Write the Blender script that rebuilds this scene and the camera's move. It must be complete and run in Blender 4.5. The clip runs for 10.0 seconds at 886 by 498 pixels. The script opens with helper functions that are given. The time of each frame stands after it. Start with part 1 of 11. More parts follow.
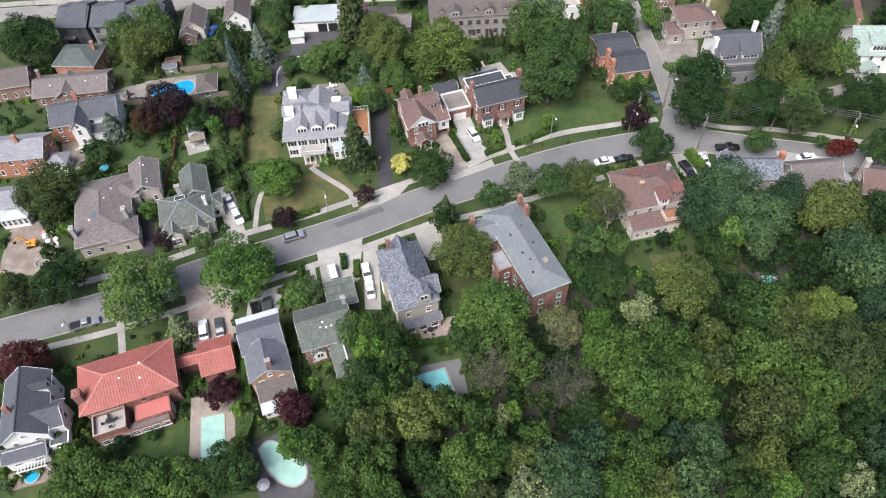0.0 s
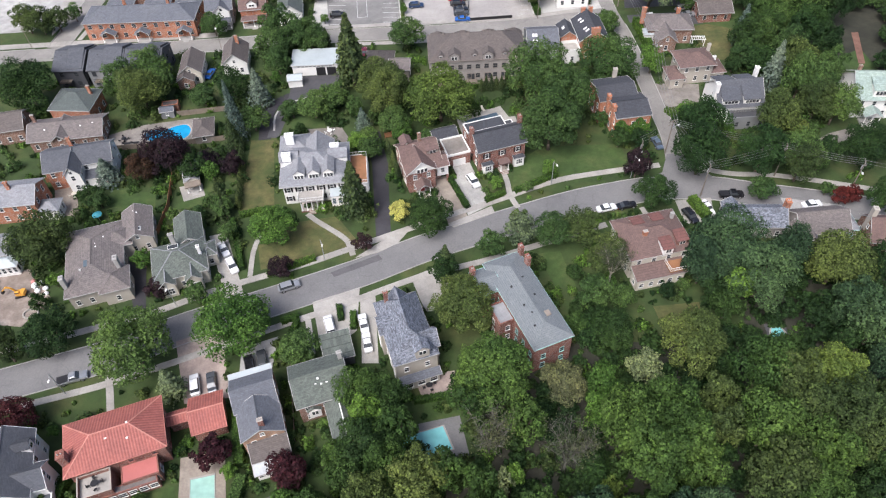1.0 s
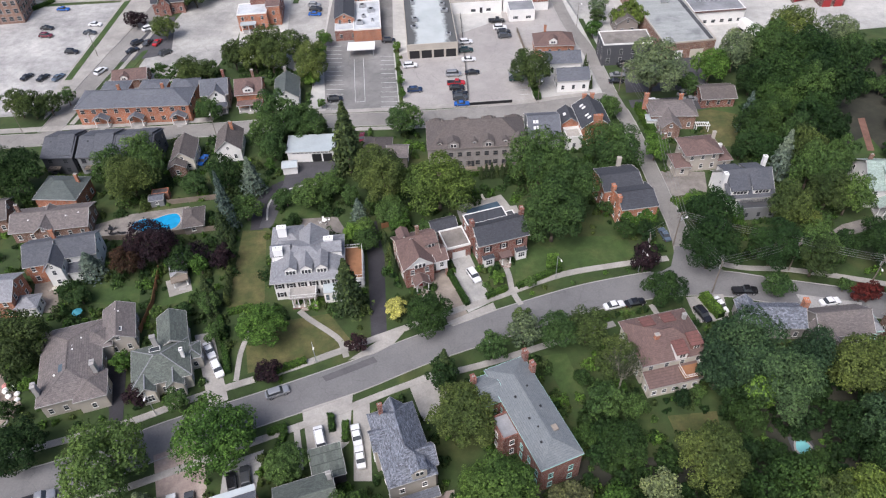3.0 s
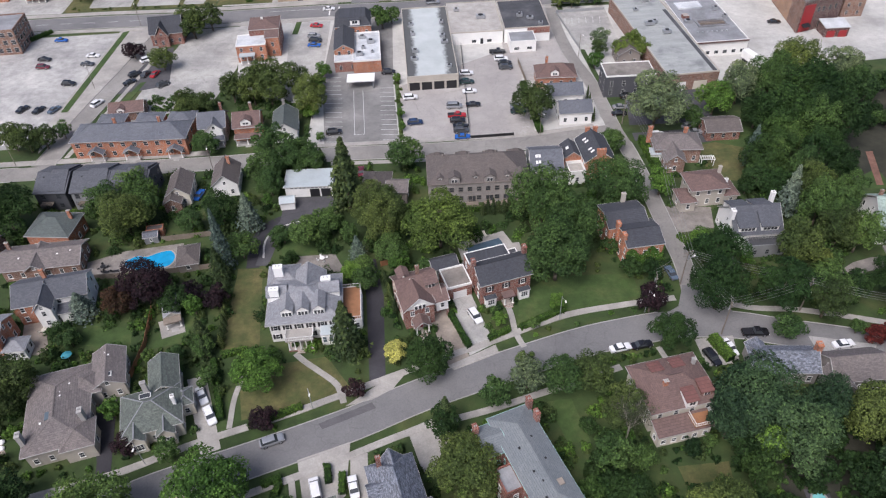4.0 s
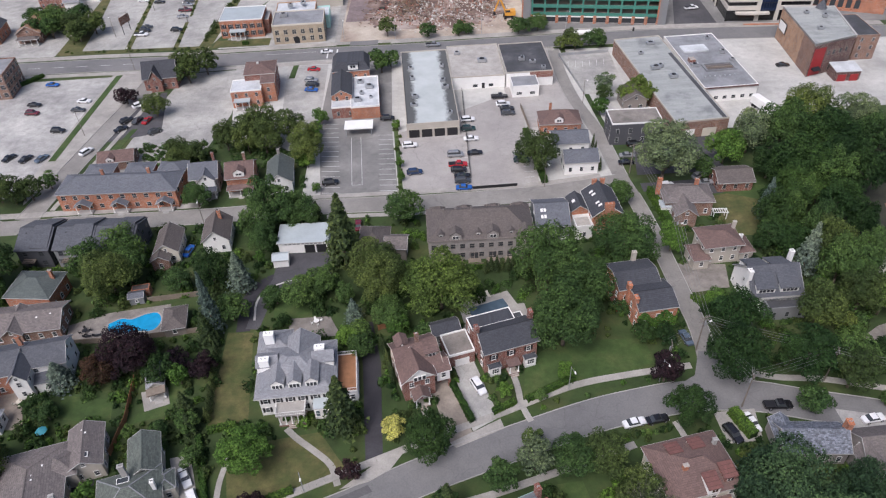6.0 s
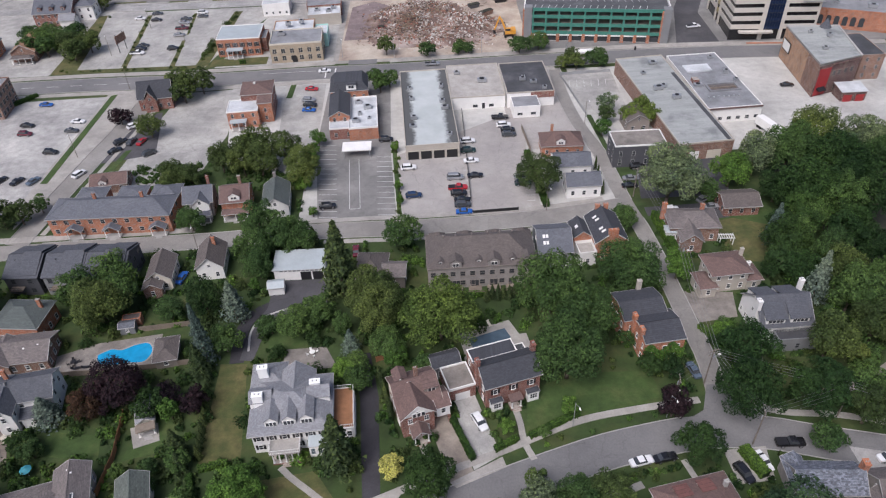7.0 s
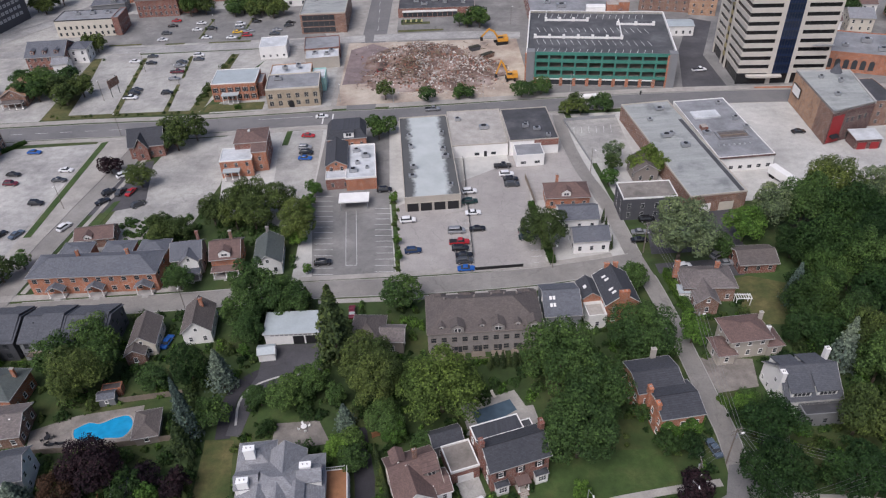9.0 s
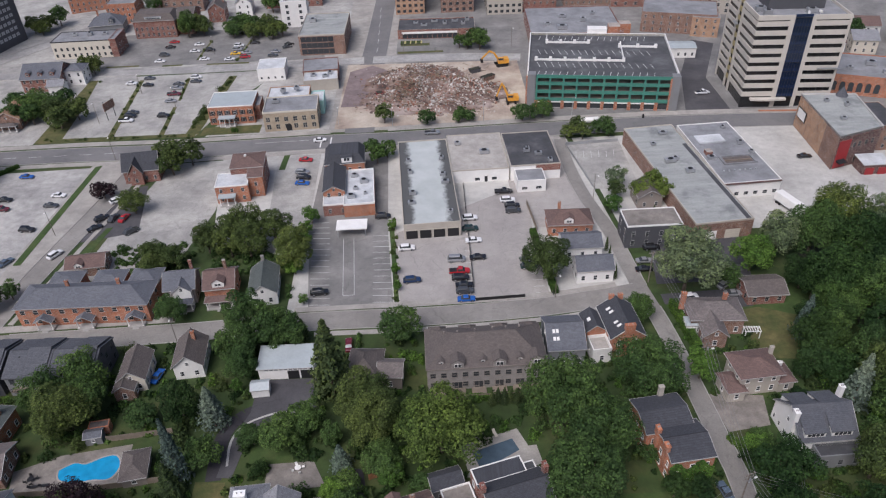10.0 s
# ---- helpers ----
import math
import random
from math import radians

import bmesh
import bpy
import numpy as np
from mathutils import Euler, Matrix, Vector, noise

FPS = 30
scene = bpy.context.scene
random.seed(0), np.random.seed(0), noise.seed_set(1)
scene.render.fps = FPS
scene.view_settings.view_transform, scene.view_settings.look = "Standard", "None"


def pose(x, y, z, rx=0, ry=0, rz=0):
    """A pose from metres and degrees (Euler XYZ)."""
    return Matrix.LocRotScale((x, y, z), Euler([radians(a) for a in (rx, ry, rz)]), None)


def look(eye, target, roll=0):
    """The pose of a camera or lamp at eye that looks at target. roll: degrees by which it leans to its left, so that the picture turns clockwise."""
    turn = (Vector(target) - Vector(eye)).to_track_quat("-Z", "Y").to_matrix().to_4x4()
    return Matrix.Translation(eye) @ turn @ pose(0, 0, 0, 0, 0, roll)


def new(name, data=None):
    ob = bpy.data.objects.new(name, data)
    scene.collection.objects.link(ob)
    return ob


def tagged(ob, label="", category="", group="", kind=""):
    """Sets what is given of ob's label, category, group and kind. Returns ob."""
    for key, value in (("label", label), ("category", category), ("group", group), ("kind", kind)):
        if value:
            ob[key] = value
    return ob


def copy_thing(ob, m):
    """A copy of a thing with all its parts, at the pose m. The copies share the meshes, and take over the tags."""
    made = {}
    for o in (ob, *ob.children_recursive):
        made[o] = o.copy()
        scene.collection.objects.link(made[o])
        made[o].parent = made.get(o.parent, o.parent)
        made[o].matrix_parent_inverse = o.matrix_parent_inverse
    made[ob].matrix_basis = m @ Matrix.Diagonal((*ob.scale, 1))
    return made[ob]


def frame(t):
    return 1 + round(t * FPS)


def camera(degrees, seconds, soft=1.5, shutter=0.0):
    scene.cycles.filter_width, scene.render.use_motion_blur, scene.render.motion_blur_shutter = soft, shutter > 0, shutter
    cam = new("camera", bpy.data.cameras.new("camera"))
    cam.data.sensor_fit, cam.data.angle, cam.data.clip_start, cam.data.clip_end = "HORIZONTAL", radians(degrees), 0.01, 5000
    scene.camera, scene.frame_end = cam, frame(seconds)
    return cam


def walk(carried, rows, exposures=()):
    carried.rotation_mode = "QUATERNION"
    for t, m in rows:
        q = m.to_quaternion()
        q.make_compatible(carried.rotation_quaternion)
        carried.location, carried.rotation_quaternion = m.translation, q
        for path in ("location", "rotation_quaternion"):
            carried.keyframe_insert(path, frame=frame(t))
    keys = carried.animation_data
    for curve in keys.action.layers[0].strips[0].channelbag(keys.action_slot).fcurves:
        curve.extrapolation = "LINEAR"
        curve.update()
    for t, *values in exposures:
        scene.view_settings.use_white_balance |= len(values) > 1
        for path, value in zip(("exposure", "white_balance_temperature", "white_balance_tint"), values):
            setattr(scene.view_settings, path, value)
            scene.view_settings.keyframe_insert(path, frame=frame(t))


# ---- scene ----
cam = camera(63.7, 10.0, soft=1.2)
METRES, EYE, TILT, LEAN, TURN = 59.45, 120.0, 0.0, 0.0, 0.0
ROWS = [
    (0.0, 0.0, 0.0, 0.0, -2.25, -51.71, 1.77),
    (0.5, 0.0018, 0.0456, -0.0006, -2.27, -50.51, 1.71),
    (1.0, 0.0035, 0.0923, -0.002, -2.29, -49.29, 1.72),
    (1.5, 0.0059, 0.1396, -0.0038, -2.3, -48.04, 1.68),
    (2.0, 0.0062, 0.1869, -0.007, -2.33, -46.76, 1.66),
    (2.5, 0.0094, 0.2355, -0.0089, -2.33, -45.49, 1.65),
    (3.0, 0.011, 0.2851, -0.0096, -2.34, -44.4, 1.65),
    (4.5, 0.0172, 0.4356, -0.0109, -2.35, -42.0, 1.78),
    (5.0, 0.0182, 0.4861, -0.0102, -2.37, -41.41, 1.81),
    (5.5, 0.0204, 0.537, -0.0091, -2.37, -40.97, 1.85),
    (7.0, 0.0246, 0.6892, -0.0096, -2.43, -39.65, 1.82),
    (7.5, 0.0273, 0.7401, -0.0093, -2.44, -39.08, 1.86),
    (8.0, 0.028, 0.792, -0.0094, -2.45, -38.49, 1.87),
    (8.5, 0.0287, 0.8443, -0.0076, -2.46, -37.92, 1.86),
    (9.0, 0.031, 0.8959, -0.0097, -2.45, -37.3, 1.88),
    (9.5, 0.0345, 0.9476, -0.0093, -2.44, -36.68, 1.89),
    (10.0, 0.0359, 0.9989, -0.0102, -2.45, -36.05, 1.86),
]
walk(cam, [(t, pose(0, 0, EYE, TILT, LEAN, TURN) @ pose(METRES * x, METRES * y, METRES * z, 90 + pitch, roll, yaw)) for t, x, y, z, yaw, pitch, roll in ROWS],
     [(0.0, 0.81, 6050, 13), (1.0, 0.68, 6020, 14), (2.5, 0.47, 5990, 15), (4.5, 0.22, 5950, 17), (5.5, 0.18, 5950, 17), (7.5, 0.02, 5950, 17), (10.0, -0.13, 5950, 17)])

# ---- sky and overcast sun ----
world = bpy.data.worlds.new("sky")
scene.world = world
world.use_nodes = True
wn = world.node_tree
sky = wn.nodes.new("ShaderNodeTexSky")
sky.sky_type = "NISHITA"
sky.sun_disc = False
sky.sun_elevation, sky.sun_rotation = radians(52), radians(215)
sky.air_density, sky.dust_density, sky.ozone_density = 1.0, 5.0, 1.0
back = wn.nodes["Background"]
back.inputs["Strength"].default_value = 0.105
wn.links.new(sky.outputs["Color"], back.inputs["Color"])

sun_data = bpy.data.lights.new("sun", "SUN")
sun_data.energy, sun_data.angle, sun_data.color = 2.7, radians(36), (1.0, 0.96, 0.9)
sun = new("sun", sun_data)
sun.matrix_basis = look((0, 0, 200), (60, 90, 40))

# ---- materials ----
def node_mat(name):
    m = bpy.data.materials.new(name)
    m.use_nodes = True
    return m, m.node_tree, m.node_tree.nodes["Principled BSDF"]


def ramp(nt, source, stops):
    r = nt.nodes.new("ShaderNodeValToRGB")
    el = r.color_ramp.elements
    while len(el) < len(stops):
        el.new(0.5)
    for e, (at, c) in zip(el, stops):
        e.position, e.color = at, (*c, 1)
    nt.links.new(source, r.inputs[0])
    return r.outputs[0]


def noise_of(nt, vec, scale, detail=4.0, rough=0.6):
    n = nt.nodes.new("ShaderNodeTexNoise")
    n.inputs["Scale"].default_value, n.inputs["Detail"].default_value, n.inputs["Roughness"].default_value = scale, detail, rough
    nt.links.new(vec, n.inputs["Vector"])
    return n.outputs[0]


def mix_rgb(nt, fac, a, b, mode="MIX"):
    x = nt.nodes.new("ShaderNodeMix")
    x.data_type, x.blend_type = "RGBA", mode
    if isinstance(fac, (int, float)):
        x.inputs[0].default_value = fac
    else:
        nt.links.new(fac, x.inputs[0])
    for socket, value in ((x.inputs[6], a), (x.inputs[7], b)):
        if isinstance(value, tuple):
            socket.default_value = (*value, 1)
        else:
            nt.links.new(value, socket)
    return x.outputs[2]


def place_of(nt):
    return nt.nodes.new("ShaderNodeNewGeometry").outputs["Position"]


def along_wall(nt):
    """Coordinates that run along a wall and up it, or along a roof's eave and up its slope."""
    geo = nt.nodes.new("ShaderNodeNewGeometry")
    cross = nt.nodes.new("ShaderNodeVectorMath")
    cross.operation = "CROSS_PRODUCT"
    nt.links.new(geo.outputs["True Normal"], cross.inputs[0])
    cross.inputs[1].default_value = (0, 0.0001, 1)
    unit = nt.nodes.new("ShaderNodeVectorMath")
    unit.operation = "NORMALIZE"
    nt.links.new(cross.outputs[0], unit.inputs[0])
    dot = nt.nodes.new("ShaderNodeVectorMath")
    dot.operation = "DOT_PRODUCT"
    nt.links.new(unit.outputs[0], dot.inputs[0])
    nt.links.new(geo.outputs["Position"], dot.inputs[1])
    up = nt.nodes.new("ShaderNodeSeparateXYZ")
    nt.links.new(geo.outputs["Position"], up.inputs[0])
    both = nt.nodes.new("ShaderNodeCombineXYZ")
    nt.links.new(dot.outputs["Value"], both.inputs[0])
    nt.links.new(up.outputs[2], both.inputs[1])
    return both.outputs[0]


def bump(nt, bsdf, height, strength, distance=0.05):
    b = nt.nodes.new("ShaderNodeBump")
    b.inputs["Strength"].default_value, b.inputs["Distance"].default_value = strength, distance
    nt.links.new(height, b.inputs["Height"])
    nt.links.new(b.outputs[0], bsdf.inputs["Normal"])


def rough_mat(name, dark, mid, light, fine=3.0, coarse=0.15, rough=0.85, metal=0.0, relief=0.3, fine_share=0.45, spec=0.4):
    """A weathered surface: coarse stains and a finer grain between three tones."""
    m, nt, bsdf = node_mat(name)
    p = place_of(nt)
    a, b = noise_of(nt, p, fine, 6.0, 0.7), noise_of(nt, p, coarse, 5.0, 0.6)
    both = nt.nodes.new("ShaderNodeMix")
    both.inputs[0].default_value = fine_share
    nt.links.new(b, both.inputs[2])
    nt.links.new(a, both.inputs[3])
    col = ramp(nt, both.outputs[0], [(0.3, dark), (0.5, mid), (0.7, light)])
    nt.links.new(col, bsdf.inputs["Base Color"])
    bsdf.inputs["Roughness"].default_value, bsdf.inputs["Metallic"].default_value = rough, metal
    bsdf.inputs["Specular IOR Level"].default_value = spec
    if relief:
        bump(nt, bsdf, a, relief)
    return m


def tones(c, spread=0.3):
    return tuple(v * (1 - spread) for v in c), c, tuple(min(0.9, v * (1 + spread)) for v in c)


def paint(name, c, spread=0.12, rough=0.7, fine=2.0, coarse=0.3, metal=0.0):
    return rough_mat(name, *tones(c, spread), fine=fine, coarse=coarse, rough=rough, metal=metal, relief=0.1)


def brick_mat(name, c, mortar=(0.4, 0.36, 0.32)):
    m, nt, bsdf = node_mat(name)
    uv = along_wall(nt)
    br = nt.nodes.new("ShaderNodeTexBrick")
    br.inputs["Scale"].default_value = 1.0
    br.inputs["Brick Width"].default_value, br.inputs["Row Height"].default_value, br.inputs["Mortar Size"].default_value = 0.23, 0.075, 0.006
    br.inputs["Color1"].default_value = (*tuple(v * 0.75 for v in c), 1)
    br.inputs["Color2"].default_value = (*tuple(v * 1.25 for v in c), 1)
    br.inputs["Mortar"].default_value = (*mortar, 1)
    nt.links.new(uv, br.inputs["Vector"])
    p = place_of(nt)
    stain = ramp(nt, noise_of(nt, p, 0.5, 5.0, 0.65), [(0.3, (0.62, 0.62, 0.64)), (0.6, (1.05, 1.03, 1.0))])
    nt.links.new(mix_rgb(nt, 1.0, br.outputs["Color"], stain, "MULTIPLY"), bsdf.inputs["Base Color"])
    bsdf.inputs["Roughness"].default_value = 0.88
    return m


def shingle_mat(name, c, spread=0.12, row=0.3, streak=0.1):
    """Asphalt shingles: courses across the slope, tabs of uneven tone and weather streaks down it."""
    m, nt, bsdf = node_mat(name)
    uv = along_wall(nt)
    br = nt.nodes.new("ShaderNodeTexBrick")
    br.inputs["Scale"].default_value = 1.0
    br.inputs["Brick Width"].default_value, br.inputs["Row Height"].default_value, br.inputs["Mortar Size"].default_value = row * 1.8, row * 0.5, 0.008
    br.inputs["Color1"].default_value = (*tuple(v * (1 - spread) for v in c), 1)
    br.inputs["Color2"].default_value = (*tuple(v * (1 + spread) for v in c), 1)
    br.inputs["Mortar"].default_value = (*tuple(v * 0.55 for v in c), 1)
    nt.links.new(uv, br.inputs["Vector"])
    p = place_of(nt)
    stretch = nt.nodes.new("ShaderNodeMapping")
    stretch.inputs["Scale"].default_value = (1.6, 0.25, 1)
    nt.links.new(uv, stretch.inputs["Vector"])
    s1 = ramp(nt, noise_of(nt, stretch.outputs[0], 1.0, 5.0, 0.7), [(0.3, (1 - streak * 0.35,) * 3), (0.65, (1.03, 1.03, 1.02))])
    s2 = ramp(nt, noise_of(nt, p, 0.22, 3.0, 0.6), [(0.35, (0.92, 0.925, 0.94)), (0.65, (1.05, 1.04, 1.03))])
    speck = ramp(nt, noise_of(nt, p, 2.6, 3.0, 0.7), [(0.32, (1 - spread * 0.9,) * 3), (0.68, (1 + spread * 0.9,) * 3)])
    col = mix_rgb(nt, 1.0, mix_rgb(nt, 1.0, mix_rgb(nt, 1.0, br.outputs["Color"], s1, "MULTIPLY"), s2, "MULTIPLY"), speck, "MULTIPLY")
    nt.links.new(col, bsdf.inputs["Base Color"])
    bsdf.inputs["Roughness"].default_value = 0.9
    bump(nt, bsdf, br.outputs["Fac"], 0.3, 0.02)
    return m


def leaf_mat(name, c, spread=0.5, warm=(1.08, 1.08, 0.85)):
    """Foliage: each leaf clump and each plant has a tone of its own."""
    m, nt, bsdf = node_mat(name)
    geo = nt.nodes.new("ShaderNodeNewGeometry")
    one = nt.nodes.new("ShaderNodeObjectInfo")
    col = ramp(nt, geo.outputs["Random Per Island"], [(0.0, tuple(v * (1 - spread) for v in c)), (0.55, c), (1.0, tuple(v * (1 + spread) * w for v, w in zip(c, warm)))])
    tree = ramp(nt, one.outputs["Random"], [(0.0, (0.66, 0.7, 0.74)), (0.35, (0.9, 0.93, 0.9)), (0.7, (1.08, 1.06, 0.98)), (1.0, (1.38, 1.3, 1.12))])
    patch = ramp(nt, noise_of(nt, geo.outputs["Position"], 0.7, 3.0, 0.6), [(0.3, (0.78, 0.8, 0.83)), (0.7, (1.2, 1.18, 1.1))])
    stand = ramp(nt, noise_of(nt, geo.outputs["Position"], 0.09, 2.0, 0.5), [(0.36, (0.7, 0.76, 0.82)), (0.5, (1.0, 1.0, 1.0)), (0.66, (1.24, 1.2, 1.08))])
    col = mix_rgb(nt, 1.0, mix_rgb(nt, 1.0, mix_rgb(nt, 1.0, col, tree, "MULTIPLY"), patch, "MULTIPLY"), stand, "MULTIPLY")
    nt.links.new(col, bsdf.inputs["Base Color"])
    bsdf.inputs["Roughness"].default_value = 0.65
    bsdf.inputs["Specular IOR Level"].default_value = 0.07
    # light that passes through the leaves
    through_leaf = nt.nodes.new("ShaderNodeBsdfTranslucent")
    nt.links.new(col, through_leaf.inputs["Color"])
    both = nt.nodes.new("ShaderNodeMixShader")
    both.inputs[0].default_value = 0.08
    nt.links.new(bsdf.outputs[0], both.inputs[1])
    nt.links.new(through_leaf.outputs[0], both.inputs[2])
    nt.links.new(both.outputs[0], next(n for n in nt.nodes if n.type == "OUTPUT_MATERIAL").inputs["Surface"])
    return m


def glass_mat(name, c=(0.045, 0.05, 0.055), rough=0.08):
    m, nt, bsdf = node_mat(name)
    bsdf.inputs["Base Color"].default_value = (*c, 1)
    bsdf.inputs["Roughness"].default_value = rough
    bsdf.inputs["Specular IOR Level"].default_value = 0.6
    return m


def gloss_mat(name, c, rough=0.25, metal=0.0, coat=0.6):
    m, nt, bsdf = node_mat(name)
    p = place_of(nt)
    dust = ramp(nt, noise_of(nt, p, 1.5, 4.0, 0.6), [(0.3, tuple(v * 0.9 for v in c)), (0.7, tuple(min(0.9, v * 1.06 + 0.004) for v in c))])
    nt.links.new(dust, bsdf.inputs["Base Color"])
    bsdf.inputs["Roughness"].default_value, bsdf.inputs["Metallic"].default_value = rough, metal
    bsdf.inputs["Coat Weight"].default_value, bsdf.inputs["Coat Roughness"].default_value = coat, 0.06
    return m


def ground_mat(name, base, stain, light, crack=0.0, fine=2.5, coarse=0.06, mid_scale=0.4, rough=0.92, rough_blotch=0.13):
    """Asphalt, concrete or gravel with wide stains, blotches, grain and thin cracks."""
    m, nt, bsdf = node_mat(name)
    p = place_of(nt)
    wide = ramp(nt, noise_of(nt, p, coarse, 6.0, 0.62), [(0.32, stain), (0.5, base), (0.68, light)])
    blotch = ramp(nt, noise_of(nt, p, mid_scale, 5.0, 0.7), [(0.3, (1 - rough_blotch,) * 3), (0.7, (1 + rough_blotch,) * 3)])
    grain = ramp(nt, noise_of(nt, p, fine, 4.0, 0.8), [(0.3, (0.86, 0.86, 0.86)), (0.7, (1.12, 1.12, 1.12))])
    col = mix_rgb(nt, 1.0, mix_rgb(nt, 1.0, wide, blotch, "MULTIPLY"), grain, "MULTIPLY")
    if crack:
        warp = nt.nodes.new("ShaderNodeVectorMath")
        warp.operation = "MULTIPLY_ADD"
        wob = nt.nodes.new("ShaderNodeTexNoise")
        wob.inputs["Scale"].default_value = 0.5
        nt.links.new(p, wob.inputs["Vector"])
        nt.links.new(wob.outputs["Color"], warp.inputs[0])
        warp.inputs[1].default_value = (2.5, 2.5, 0)
        nt.links.new(p, warp.inputs[2])
        v = nt.nodes.new("ShaderNodeTexVoronoi")
        v.feature = "DISTANCE_TO_EDGE"
        v.inputs["Scale"].default_value = 0.16
        nt.links.new(warp.outputs[0], v.inputs["Vector"])
        line = ramp(nt, v.outputs["Distance"], [(0.0, (1 - crack,) * 3), (0.012, (1.0, 1.0, 1.0))])
        col = mix_rgb(nt, 1.0, col, line, "MULTIPLY")
    nt.links.new(col, bsdf.inputs["Base Color"])
    bsdf.inputs["Roughness"].default_value = rough
    return m


ASPHALT = ground_mat("asphalt", (0.16, 0.157, 0.155), (0.136, 0.134, 0.134), (0.186, 0.182, 0.178), crack=0.16, rough_blotch=0.07)
OLD_ASPHALT = ground_mat("old_asphalt", (0.319, 0.312, 0.297), (0.231, 0.227, 0.218), (0.413, 0.404, 0.38), crack=0.3, coarse=0.05)
DARK_ASPHALT = ground_mat("dark_asphalt", (0.066, 0.064, 0.069), (0.05, 0.049, 0.053), (0.098, 0.096, 0.1), crack=0.2)
SEALED_ASPHALT = ground_mat("sealed_asphalt", (0.036, 0.034, 0.039), (0.026, 0.025, 0.029), (0.056, 0.054, 0.06), crack=0.15)
PATCH_ASPHALT = ground_mat("patch_asphalt", (0.098, 0.096, 0.098), (0.085, 0.084, 0.086), (0.115, 0.113, 0.113))
GRAVEL = ground_mat("gravel", (0.421, 0.412, 0.383), (0.312, 0.305, 0.286), (0.494, 0.484, 0.449), coarse=0.045)
LOT = ground_mat("worn_lot", (0.335, 0.326, 0.303), (0.232, 0.227, 0.214), (0.432, 0.421, 0.387), crack=0.22, coarse=0.07, rough_blotch=0.16)
LOT_PALE = ground_mat("pale_lot", (0.347, 0.338, 0.32), (0.226, 0.221, 0.214), (0.473, 0.462, 0.43), crack=0.15, coarse=0.05, rough_blotch=0.14)
LOT_DARK = ground_mat("dark_lot", (0.19, 0.185, 0.176), (0.145, 0.142, 0.136), (0.255, 0.248, 0.234), crack=0.25, coarse=0.08, rough_blotch=0.14)
LOT_WARM = ground_mat("warm_lot", (0.325, 0.305, 0.285), (0.27, 0.252, 0.238), (0.37, 0.35, 0.325), crack=0.2, coarse=0.06, rough_blotch=0.08)
LANE_ASPHALT = ground_mat("lane_asphalt", (0.225, 0.213, 0.195), (0.185, 0.175, 0.162), (0.275, 0.262, 0.24), crack=0.2, rough_blotch=0.1)
OLD_GRAVEL = ground_mat("old_gravel", (0.2, 0.18, 0.16), (0.15, 0.137, 0.12), (0.25, 0.23, 0.2), coarse=0.2)
CONCRETE = ground_mat("concrete", (0.315, 0.298, 0.27), (0.25, 0.238, 0.217), (0.375, 0.357, 0.325), coarse=0.12)
BRICK_PATH = ground_mat("brick_path", (0.17, 0.09, 0.065), (0.13, 0.07, 0.05), (0.21, 0.12, 0.085), coarse=0.3)
PAVER = ground_mat("paver", (0.3, 0.24, 0.21), (0.24, 0.19, 0.17), (0.36, 0.3, 0.26), coarse=0.2)
TAN_PAVER = ground_mat("tan_paver", (0.264, 0.224, 0.184), (0.216, 0.184, 0.152), (0.312, 0.272, 0.224), coarse=0.2)
GRASS = ground_mat("grass", (0.035, 0.06, 0.014), (0.024, 0.043, 0.01), (0.064, 0.074, 0.022), fine=4.0, coarse=0.09, mid_scale=0.3, rough=0.95, rough_blotch=0.3)
LAWN = ground_mat("lawn", (0.041, 0.074, 0.016), (0.029, 0.055, 0.012), (0.07, 0.092, 0.026), fine=4.0, coarse=0.16, mid_scale=0.6, rough=0.95, rough_blotch=0.26)
DRY_LAWN = ground_mat("dry_lawn", (0.078, 0.082, 0.026), (0.045, 0.064, 0.016), (0.128, 0.11, 0.044), fine=4.0, coarse=0.18, mid_scale=0.6, rough=0.95, rough_blotch=0.26)
# darker than real leaf litter: shade between crowns is put into this colour
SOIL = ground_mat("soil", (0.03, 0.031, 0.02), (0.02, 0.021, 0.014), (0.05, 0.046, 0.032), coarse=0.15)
RUBBLE_DIRT = ground_mat("rubble_dirt", (0.389, 0.324, 0.259), (0.238, 0.184, 0.151), (0.486, 0.432, 0.356), coarse=0.06, mid_scale=0.3)
YARD_DIRT = ground_mat("yard_dirt", (0.215, 0.175, 0.145), (0.15, 0.12, 0.1), (0.33, 0.29, 0.25), coarse=0.25, mid_scale=0.7)
MAROON_DIRT = ground_mat("maroon_dirt", (0.2, 0.155, 0.15), (0.15, 0.12, 0.12), (0.26, 0.21, 0.2), coarse=0.1)
LINE = paint("line_paint", (0.62, 0.62, 0.6), 0.2, 0.8, fine=5.0)
KERB = paint("kerb_concrete", (0.34, 0.33, 0.31), 0.15, 0.9)
TRUNK = rough_mat("bark", *tones((0.12, 0.095, 0.072), 0.35), fine=6.0, coarse=1.0, relief=0.5)
PALE_BARK = rough_mat("pale_bark", *tones((0.33, 0.3, 0.25), 0.3), fine=6.0, coarse=1.0, relief=0.4)
GREY_TWIG = rough_mat("grey_twig", (0.075, 0.072, 0.06), (0.11, 0.105, 0.09), (0.15, 0.145, 0.125))

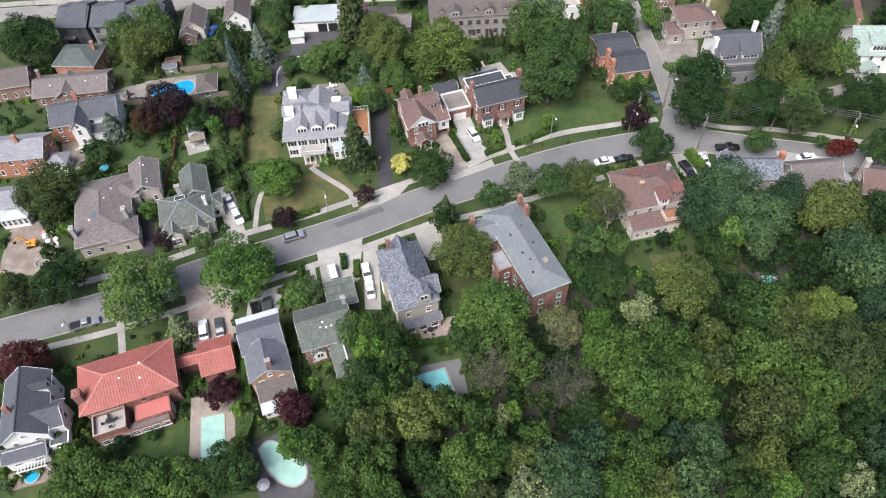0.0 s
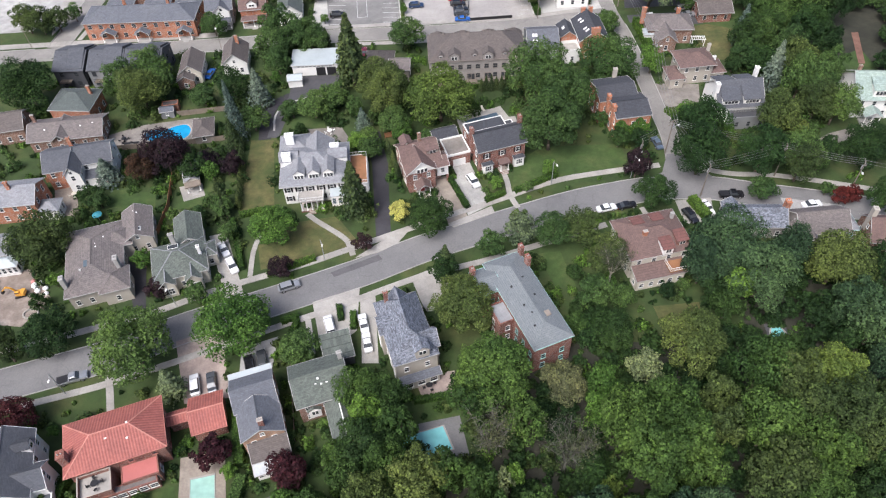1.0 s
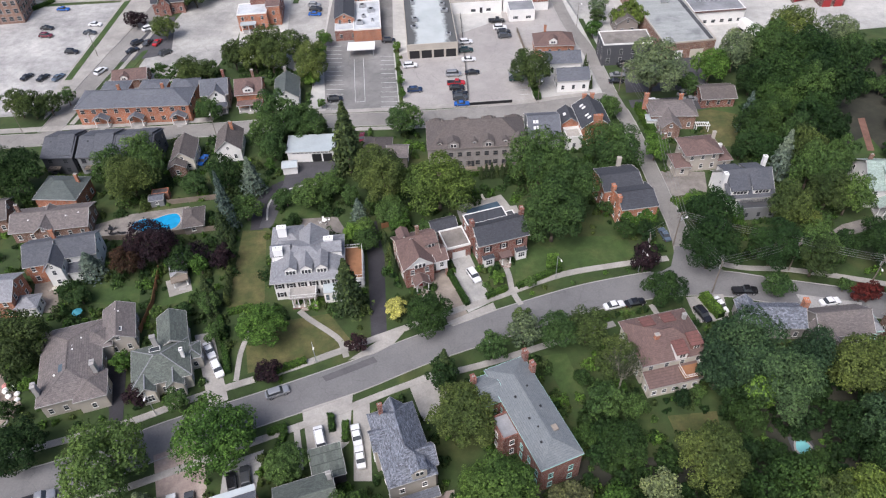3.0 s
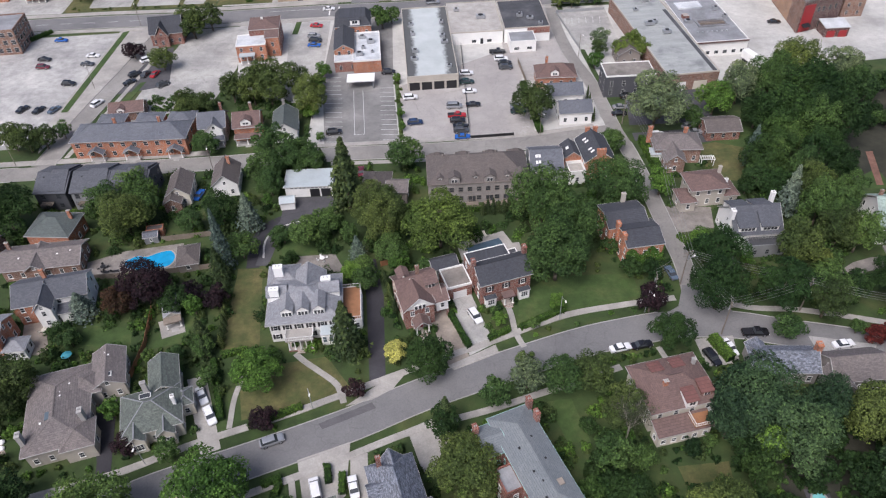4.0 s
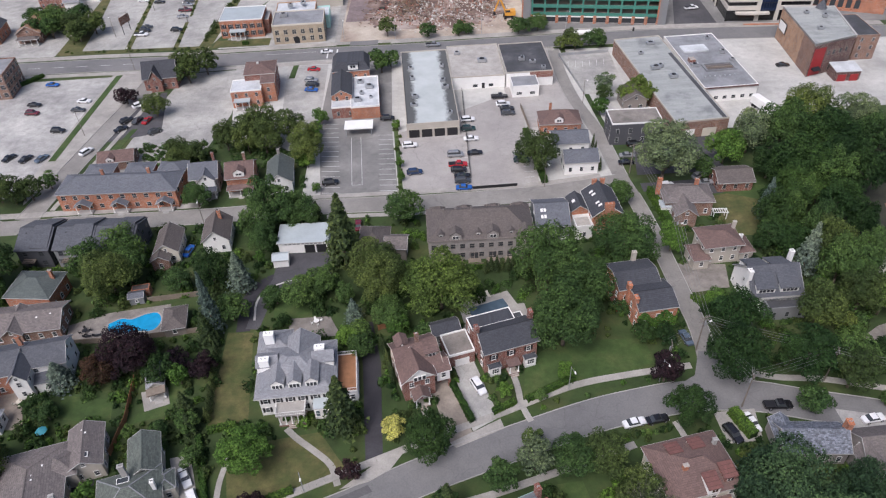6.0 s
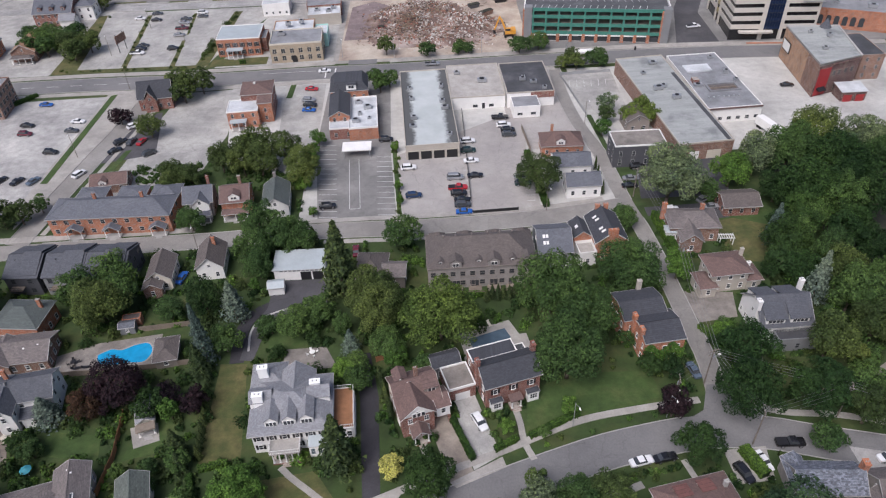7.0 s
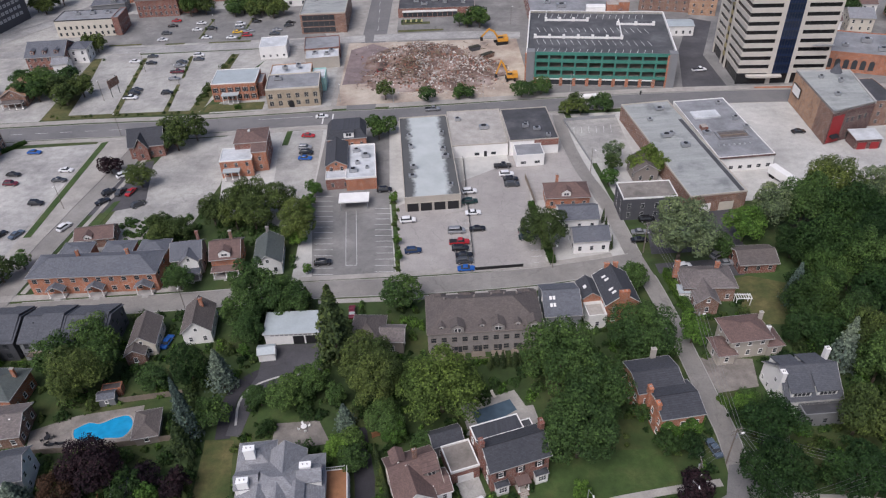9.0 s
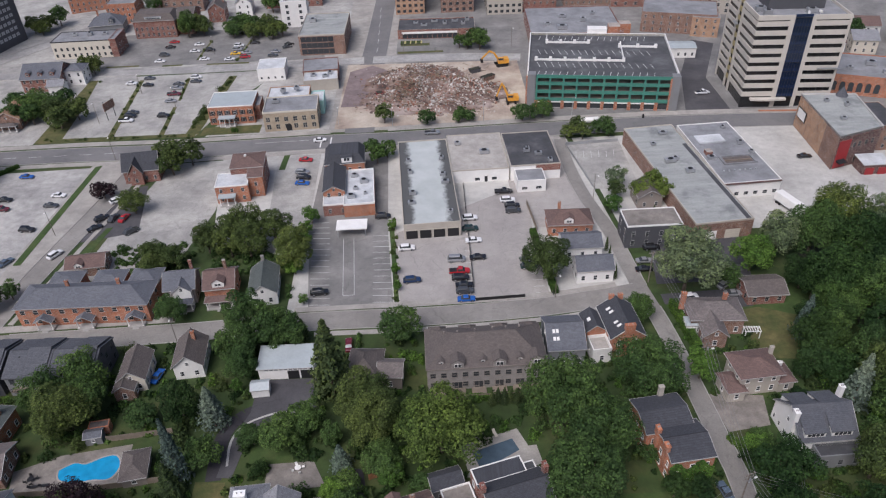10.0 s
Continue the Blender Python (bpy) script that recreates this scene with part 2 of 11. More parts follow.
ROOF_TRIM = paint("roof_trim", (0.42, 0.41, 0.39))
WHITE = paint("white_paint", (0.74, 0.73, 0.7))
BRIGHT_WHITE = paint("bright_white_paint", (0.82, 0.82, 0.8), 0.04)
CREAM = paint("cream_paint", (0.55, 0.51, 0.43))
BEIGE = paint("beige_stucco", (0.42, 0.385, 0.33))
TAUPE = paint("taupe_siding", (0.24, 0.21, 0.185))
GREY_SIDING = paint("grey_siding", (0.2, 0.205, 0.21))
DARK_SIDING = paint("dark_siding", (0.075, 0.077, 0.085))
STONE = rough_mat("stone", *tones((0.36, 0.3, 0.22), 0.35), fine=3.0, coarse=0.5)
GREY_STONE = rough_mat("grey_stone", *tones((0.27, 0.25, 0.235), 0.35), fine=3.0, coarse=0.5)
RED_BRICK = brick_mat("red_brick", (0.22, 0.085, 0.062))
ORANGE_BRICK = brick_mat("orange_brick", (0.4, 0.15, 0.075))
BROWN_BRICK = brick_mat("brown_brick", (0.22, 0.12, 0.085))
TAN_BRICK = brick_mat("tan_brick", (0.42, 0.25, 0.15))
GREEN_PAINT = paint("green_panel", (0.06, 0.2, 0.155), 0.1, 0.5)
TURQUOISE = paint("turquoise_trim", (0.35, 0.58, 0.53), 0.12, 0.5)
BLACK = paint("black_metal", (0.018, 0.018, 0.02), 0.2, 0.5)
WIRE = paint("wire_sheath", (0.2, 0.2, 0.2), 0.1, 0.6)
STEEL = paint("galvanised_steel", (0.42, 0.43, 0.44), 0.15, 0.45, metal=0.6)
WOOD = rough_mat("cedar_wood", *tones((0.26, 0.125, 0.06), 0.3), fine=5.0, coarse=0.6)
GREY_WOOD = rough_mat("weathered_wood", *tones((0.2, 0.165, 0.13), 0.3), fine=5.0, coarse=0.6)
POLE_WOOD = rough_mat("pole_wood", *tones((0.17, 0.145, 0.12), 0.25), fine=5.0, coarse=0.6)
RED_PAINT = paint("red_paint", (0.3, 0.028, 0.03), 0.2, 0.55)
MAROON_BRICK = brick_mat("maroon_brick", (0.1, 0.045, 0.042))
YELLOW_STEEL = gloss_mat("yellow_steel", (0.62, 0.3, 0.035), 0.45, coat=0.2)

SLATE_GREY = shingle_mat("shingle_slate", (0.115, 0.122, 0.14))
CHARCOAL = shingle_mat("shingle_charcoal", (0.05, 0.053, 0.062))
BLUE_GREY = shingle_mat("shingle_blue_grey", (0.15, 0.163, 0.192), 0.42, streak=0.04)
PALE_GREY = shingle_mat("shingle_pale_grey", (0.225, 0.23, 0.245), 0.12)
DULL_GREY = shingle_mat("shingle_dull_grey", (0.165, 0.182, 0.19), 0.08, streak=0.08)
SLATE_DARK = shingle_mat("shingle_slate_dark", (0.084, 0.089, 0.102))
GREEN_GREY = shingle_mat("shingle_green_grey", (0.1, 0.115, 0.1), 0.22)
DARK_GREEN = shingle_mat("shingle_dark_green", (0.085, 0.1, 0.095))
BROWN_ROOF = shingle_mat("shingle_brown", (0.1408, 0.0924, 0.081))
TAUPE_ROOF = shingle_mat("shingle_taupe", (0.1512, 0.1323, 0.126), 0.16)
UMBER_ROOF = shingle_mat("shingle_umber", (0.112, 0.096, 0.089), 0.13)
RUST_ROOF = shingle_mat("shingle_rust", (0.15, 0.068, 0.058))
MINT_ROOF = shingle_mat("shingle_mint", (0.27, 0.34, 0.3), 0.15)
MEMBRANE = ground_mat("roof_membrane", (0.48, 0.5, 0.51), (0.36, 0.37, 0.38), (0.6, 0.61, 0.62), coarse=0.12)
GREY_MEMBRANE = ground_mat("grey_membrane", (0.22, 0.225, 0.235), (0.16, 0.165, 0.17), (0.28, 0.285, 0.295), coarse=0.12)
TAN_MEMBRANE = ground_mat("tan_membrane", (0.36, 0.34, 0.31), (0.29, 0.275, 0.25), (0.42, 0.4, 0.365), coarse=0.12)


def streaked_roof(name, dark, mid, light):
    """An old coated flat roof: pale runs and dark damp streaks along one way."""
    m, nt, bsdf = node_mat(name)
    p = place_of(nt)
    stretch = nt.nodes.new("ShaderNodeMapping")
    stretch.inputs["Scale"].default_value = (0.09, 0.5, 0.5)
    stretch.inputs["Rotation"].default_value = (0, 0, math.radians(-8))
    nt.links.new(p, stretch.inputs["Vector"])
    base = ramp(nt, noise_of(nt, stretch.outputs[0], 0.9, 6.0, 0.62), [(0.33, dark), (0.5, mid), (0.66, light)])
    damp = ramp(nt, noise_of(nt, p, 0.12, 5.0, 0.65), [(0.34, (0.62, 0.63, 0.65)), (0.48, (1.0, 1.0, 1.0))])
    grain = ramp(nt, noise_of(nt, p, 1.6, 5.0, 0.75), [(0.3, (0.86, 0.86, 0.86)), (0.7, (1.1, 1.1, 1.1))])
    nt.links.new(mix_rgb(nt, 1.0, mix_rgb(nt, 1.0, base, damp, "MULTIPLY"), grain, "MULTIPLY"), bsdf.inputs["Base Color"])
    bsdf.inputs["Roughness"].default_value = 0.8
    return m


WORN_MEMBRANE = streaked_roof("worn_membrane", (0.262, 0.275, 0.264), (0.306, 0.319, 0.306), (0.348, 0.36, 0.345))


def stained_roof():
    """A pale coated roof whose long edges are black with ponding stains and moss."""
    m, nt, bsdf = node_mat("stained_membrane")
    p = place_of(nt)
    base = ramp(nt, noise_of(nt, p, 0.15, 5.0, 0.6), [(0.3, (0.37, 0.4, 0.39)), (0.7, (0.47, 0.5, 0.49))])
    local = nt.nodes.new("ShaderNodeTexCoord")
    sep = nt.nodes.new("ShaderNodeSeparateXYZ")
    nt.links.new(local.outputs["Object"], sep.inputs[0])
    side = nt.nodes.new("ShaderNodeMath")
    side.operation = "ABSOLUTE"
    nt.links.new(sep.outputs[0], side.inputs[0])
    wander = nt.nodes.new("ShaderNodeMath")
    wander.operation = "MULTIPLY_ADD"
    wander.inputs[1].default_value = 5.4
    nt.links.new(noise_of(nt, p, 0.22, 6.0, 0.7), wander.inputs[0])
    nt.links.new(side.outputs[0], wander.inputs[2])
    scaled = nt.nodes.new("ShaderNodeMath")
    scaled.operation = "MULTIPLY"
    scaled.inputs[1].default_value = 0.1
    nt.links.new(wander.outputs[0], scaled.inputs[0])
    mask = ramp(nt, scaled.outputs[0], [(0.71, (0.0, 0.0, 0.0)), (0.86, (0.9, 0.9, 0.9))])
    nt.links.new(mix_rgb(nt, mask, base, (0.05, 0.05, 0.05)), bsdf.inputs["Base Color"])
    bsdf.inputs["Roughness"].default_value = 0.85
    return m


STAINED_ROOF = stained_roof()
TAR = ground_mat("roof_tar", (0.06, 0.062, 0.068), (0.045, 0.046, 0.05), (0.1, 0.1, 0.105), coarse=0.15)
PARK_DECK = ground_mat("parking_deck", (0.075, 0.077, 0.082), (0.055, 0.057, 0.06), (0.13, 0.132, 0.138), coarse=0.12)
PINK_METAL = paint("pink_metal_roof", (0.42, 0.14, 0.125), 0.1, 0.5)
BLUE_METAL = paint("pale_metal_roof", (0.36, 0.4, 0.41), 0.15, 0.45)
GLASS = glass_mat("window_glass")
DARK_GLASS = glass_mat("dark_band_glass", (0.012, 0.013, 0.015), 0.25)
TOWER_CONCRETE = rough_mat("tower_concrete", *tones((0.5, 0.468, 0.415), 0.12), fine=3, coarse=0.25)
STRAW_PANEL = paint("straw_panel", (0.33, 0.28, 0.14))
SPANDREL_BLUE = glass_mat("spandrel_blue", (0.018, 0.03, 0.07), 0.2)
FLOWER_YELLOW = paint("flower_yellow", (0.5, 0.45, 0.2))
BLIND = paint("window_blind", (0.42, 0.42, 0.42))
SKY_GLASS = glass_mat("pale_glass", (0.1, 0.13, 0.15), 0.05)
BLUE_GLASS = glass_mat("blue_glass", (0.012, 0.02, 0.045), 0.05)
TYRE = paint("tyre_rubber", (0.02, 0.02, 0.02), 0.2, 0.9)
RIM = gloss_mat("alloy_rim", (0.4, 0.4, 0.42), 0.35, 0.8, 0.0)
LAMP_WHITE = gloss_mat("lamp_lens", (0.7, 0.7, 0.7), 0.15)
LAMP_RED = gloss_mat("tail_lens", (0.3, 0.015, 0.015), 0.2)


def tile_roof_mat():
    """Clay pantiles: ribs that run down the slope, with courses across."""
    m, nt, bsdf = node_mat("clay_pantiles")
    uv = along_wall(nt)
    sep = nt.nodes.new("ShaderNodeSeparateXYZ")
    nt.links.new(uv, sep.inputs[0])
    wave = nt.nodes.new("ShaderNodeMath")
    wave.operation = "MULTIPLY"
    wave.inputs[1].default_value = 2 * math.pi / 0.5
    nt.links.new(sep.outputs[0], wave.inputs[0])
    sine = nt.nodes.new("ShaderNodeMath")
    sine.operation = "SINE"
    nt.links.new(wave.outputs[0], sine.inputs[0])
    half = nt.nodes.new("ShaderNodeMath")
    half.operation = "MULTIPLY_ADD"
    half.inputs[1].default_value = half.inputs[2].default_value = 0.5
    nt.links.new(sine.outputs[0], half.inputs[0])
    p = place_of(nt)
    tone = ramp(nt, noise_of(nt, p, 2.2, 4.0, 0.7), [(0.3, (0.34, 0.105, 0.082)), (0.5, (0.41, 0.135, 0.108)), (0.7, (0.47, 0.175, 0.145))])
    # troughs are tinted darker: shade between the ribs is put into the colour
    groove_shade = ramp(nt, half.outputs[0], [(0.0, (0.6, 0.58, 0.58)), (0.5, (0.82, 0.8, 0.8))])
    stain = ramp(nt, noise_of(nt, p, 0.3, 4.0, 0.6), [(0.3, (0.8, 0.8, 0.82)), (0.7, (1.08, 1.05, 1.03))])
    nt.links.new(mix_rgb(nt, 1.0, mix_rgb(nt, 1.0, tone, groove_shade, "MULTIPLY"), stain, "MULTIPLY"), bsdf.inputs["Base Color"])
    bsdf.inputs["Roughness"].default_value = 0.75
    bump(nt, bsdf, half.outputs[0], 0.6, 0.08)
    return m


PANTILES = tile_roof_mat()
RIDGE_TILES = paint("ridge_tiles", (0.46, 0.2, 0.16), 0.2, 0.8)


def water_mat(name, c):
    m, nt, bsdf = node_mat(name)
    p = place_of(nt)
    col = ramp(nt, noise_of(nt, p, 0.6, 3.0, 0.5), [(0.3, tuple(v * 0.85 for v in c)), (0.7, tuple(min(0.9, v * 1.1) for v in c))])
    nt.links.new(col, bsdf.inputs["Base Color"])
    bsdf.inputs["Roughness"].default_value = 0.12
    bump(nt, bsdf, noise_of(nt, p, 3.0, 3.0, 0.5), 0.15, 0.03)
    return m


POOL_DARK = water_mat("pool_water_slate", (0.075, 0.11, 0.14))
POOL_PALE = water_mat("pool_water_pale", (0.33, 0.53, 0.45))
POOL_BLUE = water_mat("pool_water_blue", (0.02, 0.28, 0.52))
POOL_TEAL = water_mat("pool_water_teal", (0.22, 0.55, 0.55))
LEAF = {
    "D": leaf_mat("leaf_green", (0.0594, 0.1013, 0.0356)),
    # the D green darkened: the near wood's lower light is put into the colour
    "E": leaf_mat("leaf_green_shaded", (0.0467, 0.0840, 0.0257)),
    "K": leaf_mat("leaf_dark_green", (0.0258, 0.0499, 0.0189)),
    "O": leaf_mat("leaf_olive", (0.0667, 0.0926, 0.0334)),
    "L": leaf_mat("leaf_bright_green", (0.0700, 0.1314, 0.0318)),
    "Y": leaf_mat("leaf_yellow_green", (0.1018, 0.1442, 0.0382)),
    "V": leaf_mat("leaf_golden", (0.29, 0.3, 0.105)),
    "W": leaf_mat("leaf_silvery_green", (0.1472, 0.1840, 0.1035)),
    "G": leaf_mat("leaf_blue_green", (0.0415, 0.0740, 0.0400)),
    "P": leaf_mat("leaf_purple", (0.0245, 0.0165, 0.0215), warm=(1.2, 0.9, 0.9)),
    "N": leaf_mat("leaf_maroon", (0.043, 0.0165, 0.0215), warm=(1.2, 0.9, 0.9)),
    "R": leaf_mat("leaf_red", (0.09, 0.022, 0.02), warm=(1.2, 0.95, 0.9)),
    "M": leaf_mat("leaf_bronze", (0.0489, 0.0311, 0.0218), warm=(1.2, 0.95, 0.8)),
    "S": leaf_mat("needle_blue", (0.098, 0.13, 0.115), warm=(1.1, 1.1, 1.0)),
    "C": leaf_mat("needle_green", (0.06, 0.085, 0.037), warm=(1.2, 1.1, 0.8)),
    "T": leaf_mat("leaf_tawny", (0.1, 0.108, 0.06)),
    "H": leaf_mat("hedge_green", (0.048, 0.09, 0.022)),
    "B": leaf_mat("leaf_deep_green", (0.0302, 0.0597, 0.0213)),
}

# ---- mesh helpers ----
class Shape:
    """Collects faces for one mesh."""

    def __init__(self):
        self.v, self.f, self.m = [], [], []

    def face(self, pts, mat=0):
        n = len(self.v)
        self.v.extend(pts)
        self.f.append(tuple(range(n, n + len(pts))))
        self.m.append(mat)

    def solid(self, low, high, mat=0):
        """A closed prism between two rings with equally many corners."""
        n, k = len(self.v), len(low)
        self.v.extend(low)
        self.v.extend(high)
        self.f.append(tuple(range(n + k - 1, n - 1, -1)))
        self.f.append(tuple(range(n + k, n + 2 * k)))
        self.m += [mat, mat]
        for i in range(k):
            j = (i + 1) % k
            self.f.append((n + i, n + j, n + k + j, n + k + i))
            self.m.append(mat)
        return self

    def box(self, x0, x1, y0, y1, z0, z1, mat=0):
        ring = [(x0, y0), (x1, y0), (x1, y1), (x0, y1)]
        return self.solid([(a, b, z0) for a, b in ring], [(a, b, z1) for a, b in ring], mat)

    def beam(self, p, q, wide, high, mat=0):
        p, q = Vector(p), Vector(q)
        d = (q - p).normalized()
        s = d.cross(Vector((0, 0, 1)))
        s = Vector((1, 0, 0)) if s.length < 1e-4 else s.normalized()
        u = s.cross(d)
        ring = [(-1, -1), (1, -1), (1, 1), (-1, 1)]
        return self.solid([tuple(p + s * a * wide / 2 + u * b * high / 2) for a, b in ring], [tuple(q + s * a * wide / 2 + u * b * high / 2) for a, b in ring], mat)

    def tube(self, p, q, r0, r1, sides=8, mat=0):
        p, q = Vector(p), Vector(q)
        d = (q - p).normalized()
        s = d.cross(Vector((0.01, 0.02, 1)))
        s = Vector((1, 0, 0)) if s.length < 1e-4 else s.normalized()
        u = d.cross(s)
        ang = [2 * math.pi * i / sides for i in range(sides)]
        return self.solid([tuple(p + (s * math.cos(a) + u * math.sin(a)) * r0) for a in ang], [tuple(q + (s * math.cos(a) + u * math.sin(a)) * r1) for a in ang], mat)

    def mesh(self, name, *mats, smooth=False):
        me = bpy.data.meshes.new(name)
        me.from_pydata([tuple(p) for p in self.v], [], self.f)
        for m in mats:
            me.materials.append(m)
        if len(mats) > 1:
            me.polygons.foreach_set("material_index", self.m)
        if smooth:
            me.polygons.foreach_set("use_smooth", [True] * len(self.f))
        bm = bmesh.new()
        bm.from_mesh(me)
        bmesh.ops.recalc_face_normals(bm, faces=bm.faces)
        bm.to_mesh(me)
        bm.free()
        return me


def part(name, data, parent, m=None, label=""):
    """Links a mesh as one object under a thing or a part."""
    ob = new(name, data)
    ob.parent = parent
    if m is not None:
        ob.matrix_basis = m
    return tagged(ob, label)


def empty(name, m, label, category, group="", kind=""):
    ob = new(name)
    ob.matrix_basis = m
    return tagged(ob, label, category, group, kind)


def thing(name, data, m, label, category, group="", kind=""):
    ob = new(name, data)
    ob.matrix_basis = m
    return tagged(ob, label, category, group, kind)


CACHE = {}
KEEP_OUT = []
KEEP_POLY = []
KEEP_LINE = []


def cached(key, make):
    if key not in CACHE:
        CACHE[key] = make()
    return CACHE[key]


# ---- windows, doors, chimneys ----
def frame_mesh(w, h, mat, bars):
    def make():
        s, t, e = Shape(), 0.065, 0.1
        s.box(-w / 2, -w / 2 + t, -e, 0, 0, h)
        s.box(w / 2 - t, w / 2, -e, 0, 0, h)
        s.box(-w / 2 + t, w / 2 - t, -e, 0, h - t, h)
        s.box(-w / 2 - 0.06, w / 2 + 0.06, -e - 0.06, 0, -0.08, t)
        for i in range(1, bars):
            x = -w / 2 + w * i / bars
            s.box(x - 0.035, x + 0.035, -e + 0.02, 0, t, h - t)
        s.box(-w / 2 + t, w / 2 - t, -e + 0.02, 0, h * 0.52 - 0.03, h * 0.52 + 0.03)
        return s.mesh("window", mat)
    return cached(("frame", round(w, 2), round(h, 2), mat.name, bars), make)


def pane_mesh(w, h, mat):
    def make():
        return Shape().box(-w / 2 + 0.08, w / 2 - 0.08, -0.05, -0.01, 0.08, h - 0.08).mesh("pane", mat)
    return cached(("pane", round(w, 2), round(h, 2), mat.name), make)


def window(parent, m, w=0.95, h=1.45, trim=None, glass=None, bars=1):
    """A window proud of its wall; m puts its sill's middle on the wall, -y outwards."""
    if parent.location.y > 190:
        return part("window", cached(("joined", round(w, 2), round(h, 2), (trim or WHITE).name, (glass or GLASS).name, bars), lambda: joined_window(w, h, trim or WHITE, glass or GLASS, bars)), parent, m)
    ob = part("window", frame_mesh(w, h, trim or WHITE, bars), parent, m)
    part("pane", pane_mesh(w, h, glass or GLASS), ob)
    return ob


def joined_window(w, h, trim, glass, bars):
    s, t = Shape(), 0.065
    s.box(-w / 2, w / 2, -0.03, 0, 0, h)
    for i in range(bars):
        a, b = -w / 2 + w * i / bars + t * 0.7, -w / 2 + w * (i + 1) / bars - t * 0.7
        s.box(a, b, -0.05, -0.03, t, h * 0.5 - 0.03, 1).box(a, b, -0.05, -0.03, h * 0.5 + 0.03, h - t, 1)
    return s.mesh("window", trim, glass)


def shutters(parent, m, w, h, mat):
    for s in (-1, 1):
        me = cached(("shutter", round(h, 2), mat.name), lambda: Shape().box(-0.22, 0.22, -0.06, 0, 0, h).mesh("shutter", mat))
        part("shutter", me, parent, m @ pose(s * (w / 2 + 0.26), 0, 0))


def side_pose(side, w, d, along, z):
    """A pose on one side of a w by d block: S, E, N or W; along runs to the right as seen from outside."""
    return {
        "S": pose(along, -d / 2, z), "N": pose(-along, d / 2, z, 0, 0, 180),
        "E": pose(w / 2, along, z, 0, 0, 90), "W": pose(-w / 2, -along, z, 0, 0, -90),
    }[side]


def door(parent, m, mat=None, w=1.0, h=2.1):
    s = Shape().box(-w / 2, w / 2, -0.05, 0, 0, h)
    s.box(-w / 2 - 0.1, -w / 2, -0.08, 0, 0, h + 0.1, 1).box(w / 2, w / 2 + 0.1, -0.08, 0, 0, h + 0.1, 1).box(-w / 2, w / 2, -0.08, 0, h, h + 0.1, 1)
    s.box(w * 0.3, w * 0.38, -0.1, -0.05, 0.95, 1.1, 2)
    part("door", s.mesh("door", mat or RED_PAINT, WHITE, BLACK), parent, m)


def garage_door(parent, m, w=2.6, h=2.2, mat=None):
    s = Shape()
    for i in range(4):
        s.box(-w / 2, w / 2, -0.06, 0, i * h / 4, (i + 1) * h / 4 - 0.03)
    part("garage_door", s.mesh("garage_door", mat or WHITE), parent, m)


def chimney(parent, x, y, z0, z1, mat, w=0.8, d=0.6):
    s = Shape().box(-w / 2, w / 2, -d / 2, d / 2, z0, z1)
    ob = part("chimney", s.mesh("chimney", mat), parent, pose(x, y, 0))
    c = Shape().box(-w / 2 - 0.08, w / 2 + 0.08, -d / 2 - 0.08, d / 2 + 0.08, z1, z1 + 0.12)
    for dx, top in ((-w / 5, 0.45), (w / 5, 0.4)):
        c.tube((dx, 0, z1 + 0.12), (dx, 0, z1 + top), 0.12, 0.1, 8, 1)
    part("cap", c.mesh("cap", mat, KERB), ob)


def vents(parent, spots, mat=None):
    """Small pipes and boxes on a roof: x, y, z of each."""
    me = cached(("vent", (mat or WHITE).name), lambda: Shape().box(-0.15, 0.15, -0.15, 0.15, -0.3, 0.16).box(-0.19, 0.19, -0.19, 0.19, 0.16, 0.21).mesh("roof_vent", mat or WHITE))
    for x, y, z in spots:
        part("roof_vent", me, parent, pose(x, y, z))


# ---- buildings ----
def roof_faces(kind, w, d, h, rise):
    """The upper faces of a roof over a w by d rectangle, its outer edges and its ridges."""
    a, b = w / 2, d / 2
    A, B, C, D = (-a, -b, h), (a, -b, h), (a, b, h), (-a, b, h)
    t = h + rise
    if kind == "gx":
        P, Q = (-a, 0, t), (a, 0, t)
        return [[A, B, Q, P], [C, D, P, Q]], [(A, B), (C, D), (A, P), (P, D), (B, Q), (Q, C)], [(P, Q)]
    if kind == "gy":
        P, Q = (0, -b, t), (0, b, t)
        return [[B, C, Q, P], [D, A, P, Q]], [(B, C), (D, A), (A, P), (P, B), (D, Q), (Q, C)], [(P, Q)]
    if kind == "hip":
        if w >= d:
            P, Q = (-a + b, 0, t), (a - b, 0, t)
            return [[A, B, Q, P], [C, D, P, Q], [B, C, Q], [D, A, P]], [(A, B), (B, C), (C, D), (D, A)], [(P, Q), (A, P), (D, P), (B, Q), (C, Q)]
        P, Q = (0, -b + a, t), (0, b - a, t)
        return [[B, C, Q, P], [D, A, P, Q], [A, B, P], [C, D, Q]], [(A, B), (B, C), (C, D), (D, A)], [(P, Q), (A, P), (B, P), (C, Q), (D, Q)]
    if kind == "shed":
        E, F = (a, b, t), (-a, b, t)
        return [[A, B, E, F]], [(A, B), (B, E), (E, F), (F, A)], []
    s = 0.16 * min(w, d)
    P, Q, R, S = (-a + s, -b + s, t), (a - s, -b + s, t), (a - s, b - s, t), (-a + s, b - s, t)
    return [[A, B, Q, P], [B, C, R, Q], [C, D, S, R], [D, A, P, S], [P, Q, R, S]], [(A, B), (B, C), (C, D), (D, A)], []


